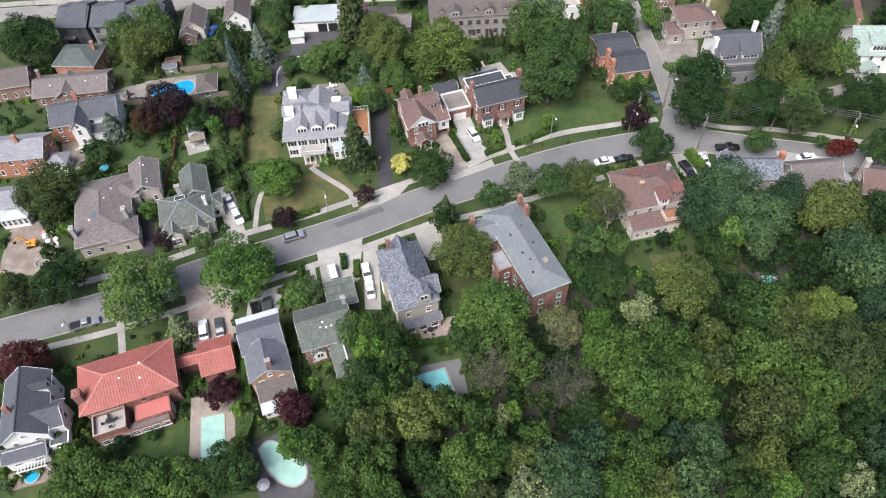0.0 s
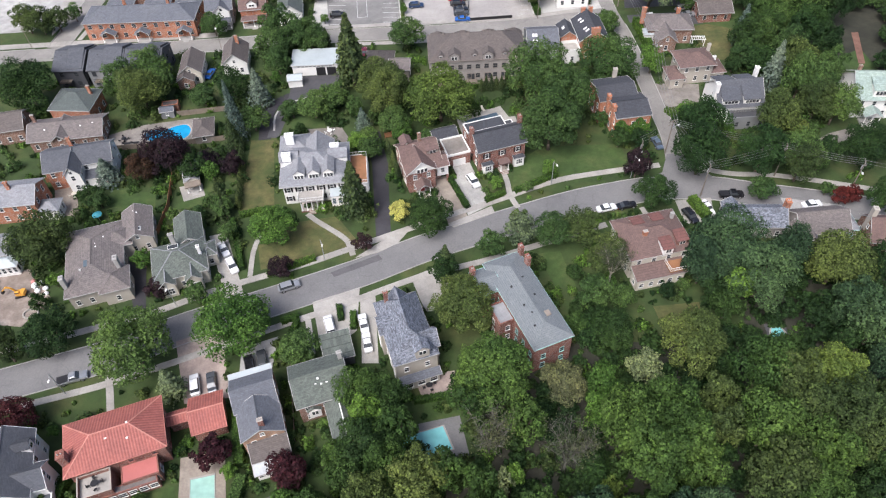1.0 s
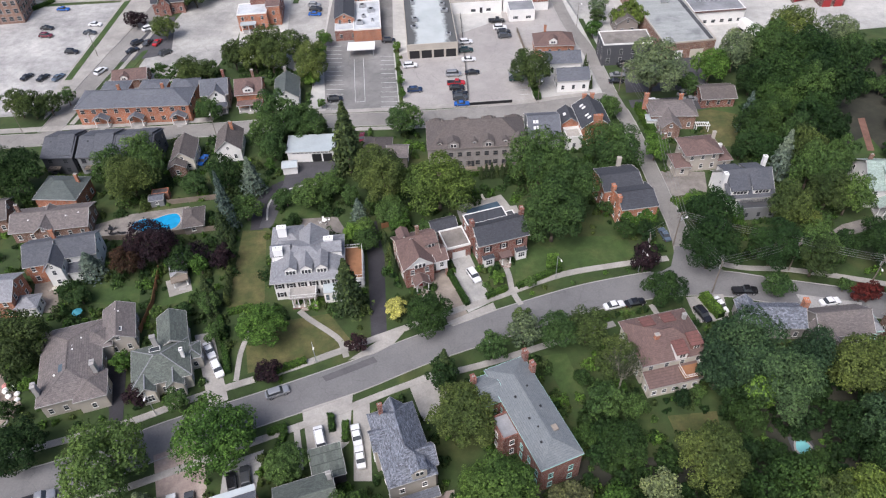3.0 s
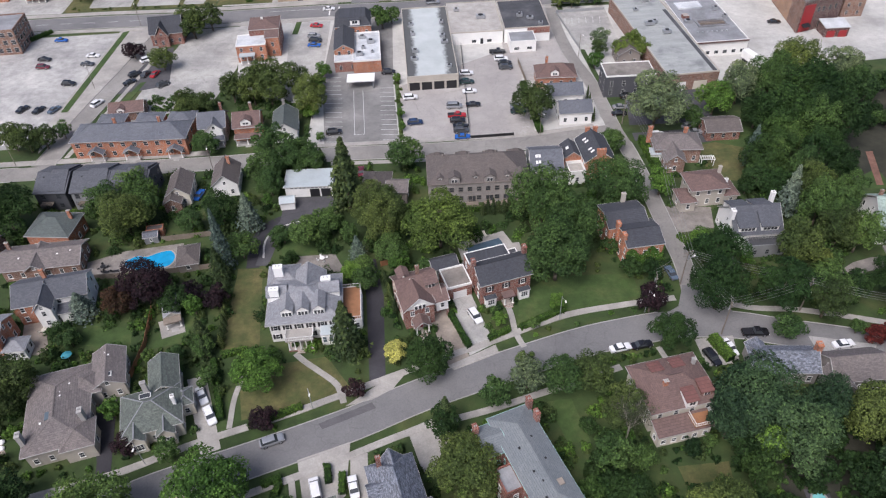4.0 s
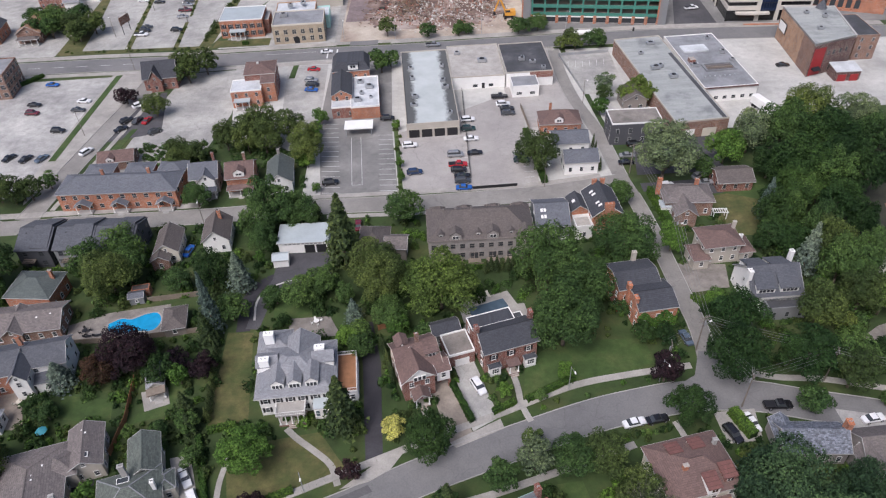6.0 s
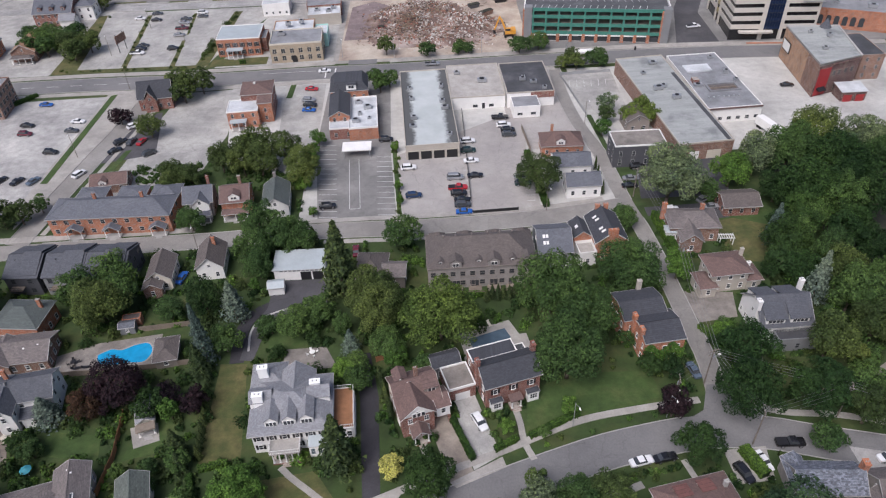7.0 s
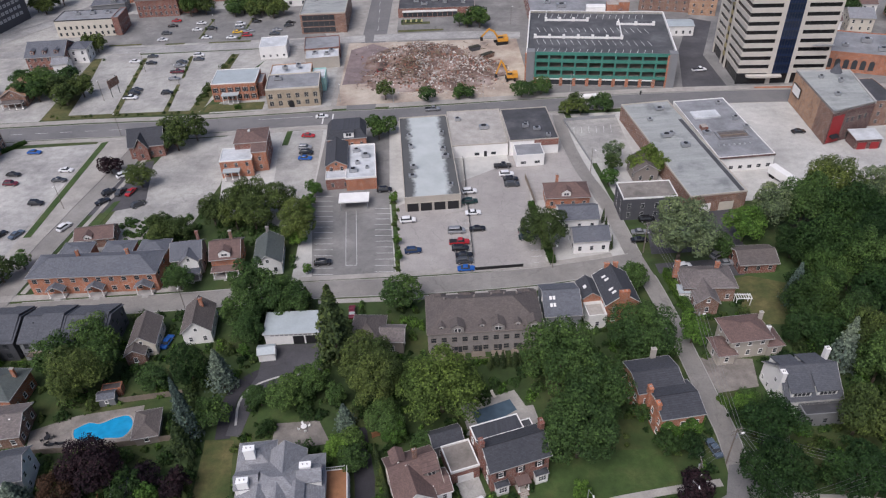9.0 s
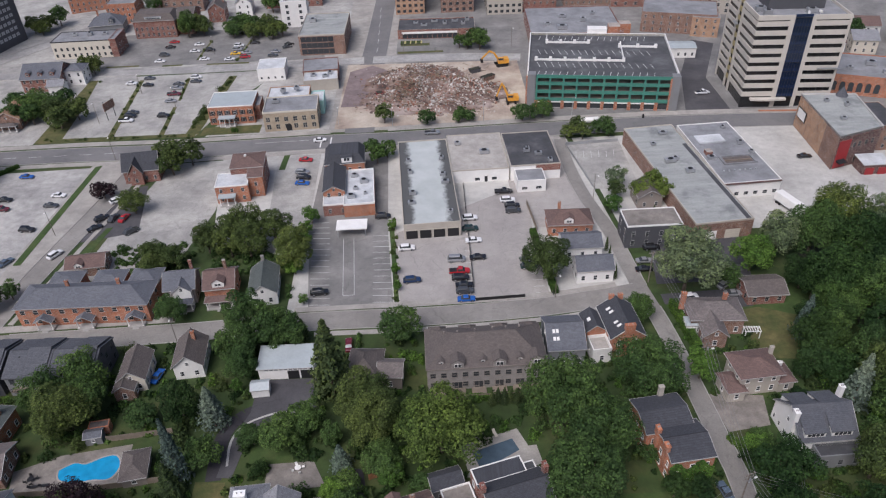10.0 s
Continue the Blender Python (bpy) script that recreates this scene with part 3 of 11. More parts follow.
def outline_of(edges):
    """The outer edges of a roof, put end to end."""
    left = [(p, q) for p, q in edges]
    ring = list(left.pop(0))
    while left:
        for i, (p, q) in enumerate(left):
            if p == ring[-1] or q == ring[-1]:
                ring.append(q if p == ring[-1] else p)
                left.pop(i)
                break
        else:
            break
    return ring[:-1] if ring[0] == ring[-1] else ring


def loop_rail(ring, wide, high, lift):
    """One closed rail that follows a ring of corners."""
    s, n = Shape(), len(ring)
    for x, y, z in ring:
        k = 1 + wide / max(0.5, math.hypot(x, y))
        for kk, dz in ((1 / k, -high), (k, -high), (k, high), (1 / k, high)):
            s.v.append((x * kk, y * kk, z + lift + dz))
    for i in range(n):
        j = (i + 1) % n
        for c in range(4):
            d = (c + 1) % 4
            s.f.append((4 * i + c, 4 * j + c, 4 * j + d, 4 * i + d))
            s.m.append(0)
    return s


def add_roof(parent, kind, w, d, h, rise, mat, m, trim=None, caps=None):
    faces, edges, ridges = roof_faces(kind, w, d, h, rise)
    s, thick = Shape(), 0.16
    for f in faces:
        s.face([(x, y, z + thick) for x, y, z in f])
        s.face([(x, y, z) for x, y, z in reversed(f)])
    for p, q in edges:
        s.face([p, q, (q[0], q[1], q[2] + thick), (p[0], p[1], p[2] + thick)])
    me = s.mesh("roof", mat)
    ob = part("roof", me, parent, m)
    part("gutter", loop_rail(outline_of(edges), 0.045, 0.1, 0.07).mesh("gutter", trim or ROOF_TRIM), ob)
    if ridges:
        c = Shape()
        for p, q in ridges:
            if (Vector(p) - Vector(q)).length > 0.3:
                c.beam((p[0], p[1], p[2] + thick + 0.01), (q[0], q[1], q[2] + thick + 0.01), 0.22, 0.06)
        part("ridge_cap", c.mesh("ridge_cap", caps or mat), ob)
    return ob


def block(parent, x, y, w, d, h, kind, rise, wall, roof, over=0.4, base=0.0, win="SEW", size=(0.95, 1.45), gap=2.6, trim=None, shut=None, ang=0.0, caps=None, glass=None, bars=1, storey=2.9, skip=(), gable=None):
    """One volume of a building: walls, roof and windows. w and d are the roof's, eaves and all."""
    m = pose(x, y, 0, 0, 0, ang)
    KEEP_OUT.append(((parent.matrix_basis @ m).inverted(), w / 2 + 0.3, d / 2 + 0.3))
    if kind == "flat":
        over = 0.0
    ww, dd = w - 2 * over, d - 2 * over
    s = Shape().box(-ww / 2, ww / 2, -dd / 2, dd / 2, base, h)
    k = rise * 0.98
    tri = Shape() if gable else s
    if kind == "gx":
        for sx in (-1, 1):
            e = sx * ww / 2
            tri.solid([(e, -dd / 2, h), (e, dd / 2, h), (e, 0, h + k * dd / d)], [(e - sx * 0.2, -dd / 2, h), (e - sx * 0.2, dd / 2, h), (e - sx * 0.2, 0, h + k * dd / d)])
    if kind == "gy":
        for sy in (-1, 1):
            e = sy * dd / 2
            tri.solid([(-ww / 2, e, h), (ww / 2, e, h), (0, e, h + k * ww / w)], [(-ww / 2, e - sy * 0.2, h), (ww / 2, e - sy * 0.2, h), (0, e - sy * 0.2, h + k * ww / w)])
    if kind == "shed":
        s.solid([(-ww / 2, -dd / 2, h), (ww / 2, -dd / 2, h), (ww / 2, dd / 2, h), (-ww / 2, dd / 2, h)], [(-ww / 2, -dd / 2, h + 0.02), (ww / 2, -dd / 2, h + 0.02), (ww / 2, dd / 2, h + k), (-ww / 2, dd / 2, h + k)])
    walls = part("wall", s.mesh("wall", wall), parent, m)
    if gable:
        part("gable", tri.mesh("gable", gable), parent, m)
    if kind == "flat":
        t = 0.2
        r = Shape().box(-w / 2 + t, w / 2 - t, -d / 2 + t, d / 2 - t, h, h + 0.08)
        part("roof", r.mesh("roof", roof), parent, m)
        q = Shape()
        up = max(rise, 0.15)
        q.box(-w / 2 - 0.03, w / 2 + 0.03, -d / 2 - 0.03, -d / 2 + t, h - 0.12, h + up).box(-w / 2 - 0.03, w / 2 + 0.03, d / 2 - t, d / 2 + 0.03, h - 0.12, h + up)
        q.box(-w / 2 - 0.03, -w / 2 + t, -d / 2 + t, d / 2 - t, h - 0.12, h + up).box(w / 2 - t, w / 2 + 0.03, -d / 2 + t, d / 2 - t, h - 0.12, h + up)
        part("parapet", q.mesh("parapet", trim or wall), parent, m)
    else:
        add_roof(parent, kind, w, d, h, rise, roof, m, trim, caps)
    floors = max(1, int((h - base + 0.4) / storey))
    for side in win:
        run = ww if side in "SN" else dd
        n = max(1, int((run - 0.6) / gap))
        for f in range(floors):
            for i in range(n):
                if (side, f, i) in skip:
                    continue
                z = base + 0.95 + f * storey
                if z + size[1] > h - 0.05:
                    continue
                pm = m @ side_pose(side, ww, dd, (i + 0.5 - n / 2) * run / n, z)
                window(walls.parent, pm, size[0], size[1], trim, glass, bars)
                if shut:
                    shutters(parent, pm, size[0], size[1], shut)
    gables = {"gx": "EW", "gy": "SN"}.get(kind, "")
    for side in gables:
        if side in win and rise > 1.8:
            window(parent, m @ side_pose(side, ww, dd, 0, h + 0.25), 0.8, 1.0, trim, glass)
    return walls


def dormer(parent, x, y, z, w, d, h, roof, wall=None, rise=None, ang=0.0, kind="gy", wide=None, trim=None):
    """A dormer whose face looks to -y (turned by ang); d reaches back into the roof."""
    wall = wall or WHITE
    m = pose(x, y, z, 0, 0, ang)
    s = Shape().box(-w / 2, w / 2, -d / 2, d / 2, -0.8, h)
    r = (w * 0.4 if rise is None else rise)
    if kind == "gy":
        s.solid([(-w / 2, -d / 2, h), (w / 2, -d / 2, h), (0, -d / 2, h + r)], [(-w / 2, -d / 2 + 0.1, h), (w / 2, -d / 2 + 0.1, h), (0, -d / 2 + 0.1, h + r)])
    ob = part("dormer", s.mesh("dormer", wall), parent, m)
    faces, edges, _ = roof_faces(kind, w + 0.5, d + 0.4, h, r)
    q = Shape()
    for f in faces:
        q.face([(a, b, c + 0.14) for a, b, c in f])
        q.face([(a, b, c) for a, b, c in reversed(f)])
    for a, b in edges:
        q.face([a, b, (b[0], b[1], b[2] + 0.14), (a[0], a[1], a[2] + 0.14)])
    part("roof", q.mesh("roof", roof), ob)
    ww = wide or w * 0.55
    hh = h * 0.75
    g = Shape().box(-ww / 2, ww / 2, -d / 2 - 0.08, -d / 2, h * 0.15, h * 0.15 + hh)
    n = max(1, round(ww / 0.8))
    for i in range(n):
        a = -ww / 2 + ww * i / n
        g.box(a + 0.07, a + ww / n - 0.07, -d / 2 - 0.1, -d / 2 - 0.06, h * 0.15 + 0.07, h * 0.15 + hh - 0.07, 1)
    part("window", g.mesh("window", trim or WHITE, GLASS), ob)


def porch(parent, x, y, w, d, h, roof, ang=0.0, post=None, kind="flat", floor=None, rise=1.0, posts=4):
    m = pose(x, y, 0, 0, 0, ang)
    post = post or WHITE
    s = Shape().box(-w / 2, w / 2, -d / 2, d / 2, 0.0, 0.45)
    for i in range(2):
        s.box(-0.8, 0.8, -d / 2 - 0.35 * (i + 1), -d / 2 - 0.35 * i, 0, 0.45 - 0.15 * (i + 1))
    ob = part("porch", s.mesh("porch", floor or KERB), parent, m)
    if kind == "flat":
        r = Shape().box(-w / 2 - 0.2, w / 2 + 0.2, -d / 2 - 0.2, d / 2, h, h + 0.3)
        part("porch_roof", r.mesh("porch_roof", roof), ob)
    else:
        add_roof(parent, kind, w + 0.5, d + 0.4, h, rise, roof, m)
    me = cached(("post", round(h, 2), post.name), lambda: Shape().tube((0, 0, 0.45), (0, 0, h), 0.14, 0.11).box(-0.2, 0.2, -0.2, 0.2, 0.42, 0.6).box(-0.18, 0.18, -0.18, 0.18, h - 0.15, h).mesh("column", post))
    for i in range(posts):
        part("column", me, ob, pose(-w / 2 + 0.25 + (w - 0.5) * i / max(1, posts - 1), -d / 2 + 0.25, 0))


def railing(parent, x0, y0, x1, y1, z, mat=None, h=0.95):
    s = Shape().beam((x0, y0, z + h), (x1, y1, z + h), 0.08, 0.06).beam((x0, y0, z + 0.12), (x1, y1, z + 0.12), 0.06, 0.05)
    n = max(2, int(math.hypot(x1 - x0, y1 - y0) / 0.35))
    for i in range(n + 1):
        t = i / n
        s.box(x0 + (x1 - x0) * t - 0.025, x0 + (x1 - x0) * t + 0.025, y0 + (y1 - y0) * t - 0.025, y0 + (y1 - y0) * t + 0.025, z, z + h)
    part("railing", s.mesh("railing", mat or WHITE), parent)


def house(x, y, yaw, label, category="house", group="houses", name="house"):
    return empty(name, pose(x, y, 0, 0, 0, yaw), label, category, group)

# ---- ground, roads, pavements ----
def curve_of(pts, step=3.0):
    """A smooth line through the given points."""
    p = [Vector(q) for q in pts]
    p = [p[0] * 2 - p[1], *p, p[-1] * 2 - p[-2]]
    out = []
    for i in range(1, len(p) - 2):
        n = max(1, int((p[i + 1] - p[i]).length / step))
        for k in range(n):
            t = k / n
            a, b, c, d = p[i - 1], p[i], p[i + 1], p[i + 2]
            out.append(0.5 * (2 * b + (c - a) * t + (2 * a - 5 * b + 4 * c - d) * t * t + (3 * b - a - 3 * c + d) * t ** 3))
    out.append(p[-2])
    return out


def strip(line, half, z0, z1, shift=0.0):
    """A flat band with sides along a line."""
    s = Shape()
    rows = []
    for i, p in enumerate(line):
        d = (line[min(i + 1, len(line) - 1)] - line[max(i - 1, 0)]).normalized()
        nrm = Vector((-d.y, d.x))
        a, b = p + nrm * (shift + half), p + nrm * (shift - half)
        rows.append((a, b))
    for (a, b), (c, d) in zip(rows, rows[1:]):
        s.face([(b.x, b.y, z1), (d.x, d.y, z1), (c.x, c.y, z1), (a.x, a.y, z1)])
        s.face([(a.x, a.y, z0), (a.x, a.y, z1), (c.x, c.y, z1), (c.x, c.y, z0)])
        s.face([(b.x, b.y, z1), (b.x, b.y, z0), (d.x, d.y, z0), (d.x, d.y, z1)])
    return s


LEVELS = iter(range(1000))


def street(name, label, pts, width, mat, kerb=0.16, z=0.05, gaps=()):
    line = curve_of(pts)
    KEEP_LINE.append((line, width / 2 + 0.5))
    ob = thing(name, strip(line, width / 2, 0, z).mesh(name, mat), Matrix(), label, "road", kind="structure")
    if kerb:
        for s in (-1, 1):
            # the kerb stops where another street joins
            run = []
            for i, p in enumerate(line):
                d = (line[min(i + 1, len(line) - 1)] - line[max(i - 1, 0)]).normalized()
                e = p + Vector((-d.y, d.x)) * s * width / 2
                cut = any(math.hypot(e.x - x, e.y - y) < r for x, y, r in gaps)
                if not cut:
                    run.append(p)
                if (cut or i == len(line) - 1) and len(run) > 1:
                    part("kerb", strip(run, kerb / 2, 0, z + 0.13, s * (width / 2 + kerb / 2)).mesh("kerb", KERB), ob)
                if cut:
                    run = []
    return ob


def footway(name, label, pts, width, mat=None, z=0.14):
    """A pavement of concrete slabs, each with a joint to the next."""
    line = curve_of(pts, 1.6)
    KEEP_LINE.append((line, width / 2 + 0.3))
    s = Shape()
    for i in range(len(line) - 1):
        p, q = line[i], line[i + 1]
        d = (q - p).normalized()
        q = q - d * 0.025
        nrm = Vector((-d.y, d.x)) * width / 2
        ring = [p + nrm, p - nrm, q - nrm, q + nrm]
        s.solid([(a.x, a.y, 0) for a in ring], [(a.x, a.y, z) for a in ring])
    return thing(name, s.mesh(name, mat or CONCRETE), Matrix(), label, "pavement", kind="structure")


def patch(name, label, pts, mat, z=0.03, category="ground", keep=True):
    z = z * 0.8 + 0.00031 * next(LEVELS)
    if keep:
        KEEP_POLY.append(pts)
    s = Shape().solid([(a, b, -0.05) for a, b in pts], [(a, b, z) for a, b in pts])
    return thing(name, s.mesh(name, mat), Matrix(), label, category, kind="structure")


def stripes(parent, rows, z=0.06):
    """Painted lines, each from one point to another with its width."""
    for x0, y0, x1, y1, w in rows:
        part("painted_line", Shape().beam((x0, y0, z), (x1, y1, z), w, 0.01).mesh("painted_line", LINE), parent)


def ground_sheet():
    s = Shape()
    xs = [-2500, -600, -300, -200, -140, -90, -50, -10, 30, 60, 90, 120, 160, 220, 320, 600, 2500]
    ys = [-2500, -300, -60, 0, 30, 60, 90, 120, 160, 200, 240, 300, 360, 450, 600, 900, 3000]
    for i in range(len(xs) - 1):
        for j in range(len(ys) - 1):
            s.face([(xs[i], ys[j], 0), (xs[i + 1], ys[j], 0), (xs[i + 1], ys[j + 1], 0), (xs[i], ys[j + 1], 0)])
    thing("ground", s.mesh("ground", GRASS), Matrix(), "green and yellowed grass ground between houses and streets", "ground", kind="structure")


ground_sheet()
street("road_near", "curving grey asphalt residential street with concrete kerbs", [(-150, 56), (-110, 71.5), (-90, 78.3), (-66.8, 85.1), (-52, 91.2), (-36, 96.4), (-17, 103.3), (-4, 109), (10.4, 114), (29.5, 120.2), (41, 122.8), (53, 124.4), (65, 123.4), (75, 120.6), (90, 116.6), (120, 108)], 7.7, ASPHALT, gaps=((58.2, 128.4, 5.5),))
street("road_lane", "narrow grey asphalt side street climbing past brick houses", [(57.5, 127.5), (59.4, 141), (59.1, 152), (58.5, 169), (58.0, 181), (57.2, 191), (55.7, 203.6), (54.8, 217.6), (53.8, 230), (50.6, 248), (49.2, 268), (49.6, 288)], 4.2, LANE_ASPHALT, kerb=0.18, z=0.054, gaps=((58.2, 128.4, 9.5), (56.5, 200.4, 5.0)))
street("road_middle", "straight pale asphalt street between houses and parking lots", [(-220, 190), (-140, 192), (-105, 193), (-64, 193.6), (-28, 195.3), (0, 195), (28, 196.2), (45, 198.5), (55, 200.3)], 6.6, LANE_ASPHALT, z=0.046, gaps=((-112, 194, 7.0),))
high_road = street("road_downtown", "wide grey asphalt downtown street", [(-320, 288), (-150, 292), (-112, 292), (-85, 291.4), (-38, 293), (-9, 292.8), (33, 294.5), (66, 295), (95, 295), (138, 293), (220, 285)], 10.5, ASPHALT)
far_road = street("road_far", "asphalt street running away between downtown buildings", [(-22.5, 299), (-21, 345), (-18.5, 400), (-16, 460), (-12, 560)], 11, ASPHALT, z=0.058, gaps=((-27, 334, 36), (-16, 334, 36)))
street("road_side", "asphalt side street beside an open parking lot", [(-97.5, 287), (-101, 262), (-105, 240), (-109, 217), (-112, 196)], 6.5, LANE_ASPHALT, z=0.062)
street("road_cross", "far asphalt cross street behind the car parks", [(-215, 372), (-160, 371), (-100, 369.5), (-50, 370), (-24, 371)], 8, OLD_ASPHALT, z=0.066)
street("road_cross", "dusty asphalt street beside the demolition site", [(-20, 371), (20, 370), (46, 366)], 8, OLD_ASPHALT, z=0.066)
street("road_left", "asphalt road beside a dark office building", [(-230, 340), (-196, 392), (-160, 445), (-120, 520)], 9, OLD_ASPHALT, z=0.07)

footway("pavement_north", "pale concrete pavement along a residential street", [(-100, 84), (-75, 91), (-60.4, 95.2), (-48.1, 100.3), (-30.7, 106.0), (-20.0, 110.1), (-4.7, 116.1), (1.8, 118.6), (12.8, 122.5), (28.3, 128.4), (41.2, 130.7), (54.5, 132.2)], 1.6)
footway("pavement_south", "pale concrete pavement on the wooded side of the street", [(-110, 65.5), (-87.4, 72.4), (-81.3, 74.4), (-65.7, 78.5), (-51.3, 83.5), (-34.0, 89.9), (-22.3, 94.1), (-5.2, 100.9), (10.0, 104.8), (24.4, 109.3), (38, 113.6)], 1.5)
footway("pavement_east", "pale concrete pavement beside tall trees", [(63.5, 130.6), (70.6, 128), (81, 126.6), (95, 122.6), (115, 116)], 1.5)
footway("pavement_middle", "concrete pavement along brick row houses", [(-200, 195.6), (-140, 197.6), (-105, 198.3), (-64, 199)], 2.4)
footway("pavement_middle", "concrete pavement beside the car parks", [(-34, 200), (-8, 200.2), (30, 201), (50, 203.6)], 1.8)
footway("pavement_middle", "concrete pavement in front of town houses", [(-28, 190.6), (0, 190.3), (30, 191.6), (44, 194)], 1.6)
footway("pavement_downtown", "concrete pavement along the downtown street", [(-320, 280), (-150, 284.6), (-113, 284.8), (-85, 284.2), (-38, 285.8), (-9, 285.6), (33, 287.4), (50, 287.8)], 2.6)
footway("pavement_downtown", "concrete pavement on the far side of the downtown street", [(-320, 296), (-150, 300), (-112, 300), (-85, 299.4), (-38, 301), (-33, 301)], 3.0)
footway("pavement_downtown", "concrete pavement before the parking garage and office tower", [(-12, 301.2), (33, 302.6), (66, 303), (95, 303), (138, 300.6), (180, 297)], 3.6)
footway("pavement_side", "concrete pavement beside a parking lot", [(-92.5, 282), (-96.5, 255), (-100, 235), (-104, 213), (-106.5, 200)], 1.5)

# lots and drives
patch("lot_block", "grey paved ground between commercial buildings", [(-36, 288), (-36, 199), (58, 203), (52, 287)], GRAVEL, 0.012)
patch("lot_block", "grey paved ground beside warehouses", [(54, 287), (58, 226), (100, 226), (112, 232), (160, 236), (230, 232), (230, 286)], GRAVEL, 0.012)
patch("lot_block", "worn paved ground beside brick houses", [(-70, 288), (-36, 288), (-34, 222), (-62, 232)], GRAVEL, 0.012)
patch("lot_west", "wide pale gravel parking lot", [(-114.5, 282), (-119, 218), (-123, 206), (-230, 204), (-230, 278)], LOT_PALE)
lot_b = patch("lot_marked", "asphalt parking lot with painted white stalls", [(-33.5, 286), (-34.5, 240), (-30.5, 199.6), (-8.4, 199), (-10.5, 232), (-11.5, 286)], LOT_DARK)
lot_c = patch("lot_garage", "grey asphalt parking lot behind a garage building", [(-6.6, 199), (32.2, 199.6), (31.5, 226), (34, 258), (-9, 232)], LOT_WARM)
patch("lot_yard", "pale concrete yard behind white commercial buildings", [(34, 232), (50.5, 232), (48, 287), (28, 287), (28, 256)], LOT_WARM, 0.034)
patch("lot_narrow", "narrow asphalt parking lot beside a brick house", [(-50, 284), (-35, 284), (-34.6, 240), (-47, 236)], LOT, 0.036)
patch("lot_gravel", "pale worn gravel lot", [(-87, 282), (-66, 283), (-65, 250), (-69, 228), (-84, 219), (-97, 216), (-93, 250)], LOT)
patch("lot_small", "dark asphalt lot behind a gabled house", [(-102, 264), (-91, 268), (-86, 240), (-102, 236)], DARK_ASPHALT, 0.05)
lot_e = patch("lot_corner", "asphalt corner parking lot", [(50.5, 283.4), (70, 283.4), (69, 250), (54.5, 252)], LOT)
patch("lot_east", "wide pale gravel yard beside a brick building", [(97, 290), (230, 286), (230, 236), (150, 236), (108, 230), (99, 238)], GRAVEL, 0.028)
patch("lot_lane", "dark asphalt parking beside a grey building", [(60.6, 203), (64, 223), (90, 224), (86, 203)], DARK_ASPHALT, 0.034)
patch("lot_northwest", "worn gravel car park with grass edges", [(-142, 303.5), (-141, 364.5), (-60, 364.5), (-77, 328), (-84, 303)], LOT)
patch("lot_far", "asphalt car park in front of brick buildings", [(-150, 376), (-150, 420), (-52, 424), (-42, 376)], LOT_DARK)
patch("lot_city", "grey city paving round far buildings", [(-340, 302), (-144, 302), (-124, 366), (-62, 366), (-80, 302), (-34, 302), (-34, 640), (-340, 640)], LOT, 0.02)
patch("lot_city", "grey city paving round downtown buildings", [(-10, 302), (420, 296), (420, 640), (-6, 640)], LOT_DARK, 0.02)
patch("lot_service", "dark asphalt service yard beside the office tower", [(100.5, 303.6), (117.5, 302.8), (118.5, 334), (135, 372), (126.6, 378), (110, 340)], DARK_ASPHALT, 0.034)
patch("lot_diner", "grey asphalt lot in front of a restaurant", [(-9, 400), (46, 424), (46, 376), (-9.5, 377.5)], LOT_DARK, 0.03)
patch("paving_corner", "concrete paving beside the far street", [(-36, 300.5), (-8, 300.5), (-4, 640), (-36, 640)], CONCRETE, 0.014)
patch("paving_corner", "concrete pavement strip beside a parking lot", [(-115, 284), (-119.6, 218), (-116, 203), (-112.3, 217), (-108.3, 240), (-104.3, 262), (-101, 284)], CONCRETE, 0.014)
patch("junction", "asphalt junction of street and lane", [(51, 127.6), (54.5, 129.6), (57.2, 136), (62.4, 136), (64.2, 130.0), (67, 126), (60, 123)], ASPHALT, 0.06)
patch("demolition_site", "dusty demolition site covered in broken masonry", [(-32, 303), (43, 304), (44, 363), (-31, 366)], RUBBLE_DIRT, 0.075)
patch("demolition_pad", "dark maroon dirt pad beside rubble", [(-31, 322), (-29.5, 358), (-20, 364), (-13, 358), (-14, 338), (-18, 322)], MAROON_DIRT, 0.095)

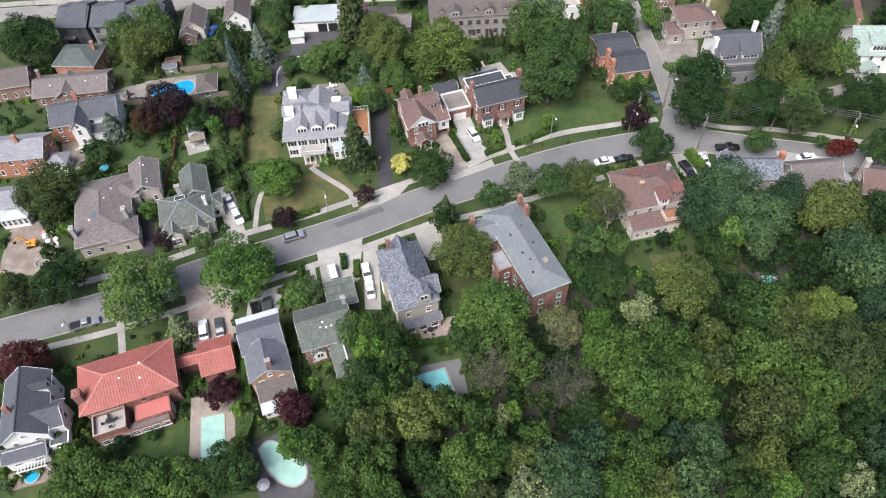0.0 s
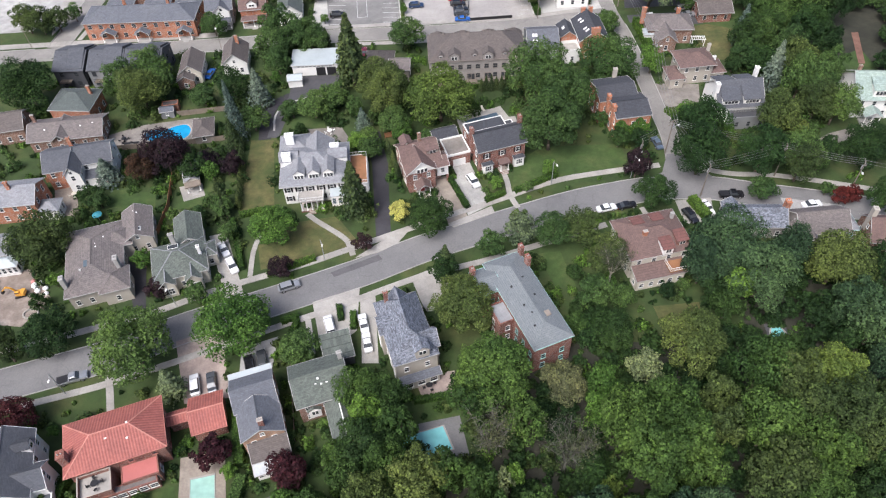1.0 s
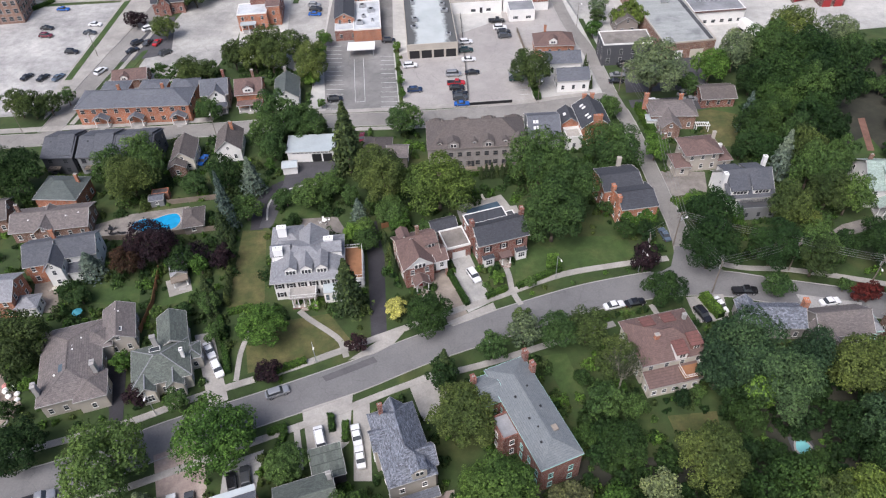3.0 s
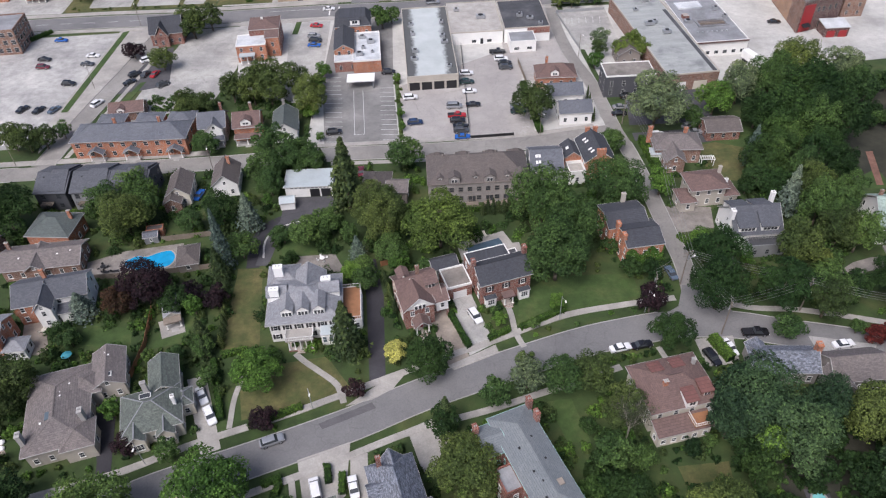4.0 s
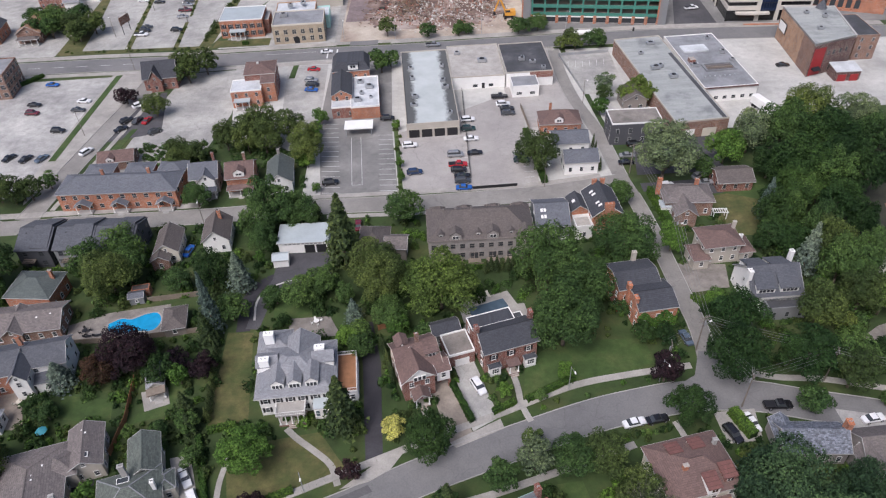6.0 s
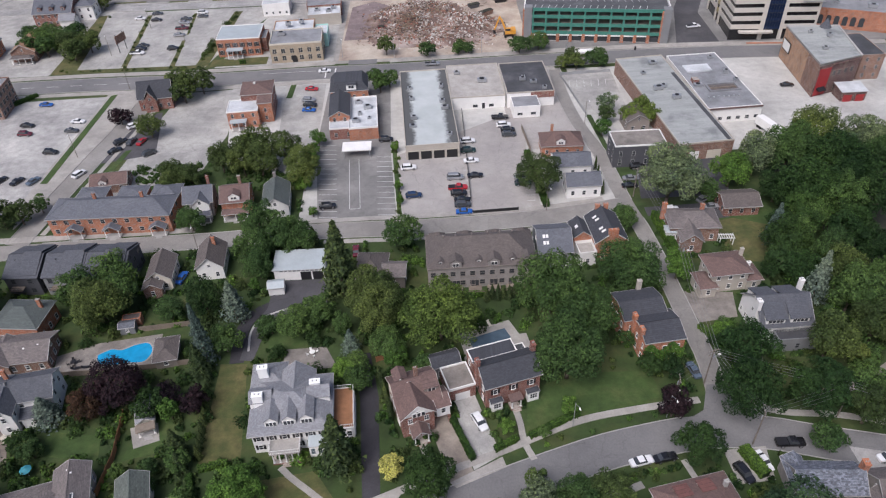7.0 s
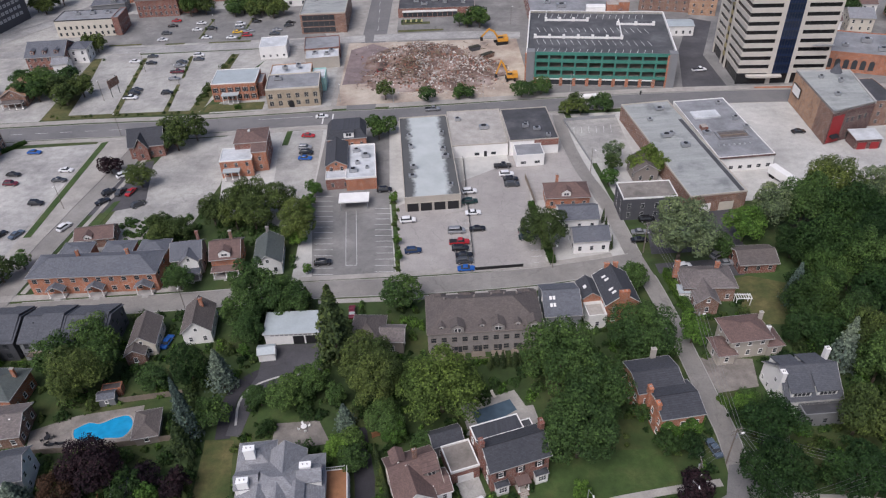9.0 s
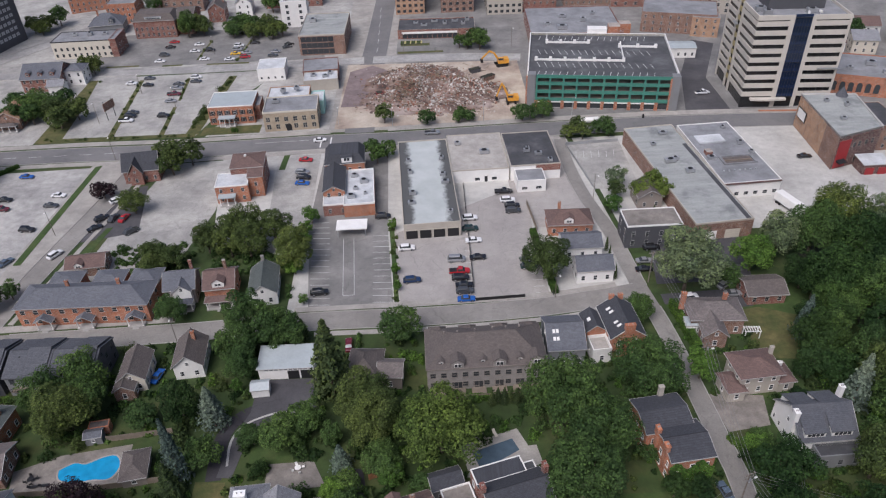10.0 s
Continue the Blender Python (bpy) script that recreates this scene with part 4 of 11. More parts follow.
# ---- houses along the near street, wooded side ----
def near_houses():
    h = house(-74.8, 58.5, 14, "white wooden house with a dark slate-grey cross-gabled roof")
    block(h, 0, 0.7, 8.2, 13.1, 6.0, "gy", 3.4, WHITE, SLATE_DARK, trim=BRIGHT_WHITE)
    block(h, 3.2, -2.0, 6.5, 5.4, 5.6, "gx", 2.6, WHITE, SLATE_DARK, win="SEN", trim=BRIGHT_WHITE)
    block(h, -1.0, -6.9, 7.6, 2.4, 3.2, "shed", 1.2, WHITE, SLATE_DARK, win="SE", size=(1.1, 1.3))
    block(h, 4.6, -5.4, 3.2, 2.6, 3.0, "flat", 0.2, WHITE, SLATE_DARK, win="SE", size=(0.9, 1.2), trim=BRIGHT_WHITE)
    dormer(h, 2.3, 3.4, 6.7, 1.8, 3.4, 1.2, CHARCOAL, ang=90)
    chimney(h, -1.6, -1.0, 7.5, 10.2, RED_BRICK)
    part("deck", Shape().box(-5.0, 2.8, -11.4, -8.2, 0, 0.3).mesh("deck", GREY_WOOD), h, label="weathered timber deck behind the house")
    for i in range(9):
        part("pergola_slat", cached("hslat", lambda: Shape().box(-0.06, 0.06, -0.8, 0.8, 2.55, 2.67).mesh("pergola_slat", WHITE)), h, pose(-2.3 + 0.55 * i, -9.0, 0))
    for y in (-9.6, -8.4):
        part("pergola_beam", Shape().box(-2.6, 2.4, y - 0.08, y + 0.08, 2.4, 2.55).mesh("pergola_beam", WHITE), h)
    for x in (-2.4, 2.2):
        part("pergola_post", Shape().box(x - 0.09, x + 0.09, -9.69, -9.51, 0.3, 2.4).mesh("pergola_post", WHITE), h)

    h = house(-58.3, 64.3, 17.5, "large brick house with a red clay pantile hip roof", group="red-roofed house")
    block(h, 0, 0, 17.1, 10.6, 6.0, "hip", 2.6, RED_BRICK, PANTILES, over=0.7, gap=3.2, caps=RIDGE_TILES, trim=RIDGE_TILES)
    chimney(h, -7.9, -2.2, 3.0, 9.0, RED_BRICK, 1.3, 1.6)
    block(h, 3.0, -6.4, 6.2, 3.4, 3.4, "flat", 0.12, RED_BRICK, PINK_METAL, win="SE", size=(1.3, 1.4), gap=1.6)
    block(h, -4.3, -6.8, 5.6, 4.2, 3.6, "flat", 0.9, RED_BRICK, TAN_MEMBRANE, win="S", size=(1.1, 1.4), gap=1.3)
    block(h, -0.6, -8.4, 12.2, 1.4, 2.6, "flat", 0.1, RED_BRICK, TAUPE_ROOF, win="S", size=(1.4, 1.3), gap=1.6)
    vents(h, [(-0.8, -1.2, 8.0), (2.6, -2.2, 7.6), (3.0, 0.2, 8.6)])
    h2 = house(-43.8, 69.6, 15, "detached garage under a red clay pantile roof", "garage", "red-roofed house", "garage")
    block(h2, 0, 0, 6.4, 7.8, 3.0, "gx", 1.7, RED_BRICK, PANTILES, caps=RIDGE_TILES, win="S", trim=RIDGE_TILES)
    garage_door(h2, side_pose("N", 5.6, 7.0, -1.3, 0), 2.4)
    garage_door(h2, side_pose("N", 5.6, 7.0, 1.4, 0), 2.4)
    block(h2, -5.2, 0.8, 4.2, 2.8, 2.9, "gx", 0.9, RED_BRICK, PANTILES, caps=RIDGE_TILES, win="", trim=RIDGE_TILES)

    h = house(-34.2, 69.1, 16.5, "narrow brick house with a dark shingle and pale metal roof")
    block(h, 0, 2.6, 8.0, 7.4, 6.2, "gx", 2.2, TAN_BRICK, SLATE_GREY, over=0.3)
    block(h, 0.2, -3.2, 7.8, 7.2, 6.0, "gy", 2.5, TAN_BRICK, SLATE_GREY, over=0.3)
    block(h, 0, 6.6, 8.0, 1.8, 5.8, "shed", 0.5, TAN_BRICK, BLUE_METAL, over=0.2, win="")
    block(h, 0.6, -8.0, 7.0, 3.6, 3.2, "shed", 1.7, TAN_BRICK, UMBER_ROOF, win="SEW")
    block(h, -0.6, -10.6, 4.6, 2.4, 2.5, "shed", 0.5, WHITE, MEMBRANE, win="SEW", size=(0.8, 1.2), gap=1.0)
    chimney(h, 0.6, -5.6, 7.6, 10.0, RED_BRICK, 0.9, 0.7)

    h = house(-23.2, 73.6, 16, "brick house with a grey-green cross-gabled shingle roof")
    block(h, 0, 0, 10.4, 9.4, 5.6, "gx", 2.8, BROWN_BRICK, GREEN_GREY, over=0.4)
    block(h, 2.4, -7.0, 5.4, 11.0, 4.2, "gy", 2.2, BROWN_BRICK, GREEN_GREY, caps=WHITE)
    chimney(h, 4.6, 2.4, 5.0, 9.2, KERB)
    vents(h, [(-0.8, -1.6, 7.4), (0.2, -1.9, 7.3), (-0.2, -1.0, 7.9), (1.2, -1.8, 7.3)])
    dormer(h, -2.2, -4.0, 2.2, 2.2, 1.4, 1.6, GREEN_GREY, WHITE)

    h = house(-20.9, 82.6, 14, "flat garage with a grey-green felt roof joined to a house", "garage", "", "garage")
    block(h, 0, 0, 6.0, 6.4, 2.9, "shed", 0.5, DARK_SIDING, GREEN_GREY, over=0.25, win="")
    garage_door(h, side_pose("N", 6.0, 6.4, 0, 0), 4.6, 2.2)

    h = house(-7.2, 82.9, 16, "tall cream house with a steep mottled blue-grey slate roof")
    block(h, 0, 0.4, 8.8, 15.4, 7.0, "hip", 4.6, BEIGE, BLUE_GREY, over=0.35)
    block(h, 0.3, 4.2, 4.6, 8.0, 7.0, "gy", 3.4, BEIGE, BLUE_GREY, over=0.25, win="")
    block(h, -2.6, 2.4, 5.0, 4.6, 7.0, "gx", 2.8, BEIGE, BLUE_GREY, win="W", over=0.3)
    block(h, 2.4, -3.4, 5.4, 4.6, 7.0, "gx", 2.8, BEIGE, BLUE_GREY, win="E", over=0.3)
    dormer(h, 1.2, -6.2, 8.6, 2.6, 2.4, 1.4, BLUE_GREY, BEIGE)
    block(h, 0.2, -8.4, 8.0, 1.6, 2.9, "shed", 0.6, BEIGE, SLATE_GREY, win="S", size=(1.5, 1.8), gap=1.8)
    chimney(h, -2.0, 6.0, 8.0, 12.2, RED_BRICK)

    h = house(16.4, 88.2, 20.5, "large red brick house with a low grey hip roof")
    block(h, 0, 0, 8.4, 22.8, 7.8, "hip", 1.7, RED_BRICK, DULL_GREY, over=0.25, trim=TURQUOISE)
    block(h, -5.2, 7.4, 4.6, 6.6, 7.4, "gx", 1.2, RED_BRICK, DULL_GREY, over=0.25, trim=TURQUOISE, win="SW")
    block(h, -5.2, -0.2, 3.6, 5.0, 6.2, "flat", 0.5, RED_BRICK, GREY_MEMBRANE, win="SW")
    for y in (10.6, 7.6):
        chimney(h, 4.1, y, 3.0, 10.4, RED_BRICK, 0.8, 1.3)
    chimney(h, -7.2, 9.6, 3.0, 9.8, RED_BRICK, 0.8, 1.3)
    part("skylight", Shape().box(-0.5, 0.5, -0.6, 0.6, -0.1, 0.15).mesh("skylight", TAN_PAVER), h, pose(1.6, -5.5, 9.2))
    vents(h, [(-1.8, 3.0, 9.0), (1.2, 4.2, 9.1), (-1.6, -2.0, 9.0), (-1.0, -4.2, 9.1), (1.4, -0.6, 9.1), (0.8, -8.4, 8.9), (-1.9, -7.0, 8.9)], BLACK)

    h = house(45.2, 103.6, 11, "broad house with a brown shingle roof, dormers and a cedar deck")
    block(h, 0.0, 0.9, 14.4, 11.8, 6.2, "hip", 2.6, CREAM, BROWN_ROOF, over=0.6)
    block(h, -1.2, -6.6, 11.4, 3.6, 3.4, "shed", 1.0, CREAM, BROWN_ROOF, over=0.4, win="SEW", size=(1.0, 1.2), gap=2.0)
    dormer(h, -2.4, 4.2, 6.6, 2.2, 2.2, 1.0, RUST_ROOF, CREAM, ang=180, kind="shed", rise=0.5)
    dormer(h, 2.0, 4.2, 6.6, 2.2, 2.2, 1.0, RUST_ROOF, CREAM, ang=180, kind="shed", rise=0.5)
    dormer(h, 0.8, -3.6, 6.7, 2.2, 2.8, 1.3, RUST_ROOF, WHITE, kind="shed", rise=0.6)
    dormer(h, 4.4, -2.4, 6.9, 2.2, 2.6, 1.2, RUST_ROOF, RED_BRICK, kind="shed", rise=0.6)
    chimney(h, -2.6, -0.4, 8.0, 9.4, ORANGE_BRICK, 0.9, 0.7)
    chimney(h, 5.4, 3.6, 6.4, 8.6, KERB, 0.7, 0.6)
    part("deck", Shape().box(-2.0, 2.0, -1.4, 1.4, 3.1, 3.5).mesh("deck", WOOD), h, pose(2.4, -6.8, 1.0), "cedar deck on a lower roof")
    for a in ((0.4, -8.2, 4.4, -8.2), (0.4, -8.2, 0.4, -5.4), (4.4, -8.2, 4.4, -5.4)):
        railing(h, *a, 4.5)

    h = house(69.8, 110.6, -4, "low stone cottage with a mottled blue-grey shingle roof")
    block(h, 0, 0, 12.4, 7.2, 3.6, "gx", 2.6, GREY_STONE, BLUE_GREY, over=0.4)
    block(h, -4.6, 1.6, 4.0, 6.4, 3.2, "gy", 1.8, GREY_STONE, BLUE_GREY, over=0.3, win="SN")
    chimney(h, 6.0, 0.6, 3.0, 7.8, ORANGE_BRICK, 1.0, 1.4)
    h = house(82.6, 108.2, 3, "stone cottage with a weathered taupe shingle roof")
    block(h, 0, 0, 11.6, 8.0, 3.8, "gx", 3.0, GREY_STONE, TAUPE_ROOF, over=0.4)
    block(h, -4.4, -3.2, 4.8, 6.4, 3.6, "gy", 2.6, GREY_STONE, TAUPE_ROOF, over=0.3, win="SN")
    block(h, 6.6, -0.4, 3.0, 6.0, 3.4, "hip", 1.2, GREY_STONE, PALE_GREY, over=0.3, trim=TURQUOISE, win="SE")
    h = house(97.5, 104.5, -8, "brown-roofed cottage beside tall trees")
    block(h, 0, 0, 12.0, 8.5, 3.8, "gx", 3.4, BROWN_BRICK, BROWN_ROOF, over=0.4)
    chimney(h, -5.4, 1.0, 3.0, 9.0, BEIGE, 1.0, 1.2)


# ---- houses along the near street, open side ----
def north_houses():
    h = house(-29.1, 132.4, 3.5, "white mansion with a pale grey hip roof and columned portico", group="mansion")
    block(h, 0.6, -0.4, 16.4, 14.2, 5.8, "hip", 3.8, WHITE, PALE_GREY, over=0.7, gap=2.4, shut=BLACK, storey=2.7)
    block(h, -4.4, 7.6, 7.4, 7.0, 5.8, "hip", 2.2, WHITE, PALE_GREY, over=0.6)
    block(h, 1.4, 4.2, 7.6, 8.0, 5.8, "gy", 3.2, WHITE, PALE_GREY, over=0.4, win="")
    for x in (-2.8, 0.6, 4.0):
        dormer(h, x, -3.6, 6.6, 2.5, 4.6, 1.5, PALE_GREY, wide=2.1, rise=1.2)
    dormer(h, 6.2, 1.0, 6.4, 3.6, 4.2, 1.4, PALE_GREY, ang=90, wide=2.6)
    dormer(h, -5.2, 1.0, 6.4, 3.6, 4.2, 1.4, PALE_GREY, ang=-90, wide=2.6)
    for x, y in ((-5.6, -0.4), (-5.2, 6.6), (5.6, 1.6)):
        chimney(h, x, y, 6.4, 9.8, BRIGHT_WHITE, 2.0, 1.2)
    porch(h, -0.6, -8.4, 5.4, 3.4, 3.4, TAN_MEMBRANE, floor=RED_BRICK, posts=5)
    for a in ((-3.5, -10.2, 2.3, -10.2), (-3.5, -10.2, -3.5, -7.2), (2.3, -10.2, 2.3, -7.2)):
        railing(h, *a, 3.7)
    block(h, 6.0, -7.9, 4.4, 2.6, 3.2, "shed", 0.6, WHITE, BLUE_METAL, over=0.1, win="SEW", size=(0.9, 1.9), gap=0.95, glass=SKY_GLASS)
    block(h, 10.6, -0.6, 4.2, 10.2, 3.4, "flat", 0.12, WHITE, WOOD, win="SE", size=(1.0, 1.6), gap=1.5, trim=WHITE)
    for a in ((8.6, -5.6, 12.6, -5.6), (12.6, -5.6, 12.6, 4.4), (8.6, 4.4, 12.6, 4.4)):
        railing(h, *a, 3.5)

    h = house(-3.8, 133.2, 15.5, "red brick house with a brown shingle roof and cream timbered gable", group="houses")
    block(h, 0, 1.2, 9.6, 9.4, 5.8, "gx", 3.2, RED_BRICK, BROWN_ROOF, over=0.45, trim=CREAM)
    block(h, -1.0, -2.6, 7.6, 6.6, 5.8, "gy", 3.2, RED_BRICK, BROWN_ROOF, over=0.5, trim=WHITE, gable=WHITE, win="SEW", bars=2)
    block(h, 4.4, -2.2, 3.4, 5.4, 5.2, "gx", 1.3, WHITE, BROWN_ROOF, over=0.35, trim=WHITE, win="SE", base=2.4)
    dormer(h, 3.0, 0.2, 7.0, 2.8, 3.4, 1.2, BROWN_ROOF, TAUPE, ang=0, kind="shed", rise=0.7)
    dormer(h, -2.2, 3.6, 7.0, 2.4, 3.0, 1.2, BROWN_ROOF, TAUPE, ang=180)
    for y in (-4.4, -0.4):
        part("porch_post", Shape().box(-0.25, 0.25, -0.25, 0.25, 0, 2.4).mesh("porch_post", RED_BRICK), h, pose(5.6, y, 0))
    porch(h, -1.2, -7.0, 3.2, 2.6, 2.8, BROWN_ROOF, kind="gy", rise=1.4, posts=2, floor=RED_BRICK)
    for i in range(3):
        x = -1.9 + 0.9 * i
        part("gable_window", Shape().box(x - 0.42, x + 0.42, -6.02, -5.84, 6.1, 7.3).box(x - 0.3, x + 0.3, -6.05, -6.02, 6.22, 7.18, 1).mesh("gable_window", WHITE, GLASS), h)
    for i in range(6):
        part("step", Shape().box(-1.9, -0.5, -9.4 - 0.36 * i, -9.0 - 0.36 * i, 0, 0.42 - 0.06 * i).mesh("step", CONCRETE), h)
    door(h, side_pose("S", 10, 12.2, -1.2, 0.45))
    chimney(h, 0.8, 2.0, 8.0, 11.0, BROWN_BRICK)
    vents(h, [(-2.4, 2.0, 8.6)])

    h = house(15.2, 138.0, 15.5, "red brick colonial house with a charcoal roof and white bay windows", group="houses")
    block(h, 0, 0, 12.6, 8.0, 6.2, "gx", 2.6, RED_BRICK, CHARCOAL, over=0.4, gap=3.0, shut=BLACK)
    block(h, -1.2, 5.6, 10.0, 3.8, 6.3, "flat", 0.2, RED_BRICK, CHARCOAL, win="NW", trim=WHITE)
    block(h, 4.8, 5.0, 2.6, 2.6, 5.4, "flat", 0.2, RED_BRICK, TAR, win="", trim=WHITE)
    block(h, -9.6, 3.6, 5.8, 6.4, 3.4, "flat", 0.5, RED_BRICK, OLD_GRAVEL, win="", trim=WHITE)
    garage_door(h, side_pose("S", 0, 0, 0, 0) @ pose(-9.6, 0.34, 0), 3.2)
    block(h, -10.8, 9.0, 6.6, 4.4, 3.6, "gx", 1.4, GREY_SIDING, CHARCOAL, over=0.3)
    for x in (-4.0, 4.0):
        block(h, x, -4.4, 2.8, 1.4, 2.7, "hip", 0.5, WHITE, CHARCOAL, over=0.15, win="S", size=(1.6, 1.5), gap=2.0, bars=3)
    porch(h, 0, -4.9, 2.4, 1.9, 2.8, BROWN_ROOF, posts=2, floor=RED_BRICK)
    door(h, side_pose("S", 12, 7.3, 0, 0.45), WHITE)
    for x in (-6.2, 6.2):
        chimney(h, x, 0.8 if x < 0 else 1.4, 3.0, 10.2, RED_BRICK, 0.8, 1.4)

    h = house(-74.4, 107.4, 15.2, "wide bungalow with a sprawling taupe shingle hip roof")
    block(h, 0, 0, 12.2, 19.6, 4.2, "hip", 2.2, BEIGE, TAUPE_ROOF, over=0.6)
    block(h, 9.2, 7.2, 6.8, 10.0, 4.2, "gy", 2.0, BEIGE, TAUPE_ROOF, over=0.5)
    block(h, 5.0, 4.6, 6.0, 6.0, 4.2, "hip", 1.6, BEIGE, TAUPE_ROOF, over=0.4, win="")
    block(h, 4.0, -7.6, 6.4, 6.6, 4.2, "hip", 1.8, BEIGE, TAUPE_ROOF, over=0.5)
    chimney(h, 5.2, -4.6, 3.0, 7.6, KERB, 0.8, 1.3)
    chimney(h, -5.6, -6.6, 3.0, 7.4, KERB, 0.8, 1.3)
    part("skylight", Shape().box(-1.2, 1.2, -0.9, 0.9, -0.2, 0.15).mesh("skylight", SKY_GLASS), h, pose(-0.4, -2.8, 6.1))
    part("skylight", Shape().box(-0.5, 0.5, -0.6, 0.6, -0.2, 0.2).box(-0.36, 0.36, -0.46, 0.46, 0.2, 0.23, 1).mesh("skylight", WHITE, GLASS), h, pose(9.8, 4.2, 5.8))
    vents(h, [(0.6, 2.4, 6.1), (0.8, 1.4, 6.1), (0.4, 0.4, 6.1), (2.2, 4.4, 5.6), (-2.4, -4.0, 5.8), (9.0, 10.0, 6.0), (9.6, 9.2, 6.0)])

    h = house(-55.9, 105.9, 15.5, "cream cottage with a grey-green hip roof and gabled bays")
    block(h, 0, 0, 11.6, 10.2, 4.2, "hip", 2.8, CREAM, GREEN_GREY, over=0.5, caps=PALE_GREY)
    block(h, 2.6, 8.0, 6.2, 9.0, 4.2, "gy", 2.0, CREAM, GREEN_GREY, over=0.4)
    block(h, 6.2, 1.6, 3.4, 4.4, 3.6, "hip", 1.0, CREAM, GREEN_GREY, over=0.3, caps=PALE_GREY)
    for x in (-3.0, 2.4):
        block(h, x, -4.6, 3.6, 4.0, 3.8, "gy", 1.6, CREAM, GREEN_GREY, over=0.4, win="S", size=(1.8, 1.8), bars=3, caps=PALE_GREY)
    chimney(h, -0.4, 3.6, 5.0, 8.6, KERB, 1.0, 0.7)
    part("skylight", Shape().box(-1.1, 1.1, -0.6, 0.6, -0.2, 0.18).box(-1.0, 1.0, -0.5, 0.5, 0.18, 0.2, 1).mesh("skylight", WHITE, GLASS), h, pose(-0.6, 2.2, 6.1))
    chimney(h, 4.6, -0.4, 4.0, 7.2, WHITE, 0.6, 0.8)

    h = house(-85.4, 139.4, 10, "white clapboard house with dark slate-grey gabled roofs")
    block(h, 2.4, 1.0, 9.0, 8.4, 5.4, "gx", 2.6, WHITE, SLATE_DARK, over=0.4)
    block(h, -5.6, 0.4, 7.0, 9.6, 5.6, "gx", 2.8, ORANGE_BRICK, SLATE_DARK, over=0.4)
    block(h, -2.2, -3.4, 4.2, 6.6, 5.6, "gy", 2.4, WHITE, SLATE_DARK, over=0.4, win="SEW")
    block(h, 2.6, -4.2, 5.6, 2.8, 2.8, "shed", 0.8, WHITE, SLATE_DARK, over=0.3, win="SE")
    chimney(h, -2.6, 2.6, 6.0, 9.8, ORANGE_BRICK)

    h = house(-94.4, 153.4, 5, "low brick bungalow with a long umber shingle roof")
    block(h, 0, 0, 19.0, 9.4, 3.4, "gx", 2.2, BROWN_BRICK, TAUPE_ROOF, over=0.5)
    block(h, -1.0, -1.0, 5.0, 9.0, 3.4, "gy", 1.9, BROWN_BRICK, TAUPE_ROOF, over=0.5)
    chimney(h, -8.2, 2.0, 3.0, 7.0, BROWN_BRICK)
    vents(h, [(4.0, -1.6, 4.9), (7.0, -1.0, 5.1), (-5.0, -1.8, 4.8)])
    h = house(-59.5, 152.1, 9, "pool house with a weathered brown hip roof", "pool house", "", "pool_house")
    block(h, 0, 0, 5.6, 7.6, 2.5, "hip", 1.4, TAUPE, UMBER_ROOF, over=0.5, win="SW")
    h = house(-59.8, 135.4, 18, "small garden shed with a pale grey gable roof", "shed", "", "garden_shed")
    block(h, 0, 0.4, 3.9, 7.6, 2.2, "gy", 1.2, CREAM, PALE_GREY, over=0.3, win="EW")
    porch(h, 0, -4.4, 3.4, 1.8, 2.2, GREY_WOOD, posts=2)

    h = house(-99.0, 127.6, 4, "orange brick house with a pale grey gable roof")
    block(h, 0, 0, 13.0, 9.0, 5.4, "gx", 2.4, ORANGE_BRICK, PALE_GREY, over=0.4)
    block(h, 8.4, -2.6, 5.0, 4.4, 3.0, "hip", 1.2, WHITE, PALE_GREY, over=0.3, win="SE", size=(0.9, 1.5), gap=1.1)
    chimney(h, 0.6, -0.6, 6.0, 9.6, ORANGE_BRICK)
    h = house(-98.5, 113.0, 8, "white cottage with a glazed sun porch and grey roof")
    block(h, -2.0, 0, 11.0, 7.0, 3.6, "gx", 2.2, WHITE, PALE_GREY, over=0.4)
    block(h, 2.6, -4.6, 6.4, 4.0, 2.8, "hip", 1.0, WHITE, BLUE_METAL, over=0.3, win="SE", size=(0.8, 1.6), gap=0.9)

    h = house(-95.0, 163.4, -6, "brick house with a dark green-grey hip roof and red chimney")
    block(h, 0, 0, 11.6, 9.6, 4.8, "hip", 2.4, ORANGE_BRICK, DARK_GREEN, over=0.4)
    chimney(h, 4.0, 1.6, 3.0, 8.2, ORANGE_BRICK)
    h = house(-112, 156, 10, "brown-roofed house half hidden by trees")
    block(h, 0, 0, 12, 9, 4.2, "gx", 2.6, BROWN_BRICK, UMBER_ROOF)


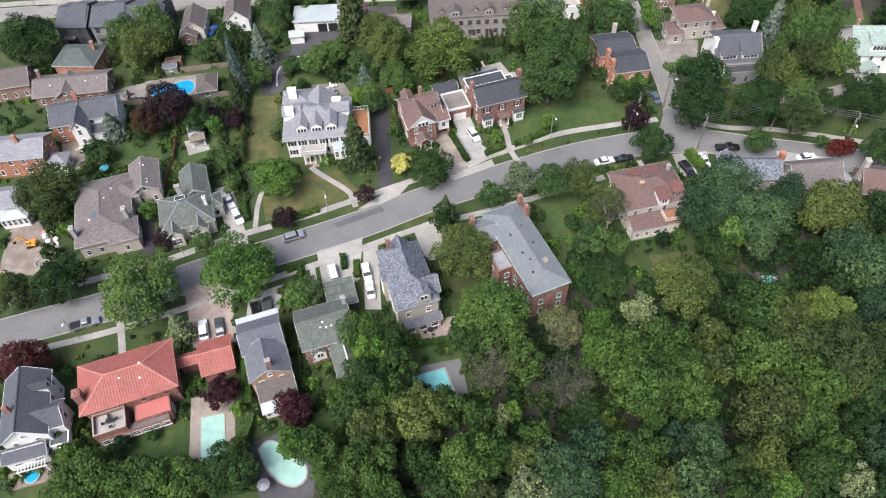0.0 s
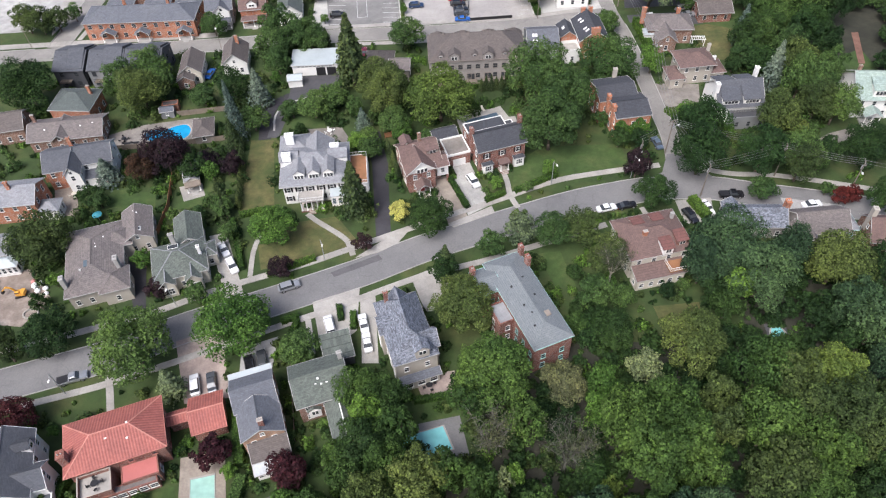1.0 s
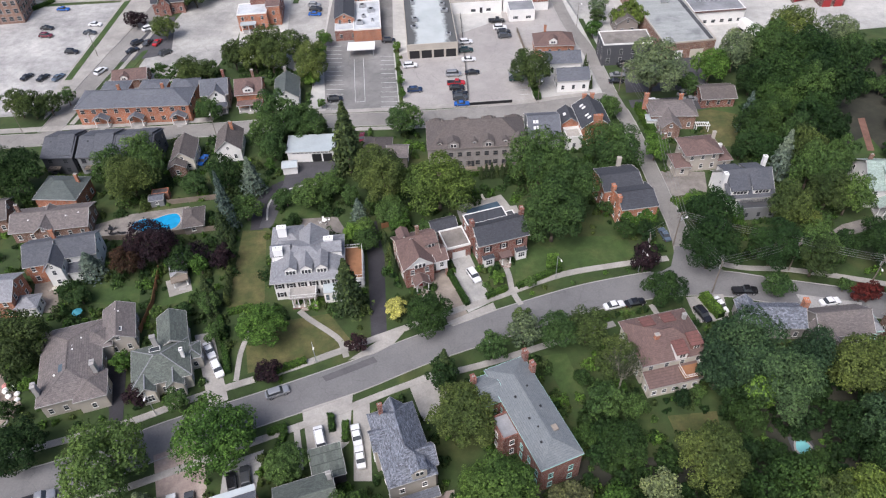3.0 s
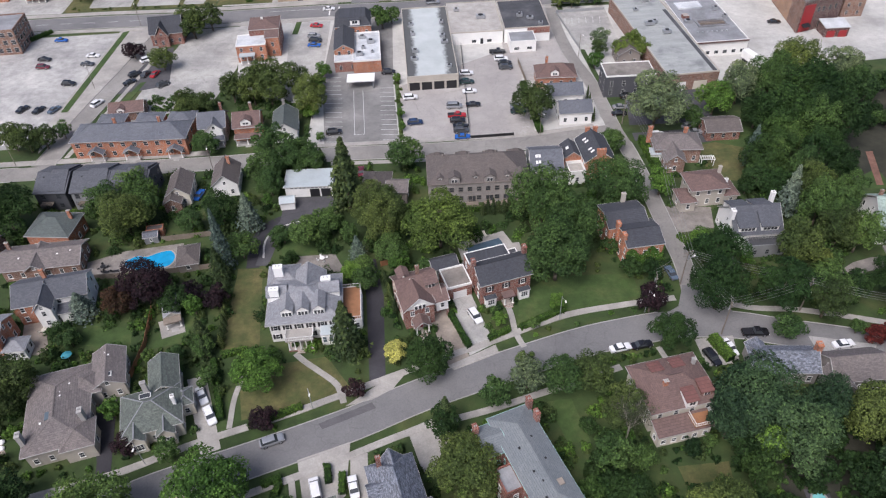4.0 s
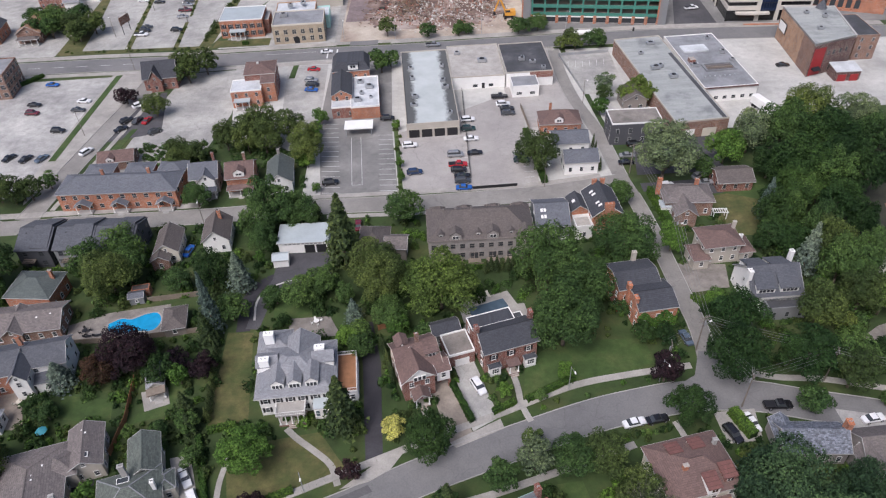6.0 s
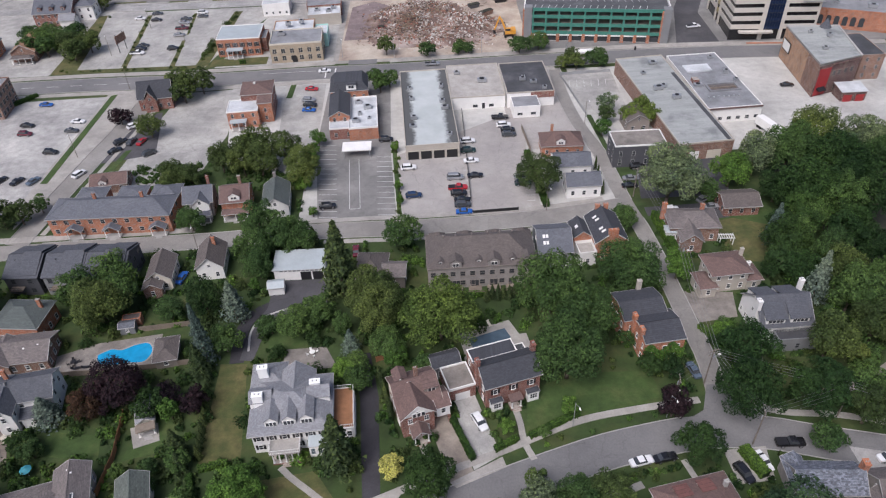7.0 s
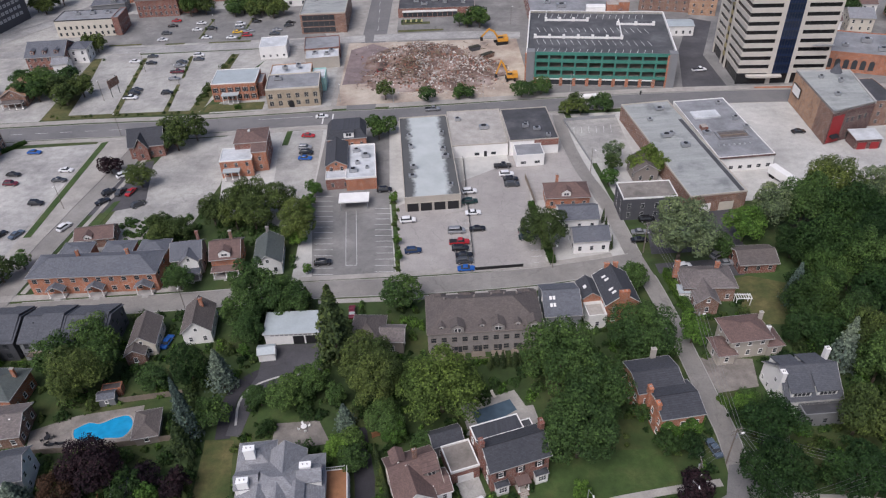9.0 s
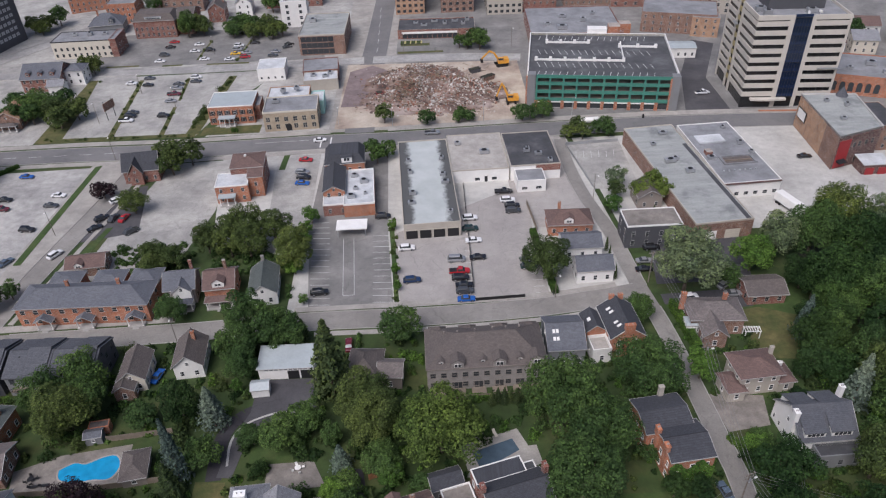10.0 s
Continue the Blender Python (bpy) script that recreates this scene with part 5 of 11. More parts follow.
# ---- houses near the lane ----
def east_houses():
    h = house(48.0, 150.6, 6.5, "orange brick house with dark slate gables and ivy", group="houses")
    block(h, 0.6, -3.4, 9.2, 9.4, 6.6, "gx", 1.6, ORANGE_BRICK, CHARCOAL, over=0.25, shut=None)
    block(h, -1.0, 3.6, 10.2, 9.4, 6.8, "gx", 1.5, ORANGE_BRICK, CHARCOAL, over=0.25)
    for y in (-5.4, -1.2):
        chimney(h, -3.9, y, 3.0, 8.9, ORANGE_BRICK, 0.8, 1.4)
    chimney(h, 0.5, 8.2, 3.0, 9.6, BEIGE, 1.0, 0.8)

    h = house(71.0, 167.4, 4.5, "pink-tan house with a brown hip roof over two storeys")
    block(h, 0, 0, 10.2, 8.4, 5.6, "hip", 1.8, BEIGE, BROWN_ROOF, over=0.7, gap=2.2)
    block(h, -5.6, -2.2, 4.6, 6.4, 3.0, "hip", 1.2, BEIGE, BROWN_ROOF, over=0.4)
    block(h, 6.2, -1.0, 4.2, 6.4, 3.0, "hip", 1.2, BEIGE, BROWN_ROOF, over=0.4)
    chimney(h, 4.6, 2.2, 3.0, 8.0, BEIGE)
    chimney(h, 5.6, -0.4, 3.0, 5.8, WHITE)
    h = house(77.2, 152.6, 1.5, "white shingled house with a charcoal roof and long dormers")
    block(h, 0.4, -0.2, 12.2, 11.6, 4.6, "gx", 4.6, WHITE, SLATE_DARK, over=0.4, size=(0.7, 1.2), gap=2.0)
    dormer(h, -2.4, -2.7, 5.4, 4.2, 5.0, 1.2, SLATE_DARK, WHITE, kind="shed", rise=2.3, wide=3.4)
    for x in (-2.4, 3.0):
        dormer(h, x, 2.5, 5.4, 4.2, 5.0, 1.2, SLATE_DARK, WHITE, kind="shed", rise=2.3, wide=3.4, ang=180)
    dormer(h, 3.0, -2.7, 5.4, 4.2, 5.0, 1.2, SLATE_DARK, WHITE, kind="shed", rise=2.3, wide=3.4)
    block(h, 2.0, -7.0, 9.0, 3.2, 3.0, "flat", 0.8, GREY_SIDING, TAR, win="S", trim=GREY_SIDING)
    chimney(h, -5.6, -2.2, 3.0, 9.8, WHITE, 0.9, 1.3)
    chimney(h, 6.0, 3.0, 3.0, 10.2, WHITE, 0.9, 1.0)
    h = house(68.1, 186.0, -4, "brick house with a taupe cross-gabled shingle roof")
    block(h, 1.0, 1.0, 13.4, 8.6, 4.6, "hip", 2.4, BROWN_BRICK, TAUPE_ROOF, over=0.5)
    block(h, -0.6, -4.4, 6.0, 7.0, 3.6, "gy", 2.4, BROWN_BRICK, TAUPE_ROOF, over=0.4)
    block(h, -4.8, -1.6, 3.0, 3.4, 3.0, "hip", 1.0, WHITE, BLUE_METAL, over=0.2, win="SW", size=(0.7, 1.4), gap=0.85)
    chimney(h, -6.0, 3.2, 3.0, 8.0, ORANGE_BRICK, 1.2, 0.8)
    chimney(h, 3.6, 2.6, 5.0, 8.0, ORANGE_BRICK, 1.0, 0.7)
    at = pose(9.2, -3.6, 0)
    for i in range(7):
        part("pergola_slat", cached("pslat", lambda: Shape().box(-0.075, 0.075, -1.0, 1.0, 2.3, 2.45).mesh("pergola_slat", WHITE)), h, at @ pose(-1.82 + 0.6 * i, 0, 0))
    for x, y in ((-1.7, -0.8), (1.7, -0.8), (-1.7, 0.8), (1.7, 0.8)):
        part("pergola_post", cached("ppost", lambda: Shape().box(-0.08, 0.08, -0.08, 0.08, 0, 2.2).mesh("pergola_post", WHITE)), h, at @ pose(x, y, 0))
    for y in (-0.8, 0.8):
        part("pergola_beam", cached("pbeam", lambda: Shape().box(-2, 2, -0.075, 0.075, 2.15, 2.3).mesh("pergola_beam", WHITE)), h, at @ pose(0, y, 0))
    h = house(85.2, 196.6, 0, "small brick bungalow with a brown gable roof")
    block(h, 0, 0, 10.4, 8.4, 3.0, "gx", 1.8, RED_BRICK, UMBER_ROOF, over=0.5)
    h = house(114.6, 151.6, -6, "large white house with a mint green roof and pillared porch", group="houses")
    block(h, 0, 0, 16, 13, 5.6, "gx", 4.4, WHITE, MINT_ROOF, over=0.6)
    dormer(h, -1.5, -3.6, 6.6, 5.0, 4.0, 1.6, MINT_ROOF, kind="shed", rise=1.2, wide=4.2)
    porch(h, -3.6, -8.2, 4.0, 3.0, 3.0, MINT_ROOF, kind="gy", rise=1.4, posts=3)
    chimney(h, -5.6, 2.6, 5.0, 9.8, BROWN_BRICK)

    h = house(45.5, 182.8, 4.3, "orange brick house with a charcoal roof, skylights and white balcony", group="houses")
    block(h, 0, 0, 8.6, 11.6, 6.0, "gy", 3.2, ORANGE_BRICK, CHARCOAL, over=0.3, trim=WHITE)
    block(h, -6.4, 1.4, 4.8, 6.8, 5.4, "gy", 1.8, ORANGE_BRICK, CHARCOAL, over=0.2, win="W")
    block(h, -6.2, -4.2, 4.4, 5.0, 3.4, "flat", 1.0, WHITE, TAN_MEMBRANE, win="SW", trim=WHITE)
    chimney(h, 0, -5.5, 5.0, 9.9, ORANGE_BRICK, 2.4, 0.8)
    for x in (-0.9, 1.3):
        chimney(h, x, 5.6, 5.0, 9.6, ORANGE_BRICK, 1.1, 0.7)
    for x, y in ((-2.3, 3.0), (-2.0, 1.6), (-2.0, -2.0), (-1.7, -3.4)):
        part("skylight", Shape().box(-0.55, 0.55, -0.3, 0.3, -0.1, 0.14).mesh("skylight", WHITE), h, pose(x, y, 6.14 + 3.2 * (1 + x / 4.3), 0, -36, 0))
    part("skylight", Shape().box(-0.4, 0.4, -0.5, 0.5, -0.1, 0.14).mesh("skylight", WHITE), h, pose(-7.4, 1.2, 6.6, 0, -36, 0))
    h = house(31.6, 181.0, 0, "dark grey gabled house beside town houses", group="houses")
    block(h, 0, 0, 9.0, 12.0, 5.0, "gx", 3.2, GREY_SIDING, SLATE_GREY, over=0.3)
    for y in (-2.4, -0.8):
        for x in (-2.6, -1.8):
            part("skylight", Shape().box(-0.3, 0.3, -0.45, 0.45, -0.1, 0.14).mesh("skylight", WHITE), h, pose(x, y - 1.0, 5.12 + 3.2 * (1 + (y - 1.0) / 6), 28, 0, 0))


# ---- houses along the middle street ----
def middle_houses():
    h = house(-86.4, 203.6, -1.0, "long orange brick row house with a grey roof", "row house")
    block(h, 0, 0, 33.8, 10.2, 5.8, "hip", 2.6, ORANGE_BRICK, SLATE_GREY, over=0.4, gap=3.0, size=(1.25, 1.4), shut=None, caps=SLATE_GREY)
    for x, rise in ((-8.5, 1.0), (3.0, 1.0), (12.6, 1.6)):
        block(h, x, 7.6, 8.4, 7.0, 5.2, "hip", rise, ORANGE_BRICK, SLATE_GREY, over=0.3, win="")
    for x in (-9.6, 0.6, 13.2):
        porch(h, x, -5.8, 4.2, 2.0, 2.7, SLATE_GREY, kind="gy", rise=1.4, posts=2)
    for x in (-4.6, 8.4):
        chimney(h, x, 1.2, 7.0, 9.6, ORANGE_BRICK)
    h = house(-94, 222.6, 6, "low garage with a maroon-brown gable roof", "garage", "", "garage")
    block(h, 0, 0, 11, 7.4, 2.8, "gx", 2.0, BROWN_BRICK, BROWN_ROOF, over=0.3)
    dormer(h, -1.5, -2.2, 3.0, 2.2, 2.4, 0.9, BROWN_ROOF)
    h = house(-64, 209.0, 5, "pale grey frame house with a grey gable roof and porch")
    block(h, 0, 0, 8.4, 9.0, 4.8, "gx", 3.0, GREY_STONE, SLATE_GREY, over=0.4)
    block(h, 0.8, -3.6, 5.2, 4.0, 4.8, "gy", 2.2, WHITE, SLATE_GREY, over=0.3, win="S")
    porch(h, 0.8, -6.6, 5.0, 2.2, 2.6, SLATE_GREY, kind="hip", rise=0.8, posts=3)
    chimney(h, 2.6, 2.6, 6.0, 9.0, RED_BRICK)
    h = house(-53.7, 209.0, 4, "orange brick house with a brown gable roof")
    block(h, 0, 0, 8.4, 9.6, 4.6, "gx", 2.8, ORANGE_BRICK, BROWN_ROOF, over=0.4)
    dormer(h, 0, -3.0, 5.4, 3.0, 2.4, 1.0, BROWN_ROOF)
    porch(h, 0, -6.0, 7.0, 2.4, 2.6, BROWN_ROOF, kind="hip", rise=0.9, posts=3)
    chimney(h, 1.2, 2.4, 6.0, 8.8, BROWN_BRICK)
    h = house(-42.4, 208.2, 5, "white cottage with a dark green gable roof")
    block(h, 0, 0, 7.8, 11.8, 3.8, "gy", 2.8, WHITE, DARK_GREEN, over=0.4)
    chimney(h, -0.2, 5.4, 5.0, 8.0, GREY_STONE)
    for x, w, y, mat in ((-100.2, 8.8, 181.6, DARK_SIDING), (-90.0, 10.0, 181.2, GREY_SIDING), (-79.6, 10.4, 180.8, DARK_SIDING)):
        h = house(x, y, -2, "dark grey row house with a charcoal gable roof")
        block(h, 0, 0, w, 12.8, 5.6, "gx", 2.6, mat, SLATE_DARK, over=0.3, trim=DARK_SIDING, size=(1.2, 1.4))
        block(h, w * 0.2, 0.3, w * 0.5, 12.0, 6.0, "gx", 2.7, mat, SLATE_DARK, over=0.25, win="", trim=DARK_SIDING)
        part("balcony", Shape().box(-1.6, 1.6, -1.6, 0, 2.7, 2.9).mesh("balcony", GREY_WOOD), h, pose(-w * 0.15, -6.1, 0))
        railing(h, -w * 0.15 - 1.6, -7.7, -w * 0.15 + 1.6, -7.7, 2.9, BLACK)
        vents(h, [(dx, -1.6, 7.6) for dx in (-2.4, 0.4, 2.8)], BLACK)
    h = house(-67.2, 179.0, 4, "small house with a brown gable roof and cream porch")
    block(h, 0, 0, 6.6, 9.6, 3.6, "gy", 2.6, CREAM, UMBER_ROOF, over=0.35)
    block(h, -1.2, -5.4, 5.0, 4.0, 3.0, "gy", 1.6, BROWN_BRICK, UMBER_ROOF, over=0.3)
    h = house(-55.4, 182.4, 5, "white house with an umber gable roof and brick chimney")
    block(h, 0, 0, 7.4, 10.0, 3.8, "gy", 3.2, WHITE, UMBER_ROOF, over=0.4)
    chimney(h, 1.0, 2.0, 5.5, 8.4, ORANGE_BRICK)
    h = house(-32.5, 179.4, -0.5, "long white garage with pale flat metal roof and black bay panels", "garage", "", "garage")
    block(h, 0, 0, 13.2, 7.4, 3.4, "shed", 0.5, WHITE, BLUE_METAL, over=0.3, win="")
    # black panels on the closed wall stand for the bays' shaded inside
    for i in range(2):
        part("garage_bay", Shape().box(-1.3, 1.3, -0.05, 0, 0.0, 2.6).mesh("garage_bay", BLACK), h, pose(1.6 + 3.0 * i, -3.42, 0))
    for i in range(9):
        part("vent_slot", cached("slot", lambda: Shape().box(-0.4, 0.4, -0.05, 0, 0, 0.25).mesh("vent_slot", GREY_SIDING)), h, pose(-4.4 + 1.1 * i, -3.42, 2.85))
    h = house(-37.8, 172.2, 4, "small white shed with a pale roof", "shed", "", "garden_shed")
    block(h, 0, 0, 4.2, 3.4, 2.2, "gx", 0.9, WHITE, BLUE_METAL, over=0.2, win="S")
    h = house(-11.8, 174.8, -5, "brown-roofed house half hidden behind trees")
    block(h, -2.4, 0, 8.0, 10.0, 4.2, "hip", 2.8, TAUPE, UMBER_ROOF, over=0.4)
    block(h, 3.4, -0.8, 6.0, 6.0, 3.8, "gx", 1.8, TAUPE, TAUPE_ROOF, over=0.4)
    h = house(12.8, 176.4, 0.5, "long taupe stone town house row with a brown roof and dormers", "town houses")
    block(h, 0, 0, 26.8, 13.4, 6.6, "hip", 4.4, GREY_STONE, UMBER_ROOF, over=0.3, gap=2.2, size=(1.3, 1.5), trim=TAUPE, caps=UMBER_ROOF)
    for x in (-10.4, -3.4, 4.0, 10.8):
        block(h, x, 5.2, 4.2, 3.4, 6.8, "hip", 1.6, GREY_STONE, UMBER_ROOF, over=0.2, win="")
    for x in (-6.4, 2.8, 11.0):
        dormer(h, x, -5.4, 6.9, 2.8, 2.4, 1.3, UMBER_ROOF, GREY_STONE)
        dormer(h, x - 3.6, -4.6, 7.0, 1.3, 2.0, 0.9, UMBER_ROOF, GREY_STONE)
    for x in (-11, -6.4, -1.8, 2.8, 7.4, 11.6):
        part("patio_door", Shape().box(-1.0, 1.0, -0.06, 0, 0.2, 2.4).box(-0.9, -0.05, -0.09, -0.06, 0.3, 2.3, 1).box(0.05, 0.9, -0.09, -0.06, 0.3, 2.3, 1).mesh("patio_door", TAUPE, GLASS), h, pose(x, -6.42, 0))
        part("deck", Shape().box(-1.6, 1.6, -2.6, 0, 0.0, 0.5).mesh("deck", GREY_WOOD), h, pose(x, -6.5, 0))
    vents(h, [(x, 1.2 + 0.4 * (x % 3), 10.4) for x in (-9, -6, -2, 2, 5, 8)], TAUPE)


near_houses()
north_houses()
east_houses()
middle_houses()

# ---- downtown ----
def rooftop_unit(x, y, z, w=1.6, d=1.2, h=1.0, yaw=0.0, parent=None):
    """An air handler with a base frame and a fan ring."""
    def make():
        s = Shape().box(-w / 2, w / 2, -d / 2, d / 2, 0.15, h).box(-w / 2 + 0.1, w / 2 - 0.1, -d / 2 + 0.1, d / 2 - 0.1, 0, 0.15, 1)
        return s.tube((0, 0, h), (0, 0, h + 0.18), min(w, d) * 0.36, min(w, d) * 0.36, 12, 1).mesh("rooftop_unit", STEEL, BLACK)
    ob = part("rooftop_unit", cached(("unit", w, d, h), make), parent, pose(x, y, z, 0, 0, yaw))
    odd = (x * 7.3 + y * 3.7) % 1.0
    ob.scale = (0.7 + 0.9 * odd, 0.8 + 0.5 * ((odd * 5) % 1), 0.7 + 0.6 * ((odd * 3) % 1))


def downtown():
    b = house(1.6, 255.2, 2.2, "long white-roofed commercial garage with four dark bays", "commercial building", "", "garage_building")
    block(b, 0, 0, 16.6, 51.5, 4.7, "flat", 0.45, BEIGE, STAINED_ROOF, win="", trim=BEIGE)
    # each bay is a black panel in place of its shaded interior
    for i in range(4):
        ob = part("garage_bay", Shape().box(-1.65, 1.65, -0.08, 0, 0.1, 2.9).mesh("garage_bay", BLACK), b, pose(-6.0 + 4.0 * i, -25.76, 0))
        part("lintel", Shape().box(-1.75, 1.75, -0.14, 0, 2.9, 3.1).mesh("lintel", BEIGE), ob)
    for x, y in ((-5.4, -14), (-4.8, -9), (-5.0, 4), (5.6, 12), (5.2, 1.5), (5.6, -3.5), (-5.2, 12), (5.8, -20)):
        rooftop_unit(x, y, 4.75, parent=b)
    b = house(18.8, 272, 1.2, "white commercial building with a tan flat roof", "commercial building", "", "shop_building")
    block(b, 0, 0, 18.6, 24.8, 4.5, "flat", 0.3, WHITE, TAN_MEMBRANE, win="", trim=BEIGE)
    rooftop_unit(2.4, -1.5, 4.6, 2.0, 1.6, 1.0, parent=b)
    rooftop_unit(-6.0, 5.5, 4.6, parent=b)
    for x in (-1.0, 4.5):
        window(b, side_pose("S", 18.6, 24.8, x, 0.6), 1.6, 1.0, BLACK)
    door(b, side_pose("S", 18.6, 24.8, 1.8, 0), BLACK)
    b = house(36.6, 270.4, 1.8, "flat-roofed commercial building with a black tar roof", "commercial building", "", "shop_building")
    block(b, 0, 0.6, 16.2, 23.0, 5.3, "flat", 0.35, WHITE, TAR, win="", trim=BEIGE)
    block(b, -2.5, -14.6, 9.0, 7.4, 4.0, "flat", 0.25, WHITE, GREY_MEMBRANE, win="S", size=(1.8, 1.0), gap=3.4)
    for x, y in ((-1.5, -2), (2.0, -4), (5.0, -9), (-0.8, 0.5)):
        rooftop_unit(x, y, 5.4, parent=b)
    part("brick_band", Shape().box(-4.0, 4.0, -0.1, 0, 3.2, 5.4).mesh("brick_band", RED_BRICK), b, pose(4.0, -10.92, 0))

    b = house(-25.0, 269.4, 3, "old brick building with a dark mansard roof and white dormer", "commercial building", "", "brick_building")
    block(b, 0, 0, 13.2, 11.6, 6.8, "mansard", 2.6, ORANGE_BRICK, CHARCOAL, over=0.3)
    dormer(b, 0.8, -4.4, 7.6, 3.4, 2.4, 1.5, CHARCOAL, WHITE, kind="shed", rise=0.3)
    block(b, -3.2, -13.0, 7.2, 16.0, 5.6, "gy", 2.0, ORANGE_BRICK, CHARCOAL, over=0.3)
    block(b, 4.4, -16.4, 9.4, 21.0, 4.2, "flat", 0.5, ORANGE_BRICK, MEMBRANE, win="E", trim=WHITE)
    block(b, -2.6, -23.0, 8.0, 5.0, 3.8, "flat", 0.4, RED_BRICK, MEMBRANE, win="S", trim=WHITE)
    for x, y in ((3, -10), (6, -14), (3.4, -18), (6.4, -21), (2.0, -22.6)):
        rooftop_unit(x, y, 4.25, parent=b)
    b = empty("canopy", pose(-21.0, 234, 0, 0, 0, 0), "white flat drive-up canopy on steel posts", "canopy")
    part("canopy_roof", Shape().box(-4.5, 4.5, -2.6, 2.6, 2.8, 3.1).mesh("canopy_roof", WHITE), b)
    for x, y in ((-4, -2.2), (4, -2.2), (-4, 2.2), (4, 2.2)):
        part("post", cached("canopy_post", lambda: Shape().tube((0, 0, 0), (0, 0, 2.8), 0.1, 0.1).mesh("post", STEEL)), b, pose(x, y, 0))

    b = house(-56.2, 266.8, 4, "three-storey brick house with a brown roof", "brick house")
    block(b, 0, 0, 11, 10.4, 8.2, "hip", 1.6, RED_BRICK, BROWN_ROOF, over=0.3)
    block(b, -4.4, -8.0, 10.2, 8.4, 6.0, "flat", 0.3, ORANGE_BRICK, MEMBRANE, win="SEW", trim=WHITE)
    porch(b, -6.0, -13.4, 5.0, 2.4, 3.2, BLUE_METAL, posts=3)
    block(b, 2.8, -6.6, 5.0, 6.0, 7.0, "shed", 1.2, ORANGE_BRICK, BROWN_ROOF, over=0.2)
    part("chimney", Shape().tube((0, 0, 8), (0, 0, 10.4), 0.5, 0.4, 10).mesh("chimney", WHITE), b, pose(-0.6, 0, 0))
    b = house(-93.6, 274.2, 6, "red brick house with a steep charcoal roof behind trees", "house")
    block(b, 0, 0, 12, 9, 4.4, "gx", 4.8, RED_BRICK, CHARCOAL, over=0.4)
    block(b, -1.4, -3.0, 5.0, 6, 4.2, "gy", 4.0, RED_BRICK, CHARCOAL, over=0.4)
    b = house(-71.4, 318.6, 1, "two-storey red brick house with a pale metal roof and white porch", "house")
    block(b, 0, 0, 17.0, 13.6, 7.2, "flat", 0.3, ORANGE_BRICK, BLUE_METAL, gap=2.6, size=(1.1, 1.8), trim=WHITE, shut=BLACK)
    porch(b, -1.6, -8.2, 6.0, 2.8, 3.4, BLUE_METAL, posts=4)
    block(b, 7.6, 1.0, 5.6, 9.0, 5.4, "flat", 0.3, RED_BRICK, GREY_MEMBRANE, win="S")
    b = house(-48.0, 310.8, 2.5, "old tan stone building with an arched doorway", "stone building", "", "stone_building")
    block(b, 0, 0, 20, 13.6, 7.4, "flat", 0.5, STONE, GREY_MEMBRANE, gap=2.9, size=(1.5, 1.9), trim=CREAM, bars=2)
    s = Shape()
    s.solid([(1.0 * math.cos(a), -0.1, 1.9 + 1.0 * math.sin(a)) for a in [k * math.pi / 8 for k in range(9)]] + [(-1.0, -0.1, 0), (1.0, -0.1, 0)], [(1.0 * math.cos(a), 0, 1.9 + 1.0 * math.sin(a)) for a in [k * math.pi / 8 for k in range(9)]] + [(-1.0, 0, 0), (1.0, 0, 0)])
    part("arched_door", s.mesh("arched_door", BLACK), b, pose(-1.0, -6.82, 0))
    block(b, -2.0, 13.0, 16, 12, 6.4, "flat", 0.4, TAN_BRICK, MEMBRANE, win="SEW")
    block(b, 9.0, 11.0, 5.0, 10.0, 5.0, "flat", 0.5, TURQUOISE, MEMBRANE, win="")
    for x, y in ((-4, 12), (1, 14), (-6, 2)):
        rooftop_unit(x, y, 7.5, 2.4, 1.8, 1.2, parent=b)
    b = house(-62.8, 358.6, 3, "white cube building with a bright flat roof", "commercial building", "", "shop_building")
    block(b, 0, 0, 11.6, 12, 5.2, "flat", 0.3, WHITE, MEMBRANE, win="SE", size=(0.9, 1.0))
    b = house(-42.9, 396, -1, "concrete office block with a dark window wall", "office building", "", "office_building")
    block(b, 0, 0, 21, 31, 9.0, "flat", 0.5, BROWN_BRICK, WORN_MEMBRANE, win="E", trim=BEIGE)
    for i in range(6):
        for f in range(3):
            window(b, pose(-8.4 + 2.5 * i, -15.5, 0.6 + 2.8 * f), 2.4, 2.3, BLACK)
    rooftop_unit(-6, 4, 9.1, 4, 3, 2.4, parent=b)
    b = house(-41.5, 356.0, 5, "low red brick shop", "commercial building", "", "shop_building")
    block(b, 0, 0, 15, 14, 4.8, "flat", 0.4, RED_BRICK, GREY_MEMBRANE, win="S")
    block(b, 0, -12, 14, 9, 4.4, "flat", 0.4, BEIGE, MEMBRANE, win="")
    for x, y in ((-3, -11), (2, -13), (4, -10)):
        rooftop_unit(x, y, 4.5, 2.2, 1.6, 1.0, parent=b)

    # far left
    b = house(-156, 397.6, 1, "long cream two-storey office building with a grey roof", "office building", "", "office_building")
    block(b, 0, 0, 27.6, 14, 8.0, "flat", 0.3, CREAM, GREY_MEMBRANE, gap=2.6, size=(1.0, 1.5), trim=BLACK)
    block(b, 14.5, 0, 3.0, 14.2, 8.2, "flat", 0.3, RED_BRICK, GREY_MEMBRANE, win="E")
    for x in (-5, 2, 9):
        rooftop_unit(x, 1, 8.1, 2.4, 1.8, 1.2, parent=b)
    b = house(-160, 360, 2, "old brick house with a slate roof and small dormers", "house")
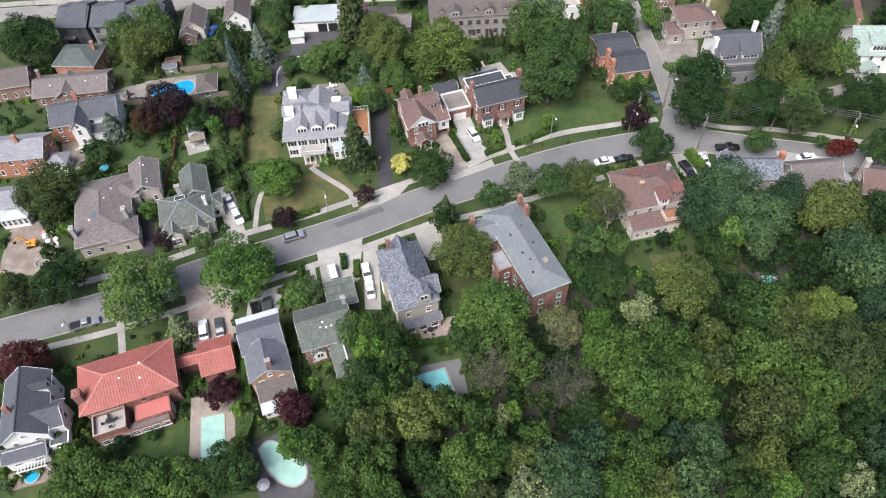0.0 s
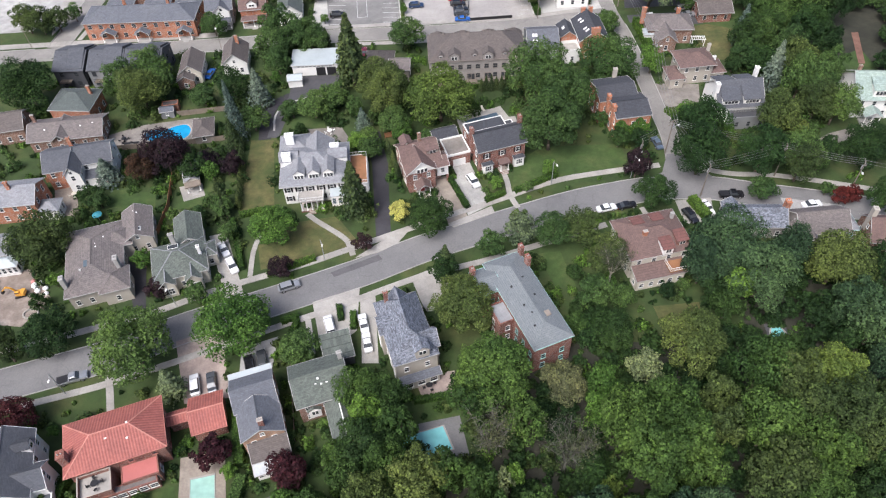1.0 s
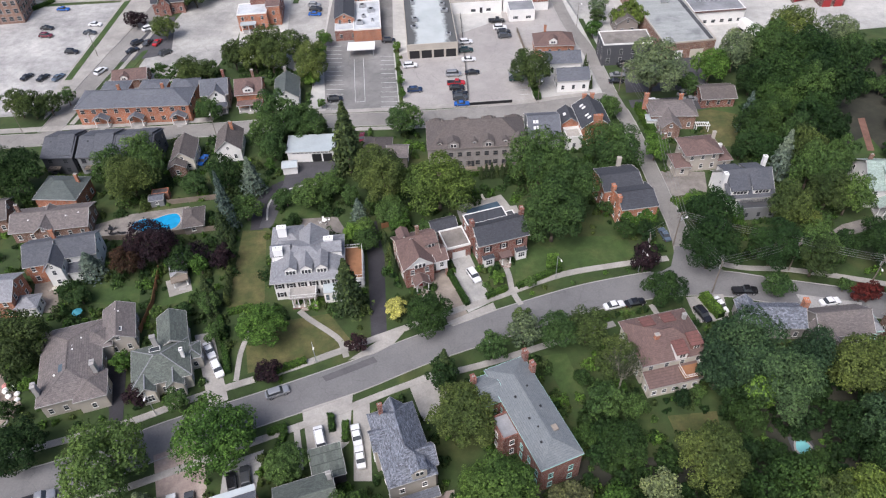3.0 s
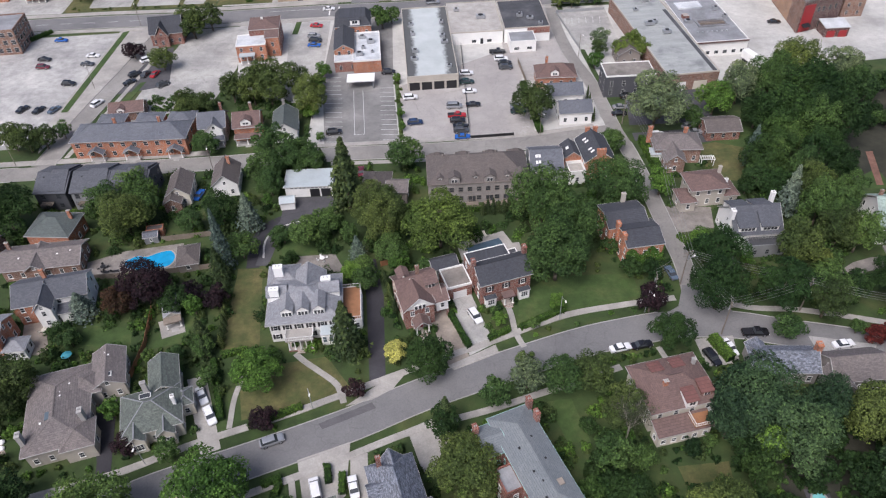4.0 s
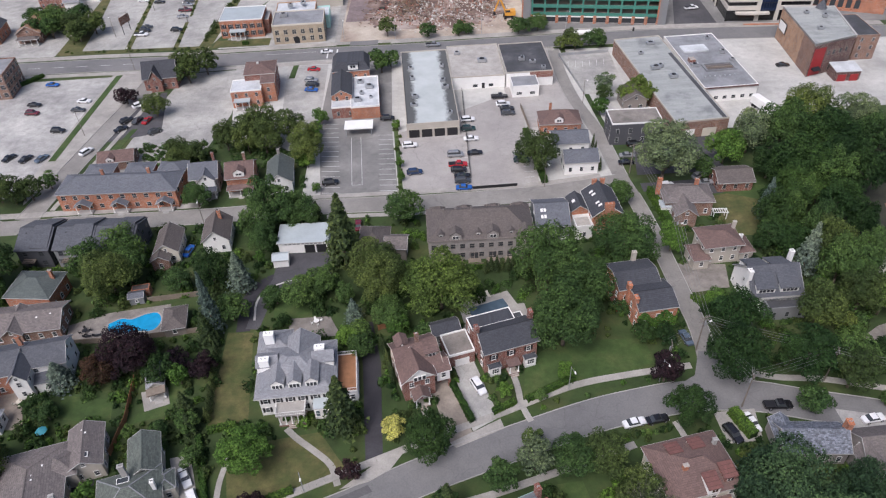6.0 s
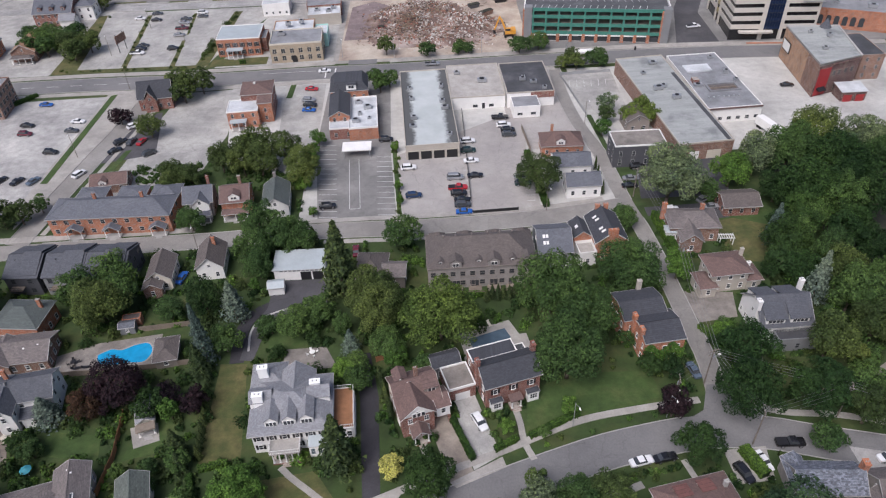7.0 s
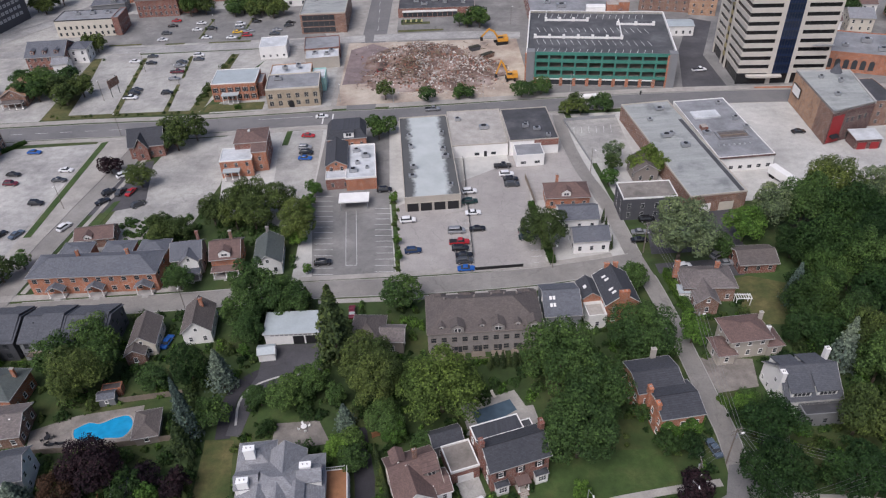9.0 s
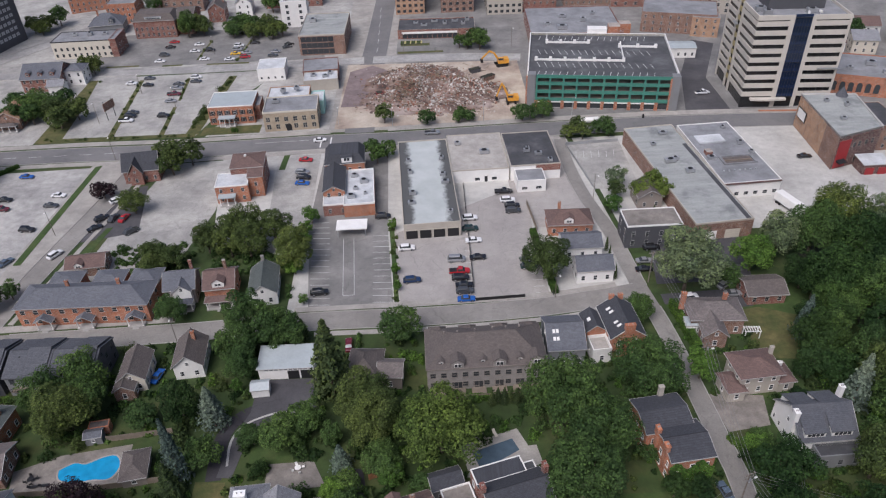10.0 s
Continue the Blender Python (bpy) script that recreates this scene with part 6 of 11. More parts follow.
    block(b, 0, 0, 17, 16, 5.6, "gx", 4.2, RED_BRICK, SLATE_GREY, over=0.4)
    for x in (-5, 0, 5):
        dormer(b, x, -5.0, 6.6, 1.6, 3.0, 1.2, SLATE_GREY, RED_BRICK)
    block(b, 12, 2, 8.4, 9, 6.2, "hip", 1.8, WHITE, SLATE_GREY)
    block(b, 8, -11, 7, 6, 4.4, "gx", 2.0, WHITE, PALE_GREY)
    b = house(-158.4, 322.5, 4, "brick house with a tan shingle roof and porch", "house")
    block(b, 0, 0, 10, 14, 4.2, "gy", 3.0, BROWN_BRICK, shingle_mat("shingle_tan", (0.33, 0.2, 0.125)), over=0.4)
    porch(b, 0, -8.5, 8, 2.6, 2.8, UMBER_ROOF, kind="hip", rise=0.9)
    b = house(-176, 322, 4, "brick house with a dark gable roof", "house")
    block(b, 0, 0, 11, 13, 5.0, "gy", 3.4, ORANGE_BRICK, CHARCOAL, over=0.4)
    b = house(-129, 420.5, 1, "three-storey brick school-like building with white windows", "brick building", "", "brick_building")
    block(b, 0, 0, 21, 13, 8.4, "mansard", 3.0, RED_BRICK, UMBER_ROOF, gap=2.2, size=(1.0, 1.7))
    dormer(b, 0, -4.4, 8.8, 8, 3, 1.4, GREY_MEMBRANE, WHITE, kind="shed", rise=0.2, wide=7)
    block(b, 14, 6, 9, 18, 8.0, "gx", 3.0, RED_BRICK, UMBER_ROOF)
    b = house(-153, 446, 1, "four-storey orange brick building", "brick building", "", "brick_building")
    block(b, 0, 0, 15, 14, 10, "flat", 0.5, ORANGE_BRICK, GREY_MEMBRANE, gap=2.4)
    b = house(-156.5, 427.5, 8, "grey frame house with a hip roof", "house")
    block(b, 0, 0, 17, 13, 5.0, "hip", 4.4, GREY_SIDING, SLATE_GREY)
    dormer(b, 3, -4.4, 6.2, 2.4, 3.0, 1.4, SLATE_GREY, GREY_SIDING)
    chimney(b, -4, 1, 6, 11, ORANGE_BRICK)
    b = house(-178, 470, 20, "orange brick apartment house", "brick building", "", "brick_building")
    block(b, 0, 0, 26, 12, 9, "flat", 0.4, ORANGE_BRICK, GREY_MEMBRANE, gap=2.6)
    # dark office tower at the edge
    b = house(-201.5, 401.7, 75, "dark office tower with rows of pale square windows", "office tower", "", "office_tower")
    block(b, 0, 12, 42, 24, 32, "flat", 0.6, DARK_SIDING, TAR, win="", trim=DARK_SIDING)
    for f in range(8):
        for i in range(13):
            part("window", joined_window(2.2, 1.7, DARK_SIDING, BLIND, 2), b, pose(-18.9 + 2.9 * i, 0, 3.6 + 3.1 * f))

    # far centre
    b = house(9.9, 403.4, -2.5, "low diner with a dark roof and white sign band", "restaurant", "", "restaurant")
    block(b, 0, 0, 37, 16, 4.0, "flat", 0.5, RED_BRICK, TAR, win="", trim=RED_BRICK)
    part("flowerbed", Shape().box(-17, -7, -15.6, -11.4, 0, 0.3).mesh("flowerbed", SOIL), b, label="low flowerbed in front of the restaurant")
    for i in range(24):
        part("flower_clump", cached(("flower", i % 3), lambda: Shape().tube((0, 0, 0.2), (0, 0, 0.75), 0.5, 0.22, 7).mesh("flower_clump", (LAWN, LAWN, FLOWER_YELLOW)[i % 3])), b, pose(-16.5 + 0.85 * (i % 12), -12.6 - 1.9 * (i // 12), 0))
    part("sign_band", Shape().box(-16.5, 10.0, -0.35, 0, 2.6, 3.5).mesh("sign_band", WHITE), b, pose(0, -8.05, 0))
    for i in range(11):
        window(b, pose(-15.2 + 2.4 * i, -8, 0.3), 2.2, 2.1, BLACK)
    for x, y in ((-10, 2), (-6, -2), (-1, 3), (4, 0), (9, 3), (13, -1), (15, 4)):
        rooftop_unit(x, y, 4.1, 2.2, 1.8, 1.2, parent=b)
    for x0, w, h, mat in ((-2.5, 15, 16, TAN_BRICK), (22, 17, 20, BROWN_BRICK), (46, 18, 8, BEIGE)):
        b = house(x0, 445 if x0 < 40 else 438, -1, "brick block with rows of windows at the edge of downtown", "office building", "", "office_building")
        block(b, 0, 0, w, 24, h, "flat", 0.5, mat, GREY_MEMBRANE, gap=2.8, size=(1.6, 1.4), trim=BLACK)
    b = house(70, 395, -3, "wide low red brick building with a grey gravel roof", "commercial building", "", "shop_building")
    block(b, 4, 0, 42, 38, 6, "flat", 0.5, RED_BRICK, GREY_MEMBRANE, gap=3.0, win="SW")
    for x, y in ((-8, -6), (0, 4), (9, -2), (15, 8), (-2, -12)):
        rooftop_unit(x, y, 6.1, 2.6, 2.0, 1.3, parent=b)
    part("stair_tower", Shape().box(-2.5, 2.5, -2.5, 2.5, 0, 9).mesh("stair_tower", ORANGE_BRICK), b, pose(26, -14, 0))
    b = house(76, 440, -3, "red brick buildings with flat roofs", "brick building", "", "brick_building")
    block(b, -14, 0, 22, 26, 10, "flat", 0.5, RED_BRICK, TAN_MEMBRANE, gap=2.8)
    block(b, 14, 6, 24, 22, 12, "flat", 0.5, BROWN_BRICK, GREY_MEMBRANE, gap=2.8)
    b = house(126, 397, -18, "tan and red brick commercial building with arched windows", "brick building", "", "brick_building")
    block(b, 0, 0, 34, 22, 9, "flat", 0.5, BROWN_BRICK, GREY_MEMBRANE, gap=3.4, win="SE")
    block(b, 12, -9, 12, 9, 8.6, "flat", 0.4, TAN_BRICK, GREY_MEMBRANE, gap=3.4, win="SE")
    b = house(104, 362, -6, "long low white building with a metal roof", "commercial building", "", "shop_building")
    block(b, 6, 0, 24, 9, 4.2, "gx", 0.8, WHITE, BLUE_METAL, over=0.2)
    for i, (x, y, w, d, h, wm, rm) in enumerate(((118, 440, 30, 24, 9, RED_BRICK, GREY_MEMBRANE), (158, 420, 26, 20, 10, BEIGE, GREY_MEMBRANE), (190, 390, 24, 22, 7, RED_BRICK, TAR), (226, 360, 26, 20, 8, BROWN_BRICK, GREY_MEMBRANE), (-61, 427, 13, 12, 12.5, WHITE, MEMBRANE), (-66, 462, 30, 16, 8, RED_BRICK, WORN_MEMBRANE), (-128, 462, 26, 16, 9, BROWN_BRICK, TAN_MEMBRANE))):
        b = house(x, y, -8 if x > 0 else 3, "flat-roofed city building far behind the street", "city building", "city blocks", "city_building")
        block(b, 0, 0, w, d, h, "flat", 0.5, wm, rm, gap=4.2, size=(1.5, 1.7))
        rooftop_unit(2, 2, h + 0.1, 3, 2.4, 1.6, parent=b)
        rooftop_unit(-0.3 * w, -0.2 * d, h + 0.1, 1.8, 1.5, 1.1, parent=b)
        rooftop_unit(0.32 * w, -0.3 * d, h + 0.1, 1.4, 1.2, 0.9, parent=b)
    for x, y, wm, rm in ((-103.4, 440, RED_BRICK, UMBER_ROOF), (-91.0, 449, WHITE, PALE_GREY)):
        b = house(x, y, 4, "narrow gabled house behind a downtown car park", "house")
        block(b, 0, 0, 9, 12, 6.4, "gy", 3.4, wm, rm)
        chimney(b, 3, 3, 6, 10.6, RED_BRICK)
    for x, y, wm, rm in ((179, 356, WHITE, BROWN_ROOF), (194, 357, CREAM, PALE_GREY), (206, 340, RED_BRICK, SLATE_GREY), (204, 374, WHITE, BROWN_ROOF)):
        b = house(x, y, -12, "narrow two-storey frame house behind the tower", "house")
        block(b, 0, 0, 11, 13, 6.0, "gx", 2.6, wm, rm)

    # right side commercial
    b = house(81.8, 251.6, 5.2, "long commercial building with a worn grey flat roof", "commercial building", "", "warehouse")
    block(b, 0, 0, 17.0, 60, 5.6, "flat", 0.4, BROWN_BRICK, WORN_MEMBRANE, win="", trim=BEIGE)
    part("damp_edge", Shape().box(6.6, 7.9, -29.4, 16, 5.68, 5.74).mesh("damp_edge", TAR), b, label="black tar strip along the roof edge")
    garage_door(b, side_pose("S", 17, 60, -3.4, 0), 3.0, 3.0)
    garage_door(b, side_pose("S", 17, 60, 2.8, 0), 4.4, 3.0, CREAM)
    for x, y in ((-3, 17), (0, 6), (3, 24), (-2, 5), (1.5, -2)):
        rooftop_unit(x, y, 5.8, 2.2, 1.6, 1.1, parent=b)
    b = house(99.6, 262.6, 3.2, "flat-roofed commercial building with skylights and a white rear wall", "commercial building", "", "warehouse")
    block(b, 0, 0, 18.0, 40, 5.2, "flat", 0.35, WHITE, GREY_MEMBRANE, win="S", size=(1.4, 1.2), gap=2.6, trim=WHITE)
    part("roof_light", Shape().box(-4.5, 4.5, -2.6, 2.6, 5.2, 5.75).mesh("roof_light", MEMBRANE), b, pose(-2, 8.5, 0))
    part("roof_well", Shape().box(-4.8, 4.8, -2.2, 2.2, 5.2, 5.3).mesh("roof_well", UMBER_ROOF), b, pose(1.2, -6.4, 0), "sunken weathered timber roof platform")
    part("well_curb", loop_rail([(-5, -2.4, 5.3), (5, -2.4, 5.3), (5, 2.4, 5.3), (-5, 2.4, 5.3)], 0.4, 0.5, 0.0).mesh("well_curb", GREY_MEMBRANE), b, pose(1.2, -6.4, 0))
    part("well_beam", Shape().box(-4.8, 4.8, -0.2, 0.2, 5.3, 5.6).mesh("well_beam", GREY_WOOD), b, pose(1.2, -6.4, 0))
    part("brick_stack", Shape().box(-1.0, 1.0, -1.2, 1.2, 5.2, 6.6).mesh("brick_stack", RED_BRICK), b, pose(-6.4, -1.0, 0))
    part("brick_edge", Shape().box(-9.0, 9.0, -0.3, 0.1, 5.0, 5.45).mesh("brick_edge", MAROON_BRICK), b, pose(0, -20.1, 0))
    for k in range(7):
        part("roof_vent", cached("low_vent", lambda: Shape().tube((0, 0, 5.2), (0, 0, 5.6), 0.35, 0.3, 8).mesh("roof_vent", STEEL)), b, pose(-6.0 + 1.7 * k, -12.6, 0))
    for x, y in ((5.6, 16), (6.5, 4), (-6.5, -4), (7.6, -2)):
        rooftop_unit(x, y, 5.25, 2.0, 1.5, 1.1, parent=b)
    b = house(132.4, 256.2, 0, "tall old brick building with a pale flat roof", "brick building", "", "brick_building")
    plot = [(0, 0), (16.6, 5.6), (20.4, 30.4), (2.2, 32.4)]
    part("wall", Shape().solid([(x, y, 0) for x, y in plot], [(x, y, 11.6) for x, y in plot]).mesh("wall", MAROON_BRICK), b)
    part("roof", Shape().solid([(x, y, 11.6) for x, y in plot], [(x * 0.995 + 0.05, y * 0.995 + 0.08, 11.72) for x, y in plot]).mesh("roof", WORN_MEMBRANE), b)
    part("parapet", loop_rail([(x, y, 11.6) for x, y in plot], 0.35, 0.5, 0.0).mesh("parapet", ROOF_TRIM), b)
    side = math.degrees(math.atan2(32.4, 2.2))
    for x0, x1, mat in ((0.1, 10.0, BROWN_BRICK), (10.0, 32.2, TAN_BRICK)):
        part("painted_wall", Shape().box(x0, x1, 0, 0.08, 0.2, 11.4).mesh("painted_wall", mat), b, pose(0, 0, 0, 0, 0, side))
    part("billboard", Shape().box(0, 6.6, 0.3, 0.5, 4.6, 8.4).box(0.3, 6.3, 0.5, 0.56, 4.9, 8.1, 1).mesh("billboard", BLACK, WHITE), b, pose(1.6, 24.0, 0, 0, 0, side))
    front = math.degrees(math.atan2(5.6, 16.6))
    at = pose(0, 0, 0, 0, 0, front)
    part("red_panel", Shape().box(0.6, 5.4, -0.1, 0, 0.3, 10.0).mesh("red_panel", RED_PAINT), b, at)
    for k, (x, z, w, hgt) in enumerate(((9.4, 6.6, 1.1, 1.8), (12.2, 6.6, 1.1, 1.8), (14.8, 6.6, 1.1, 1.8), (7.2, 6.6, 1.1, 1.8), (9.4, 1.0, 1.4, 2.0))):
        window(b, at @ pose(x, 0, z), w, hgt, CREAM)
    part("cornice", Shape().box(5.6, 17.4, -0.3, 0, 10.6, 11.2).mesh("cornice", MAROON_BRICK), b, at)
    part("awning", Shape().solid([(1.4, -1.6, 2.4), (4.4, -1.6, 2.4), (4.4, 0, 2.5), (1.4, 0, 2.5)], [(1.4, -1.6, 2.6), (4.4, -1.6, 2.6), (4.4, 0, 3.3), (1.4, 0, 3.3)]).mesh("awning", BLACK), b, at)
    block(b, 12.4, -1.0, 9.0, 6.4, 3.4, "shed", 0.6, MAROON_BRICK, MEMBRANE, win="", over=0.3)
    for x in (10.2, 14.4):
        part("garage_door", Shape().box(-1.4, 1.4, -0.08, 0, 0.05, 2.5).mesh("garage_door", RED_PAINT), b, pose(x, -4.2, 0))
    block(b, 24.6, 20, 8.0, 18, 9, "flat", 0.3, BROWN_BRICK, TAR, win="S")
    part("turret_roof", Shape().tube((0, 0, 11.6), (0, 0, 15.0), 2.2, 0.1, 8).mesh("turret_roof", SLATE_DARK), b, pose(15.4, 30.2, 0), "pointed slate turret roof")
    rooftop_unit(7, 12, 11.7, parent=b)
    rooftop_unit(13, 22, 11.7, parent=b)
    rooftop_unit(8, 26, 11.7, 1.2, 1.0, 0.8, parent=b)
    b = house(166, 318, -22, "single-storey brick building with tall arched windows", "brick building", "", "brick_building")
    block(b, 8, 6, 28, 24, 7.4, "flat", 0.5, ORANGE_BRICK, GREY_MEMBRANE, win="E")
    for x, y in ((2, 2), (10, 8), (15, 0)):
        rooftop_unit(x, y, 7.5, 3, 2, 1.4, parent=b)
    for i in range(6):
        a = [k * math.pi / 6 for k in range(7)]
        low = [(0.95 * math.cos(t), 0, 3.6 + 0.95 * math.sin(t)) for t in a] + [(-0.95, 0, 0.8), (0.95, 0, 0.8)]
        part("arched_window", Shape().solid([(p[0], -0.08, p[2]) for p in low], low).mesh("arched_window", GLASS), b, pose(-3.2 + 3.0 * i, -6.0, 0.6))
    b = house(63.9, 223.6, 0, "dark grey clapboard building with a flat taupe roof", "commercial building", "", "apartment_building")
    block(b, 0, 0, 15.4, 8.6, 7.2, "flat", 0.35, DARK_SIDING, OLD_GRAVEL, win="SEW", gap=3.0, trim=WHITE, size=(1.0, 1.7))
    b = house(41.4, 231, -2, "brick cottage with a brown hip roof", "house")
    block(b, 1.0, 0, 13.4, 8.6, 3.6, "hip", 2.8, ORANGE_BRICK, BROWN_ROOF, over=0.4)
    dormer(b, 0.4, -2.6, 4.2, 2.6, 2.4, 1.1, BROWN_ROOF)
    chimney(b, -1.8, 1.6, 5.0, 8.2, ORANGE_BRICK)
    b = house(43.4, 219.4, 0, "pale frame house with a grey roof", "house")
    block(b, 0, 0, 11.4, 8.2, 3.6, "gx", 2.2, WHITE, SLATE_GREY, over=0.3)
    b = house(44.6, 208.4, 1, "white cottage with a slate-grey gable roof", "house")
    block(b, 0, 0, 10.2, 7.4, 3.8, "gx", 2.4, WHITE, SLATE_GREY, over=0.3)
    b = house(68.5, 243, 2, "small house with a brown gable roof among trees", "house")
    block(b, 0, 0, 8, 9, 4, "gy", 2.4, TAUPE, UMBER_ROOF)
    b = house(-138.5, 262, 4, "red brick commercial block with large windows", "brick building", "", "brick_building")
    block(b, -14, 14, 14, 14, 9, "flat", 0.5, BROWN_BRICK, GREY_MEMBRANE, gap=2.6, size=(1.6, 1.7))


def parking_garage():
    b = house(72.9, 332.0, -9.5, "four-level parking garage with green steel panels and brick piers", "parking garage", "", "parking_garage")
    w, d = 56.0, 46.0
    for f, z in enumerate((0.0, 3.4, 6.6, 9.8)):
        part("deck", Shape().box(-w / 2 + 0.3, w / 2 - 0.3, -d / 2 + 0.3, d / 2 - 0.3, z + (0.05 if f == 0 else 0), z + 0.3).mesh("deck", BEIGE if f else OLD_ASPHALT), b)
    part("roof_deck", Shape().box(-w / 2 + 0.3, w / 2 - 0.3, -d / 2 + 0.3, d / 2 - 0.3, 12.2, 12.5).mesh("roof_deck", PARK_DECK), b, label="dark rooftop parking deck")
    part("inner_wall", Shape().box(-w / 2 + 1, w / 2 - 1, -d / 2 + 9, -d / 2 + 9.3, 0.4, 12.2).mesh("inner_wall", DARK_SIDING), b)
    for x in (-w / 2, w / 2):
        part("side_wall", Shape().box(x - 0.25, x + 0.25, -d / 2 + 2, d / 2, 0, 13.3).mesh("side_wall", CREAM), b)
    part("back_wall", Shape().box(-w / 2, w / 2, d / 2 - 0.3, d / 2, 0, 13.3).mesh("back_wall", CREAM), b)
    for z in (3.0, 6.2, 9.4, 12.2):
        part("green_panel", Shape().box(-w / 2 + 3.4, w / 2 - 2.2, -d / 2 - 0.1, -d / 2 + 0.3, z - 0.05, z + (1.25 if z < 12 else 1.2)).mesh("green_panel", GREEN_PAINT), b)
    n = 10
    for i in range(n):
        x = -w / 2 + 3.6 + (w - 11) * i / (n - 1)
        part("green_post", cached("gpost", lambda: Shape().box(-0.35, 0.35, -0.16, 0.3, 3.0, 12.2).mesh("green_post", GREEN_PAINT)), b, pose(x, -d / 2, 0))
        part("brick_pier", cached("bpier", lambda: Shape().box(-0.6, 0.6, -0.5, 0.3, 0, 3.2).mesh("brick_pier", ORANGE_BRICK)), b, pose(x, -d / 2, 0))
    part("shopfront", Shape().box(-w / 2 + 3.4, w / 2 - 3, -d / 2 + 0.35, -d / 2 + 0.5, 0.2, 2.5).mesh("shopfront", GLASS), b)
    part("white_band", Shape().box(-w / 2 + 3.4, w / 2 - 7, -d / 2 - 0.3, -d / 2 - 0.1, 2.5, 2.95).mesh("white_band", WHITE), b)
    for x in (-w / 2 + 1.6, w / 2 - 1.2):
        part("stair_tower", Shape().box(x - 1.5, x + 1.5, -d / 2 - 0.4, -d / 2 + 3, 0, 13.6).mesh("stair_tower", GREY_SIDING), b)
        part("brick_pier", Shape().box(x - 2.1, x - 1.5, -d / 2 - 0.5, -d / 2 + 0.6, 0, 12.8).mesh("brick_pier", ORANGE_BRICK), b)
    # parapets, ramps and stall lines of the roof deck
    part("parapet", Shape().box(-w / 2, w / 2, d / 2 - 0.3, d / 2 + 0.1, 12.4, 13.5).box(-w / 2 - 0.1, -w / 2 + 0.3, -d / 2, d / 2, 12.4, 13.5).box(w / 2 - 0.3, w / 2 + 0.1, -d / 2, d / 2, 12.4, 13.5).mesh("parapet", WHITE), b)
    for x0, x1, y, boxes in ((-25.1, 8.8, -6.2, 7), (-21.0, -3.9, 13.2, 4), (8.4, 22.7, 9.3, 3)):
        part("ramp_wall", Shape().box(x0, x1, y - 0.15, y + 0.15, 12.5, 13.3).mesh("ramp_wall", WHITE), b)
        # flat black strip on the deck stands for the shaded gap at the ramp
        part("ramp_opening", Shape().box(x0 + 0.2, x1 - 0.2, y - 0.9, y - 0.2, 12.5, 12.53).mesh("ramp_opening", TAR), b, label="flat dark strip standing for the shaded gap beside the ramp")
        for k in range(boxes):
            x = x0 + (x1 - x0) * k / (boxes - 1)
            part("light_box", cached("lbox", lambda: Shape().box(-0.55, 0.55, -0.5, 0.5, 12.5, 14.0).mesh("light_box", WHITE)), b, pose(x, y, 0))
    for x, y0, y1 in ((9.0, -3.9, 14.4), (-21.0, 12.3, d / 2)):
        part("ramp_wall", Shape().box(x - 0.15, x + 0.15, y0, y1, 12.5, 13.3).mesh("ramp_wall", WHITE), b)
    part("stair_head", Shape().box(-2.4, 2.4, -2.6, 2.6, 0, 16.2).mesh("stair_head", ORANGE_BRICK), b, pose(7.0, d / 2 + 2.8, 0), "orange brick stair tower behind the roof deck")
    part("lift_head", Shape().box(-4.0, 4.0, -2.2, 2.2, 0, 15.0).mesh("lift_head", WHITE), b, pose(0.0, d / 2 + 2.4, 0), "white panelled lift head behind the roof deck")
    line = cached("deckline", lambda: Shape().box(-0.08, 0.08, -2.4, 2.4, 12.5, 12.515).mesh("painted_line", LINE))
    for i in range(17):
        x = -w / 2 + 4 + 2.7 * i
        for y, a in ((-d / 2 + 3.6, -12), (-d / 2 + 12.5, 14), (d / 2 - 20, 14), (d / 2 - 4, -10)):
            part("painted_line", line, b, pose(x, y, 0, 0, 0, a))


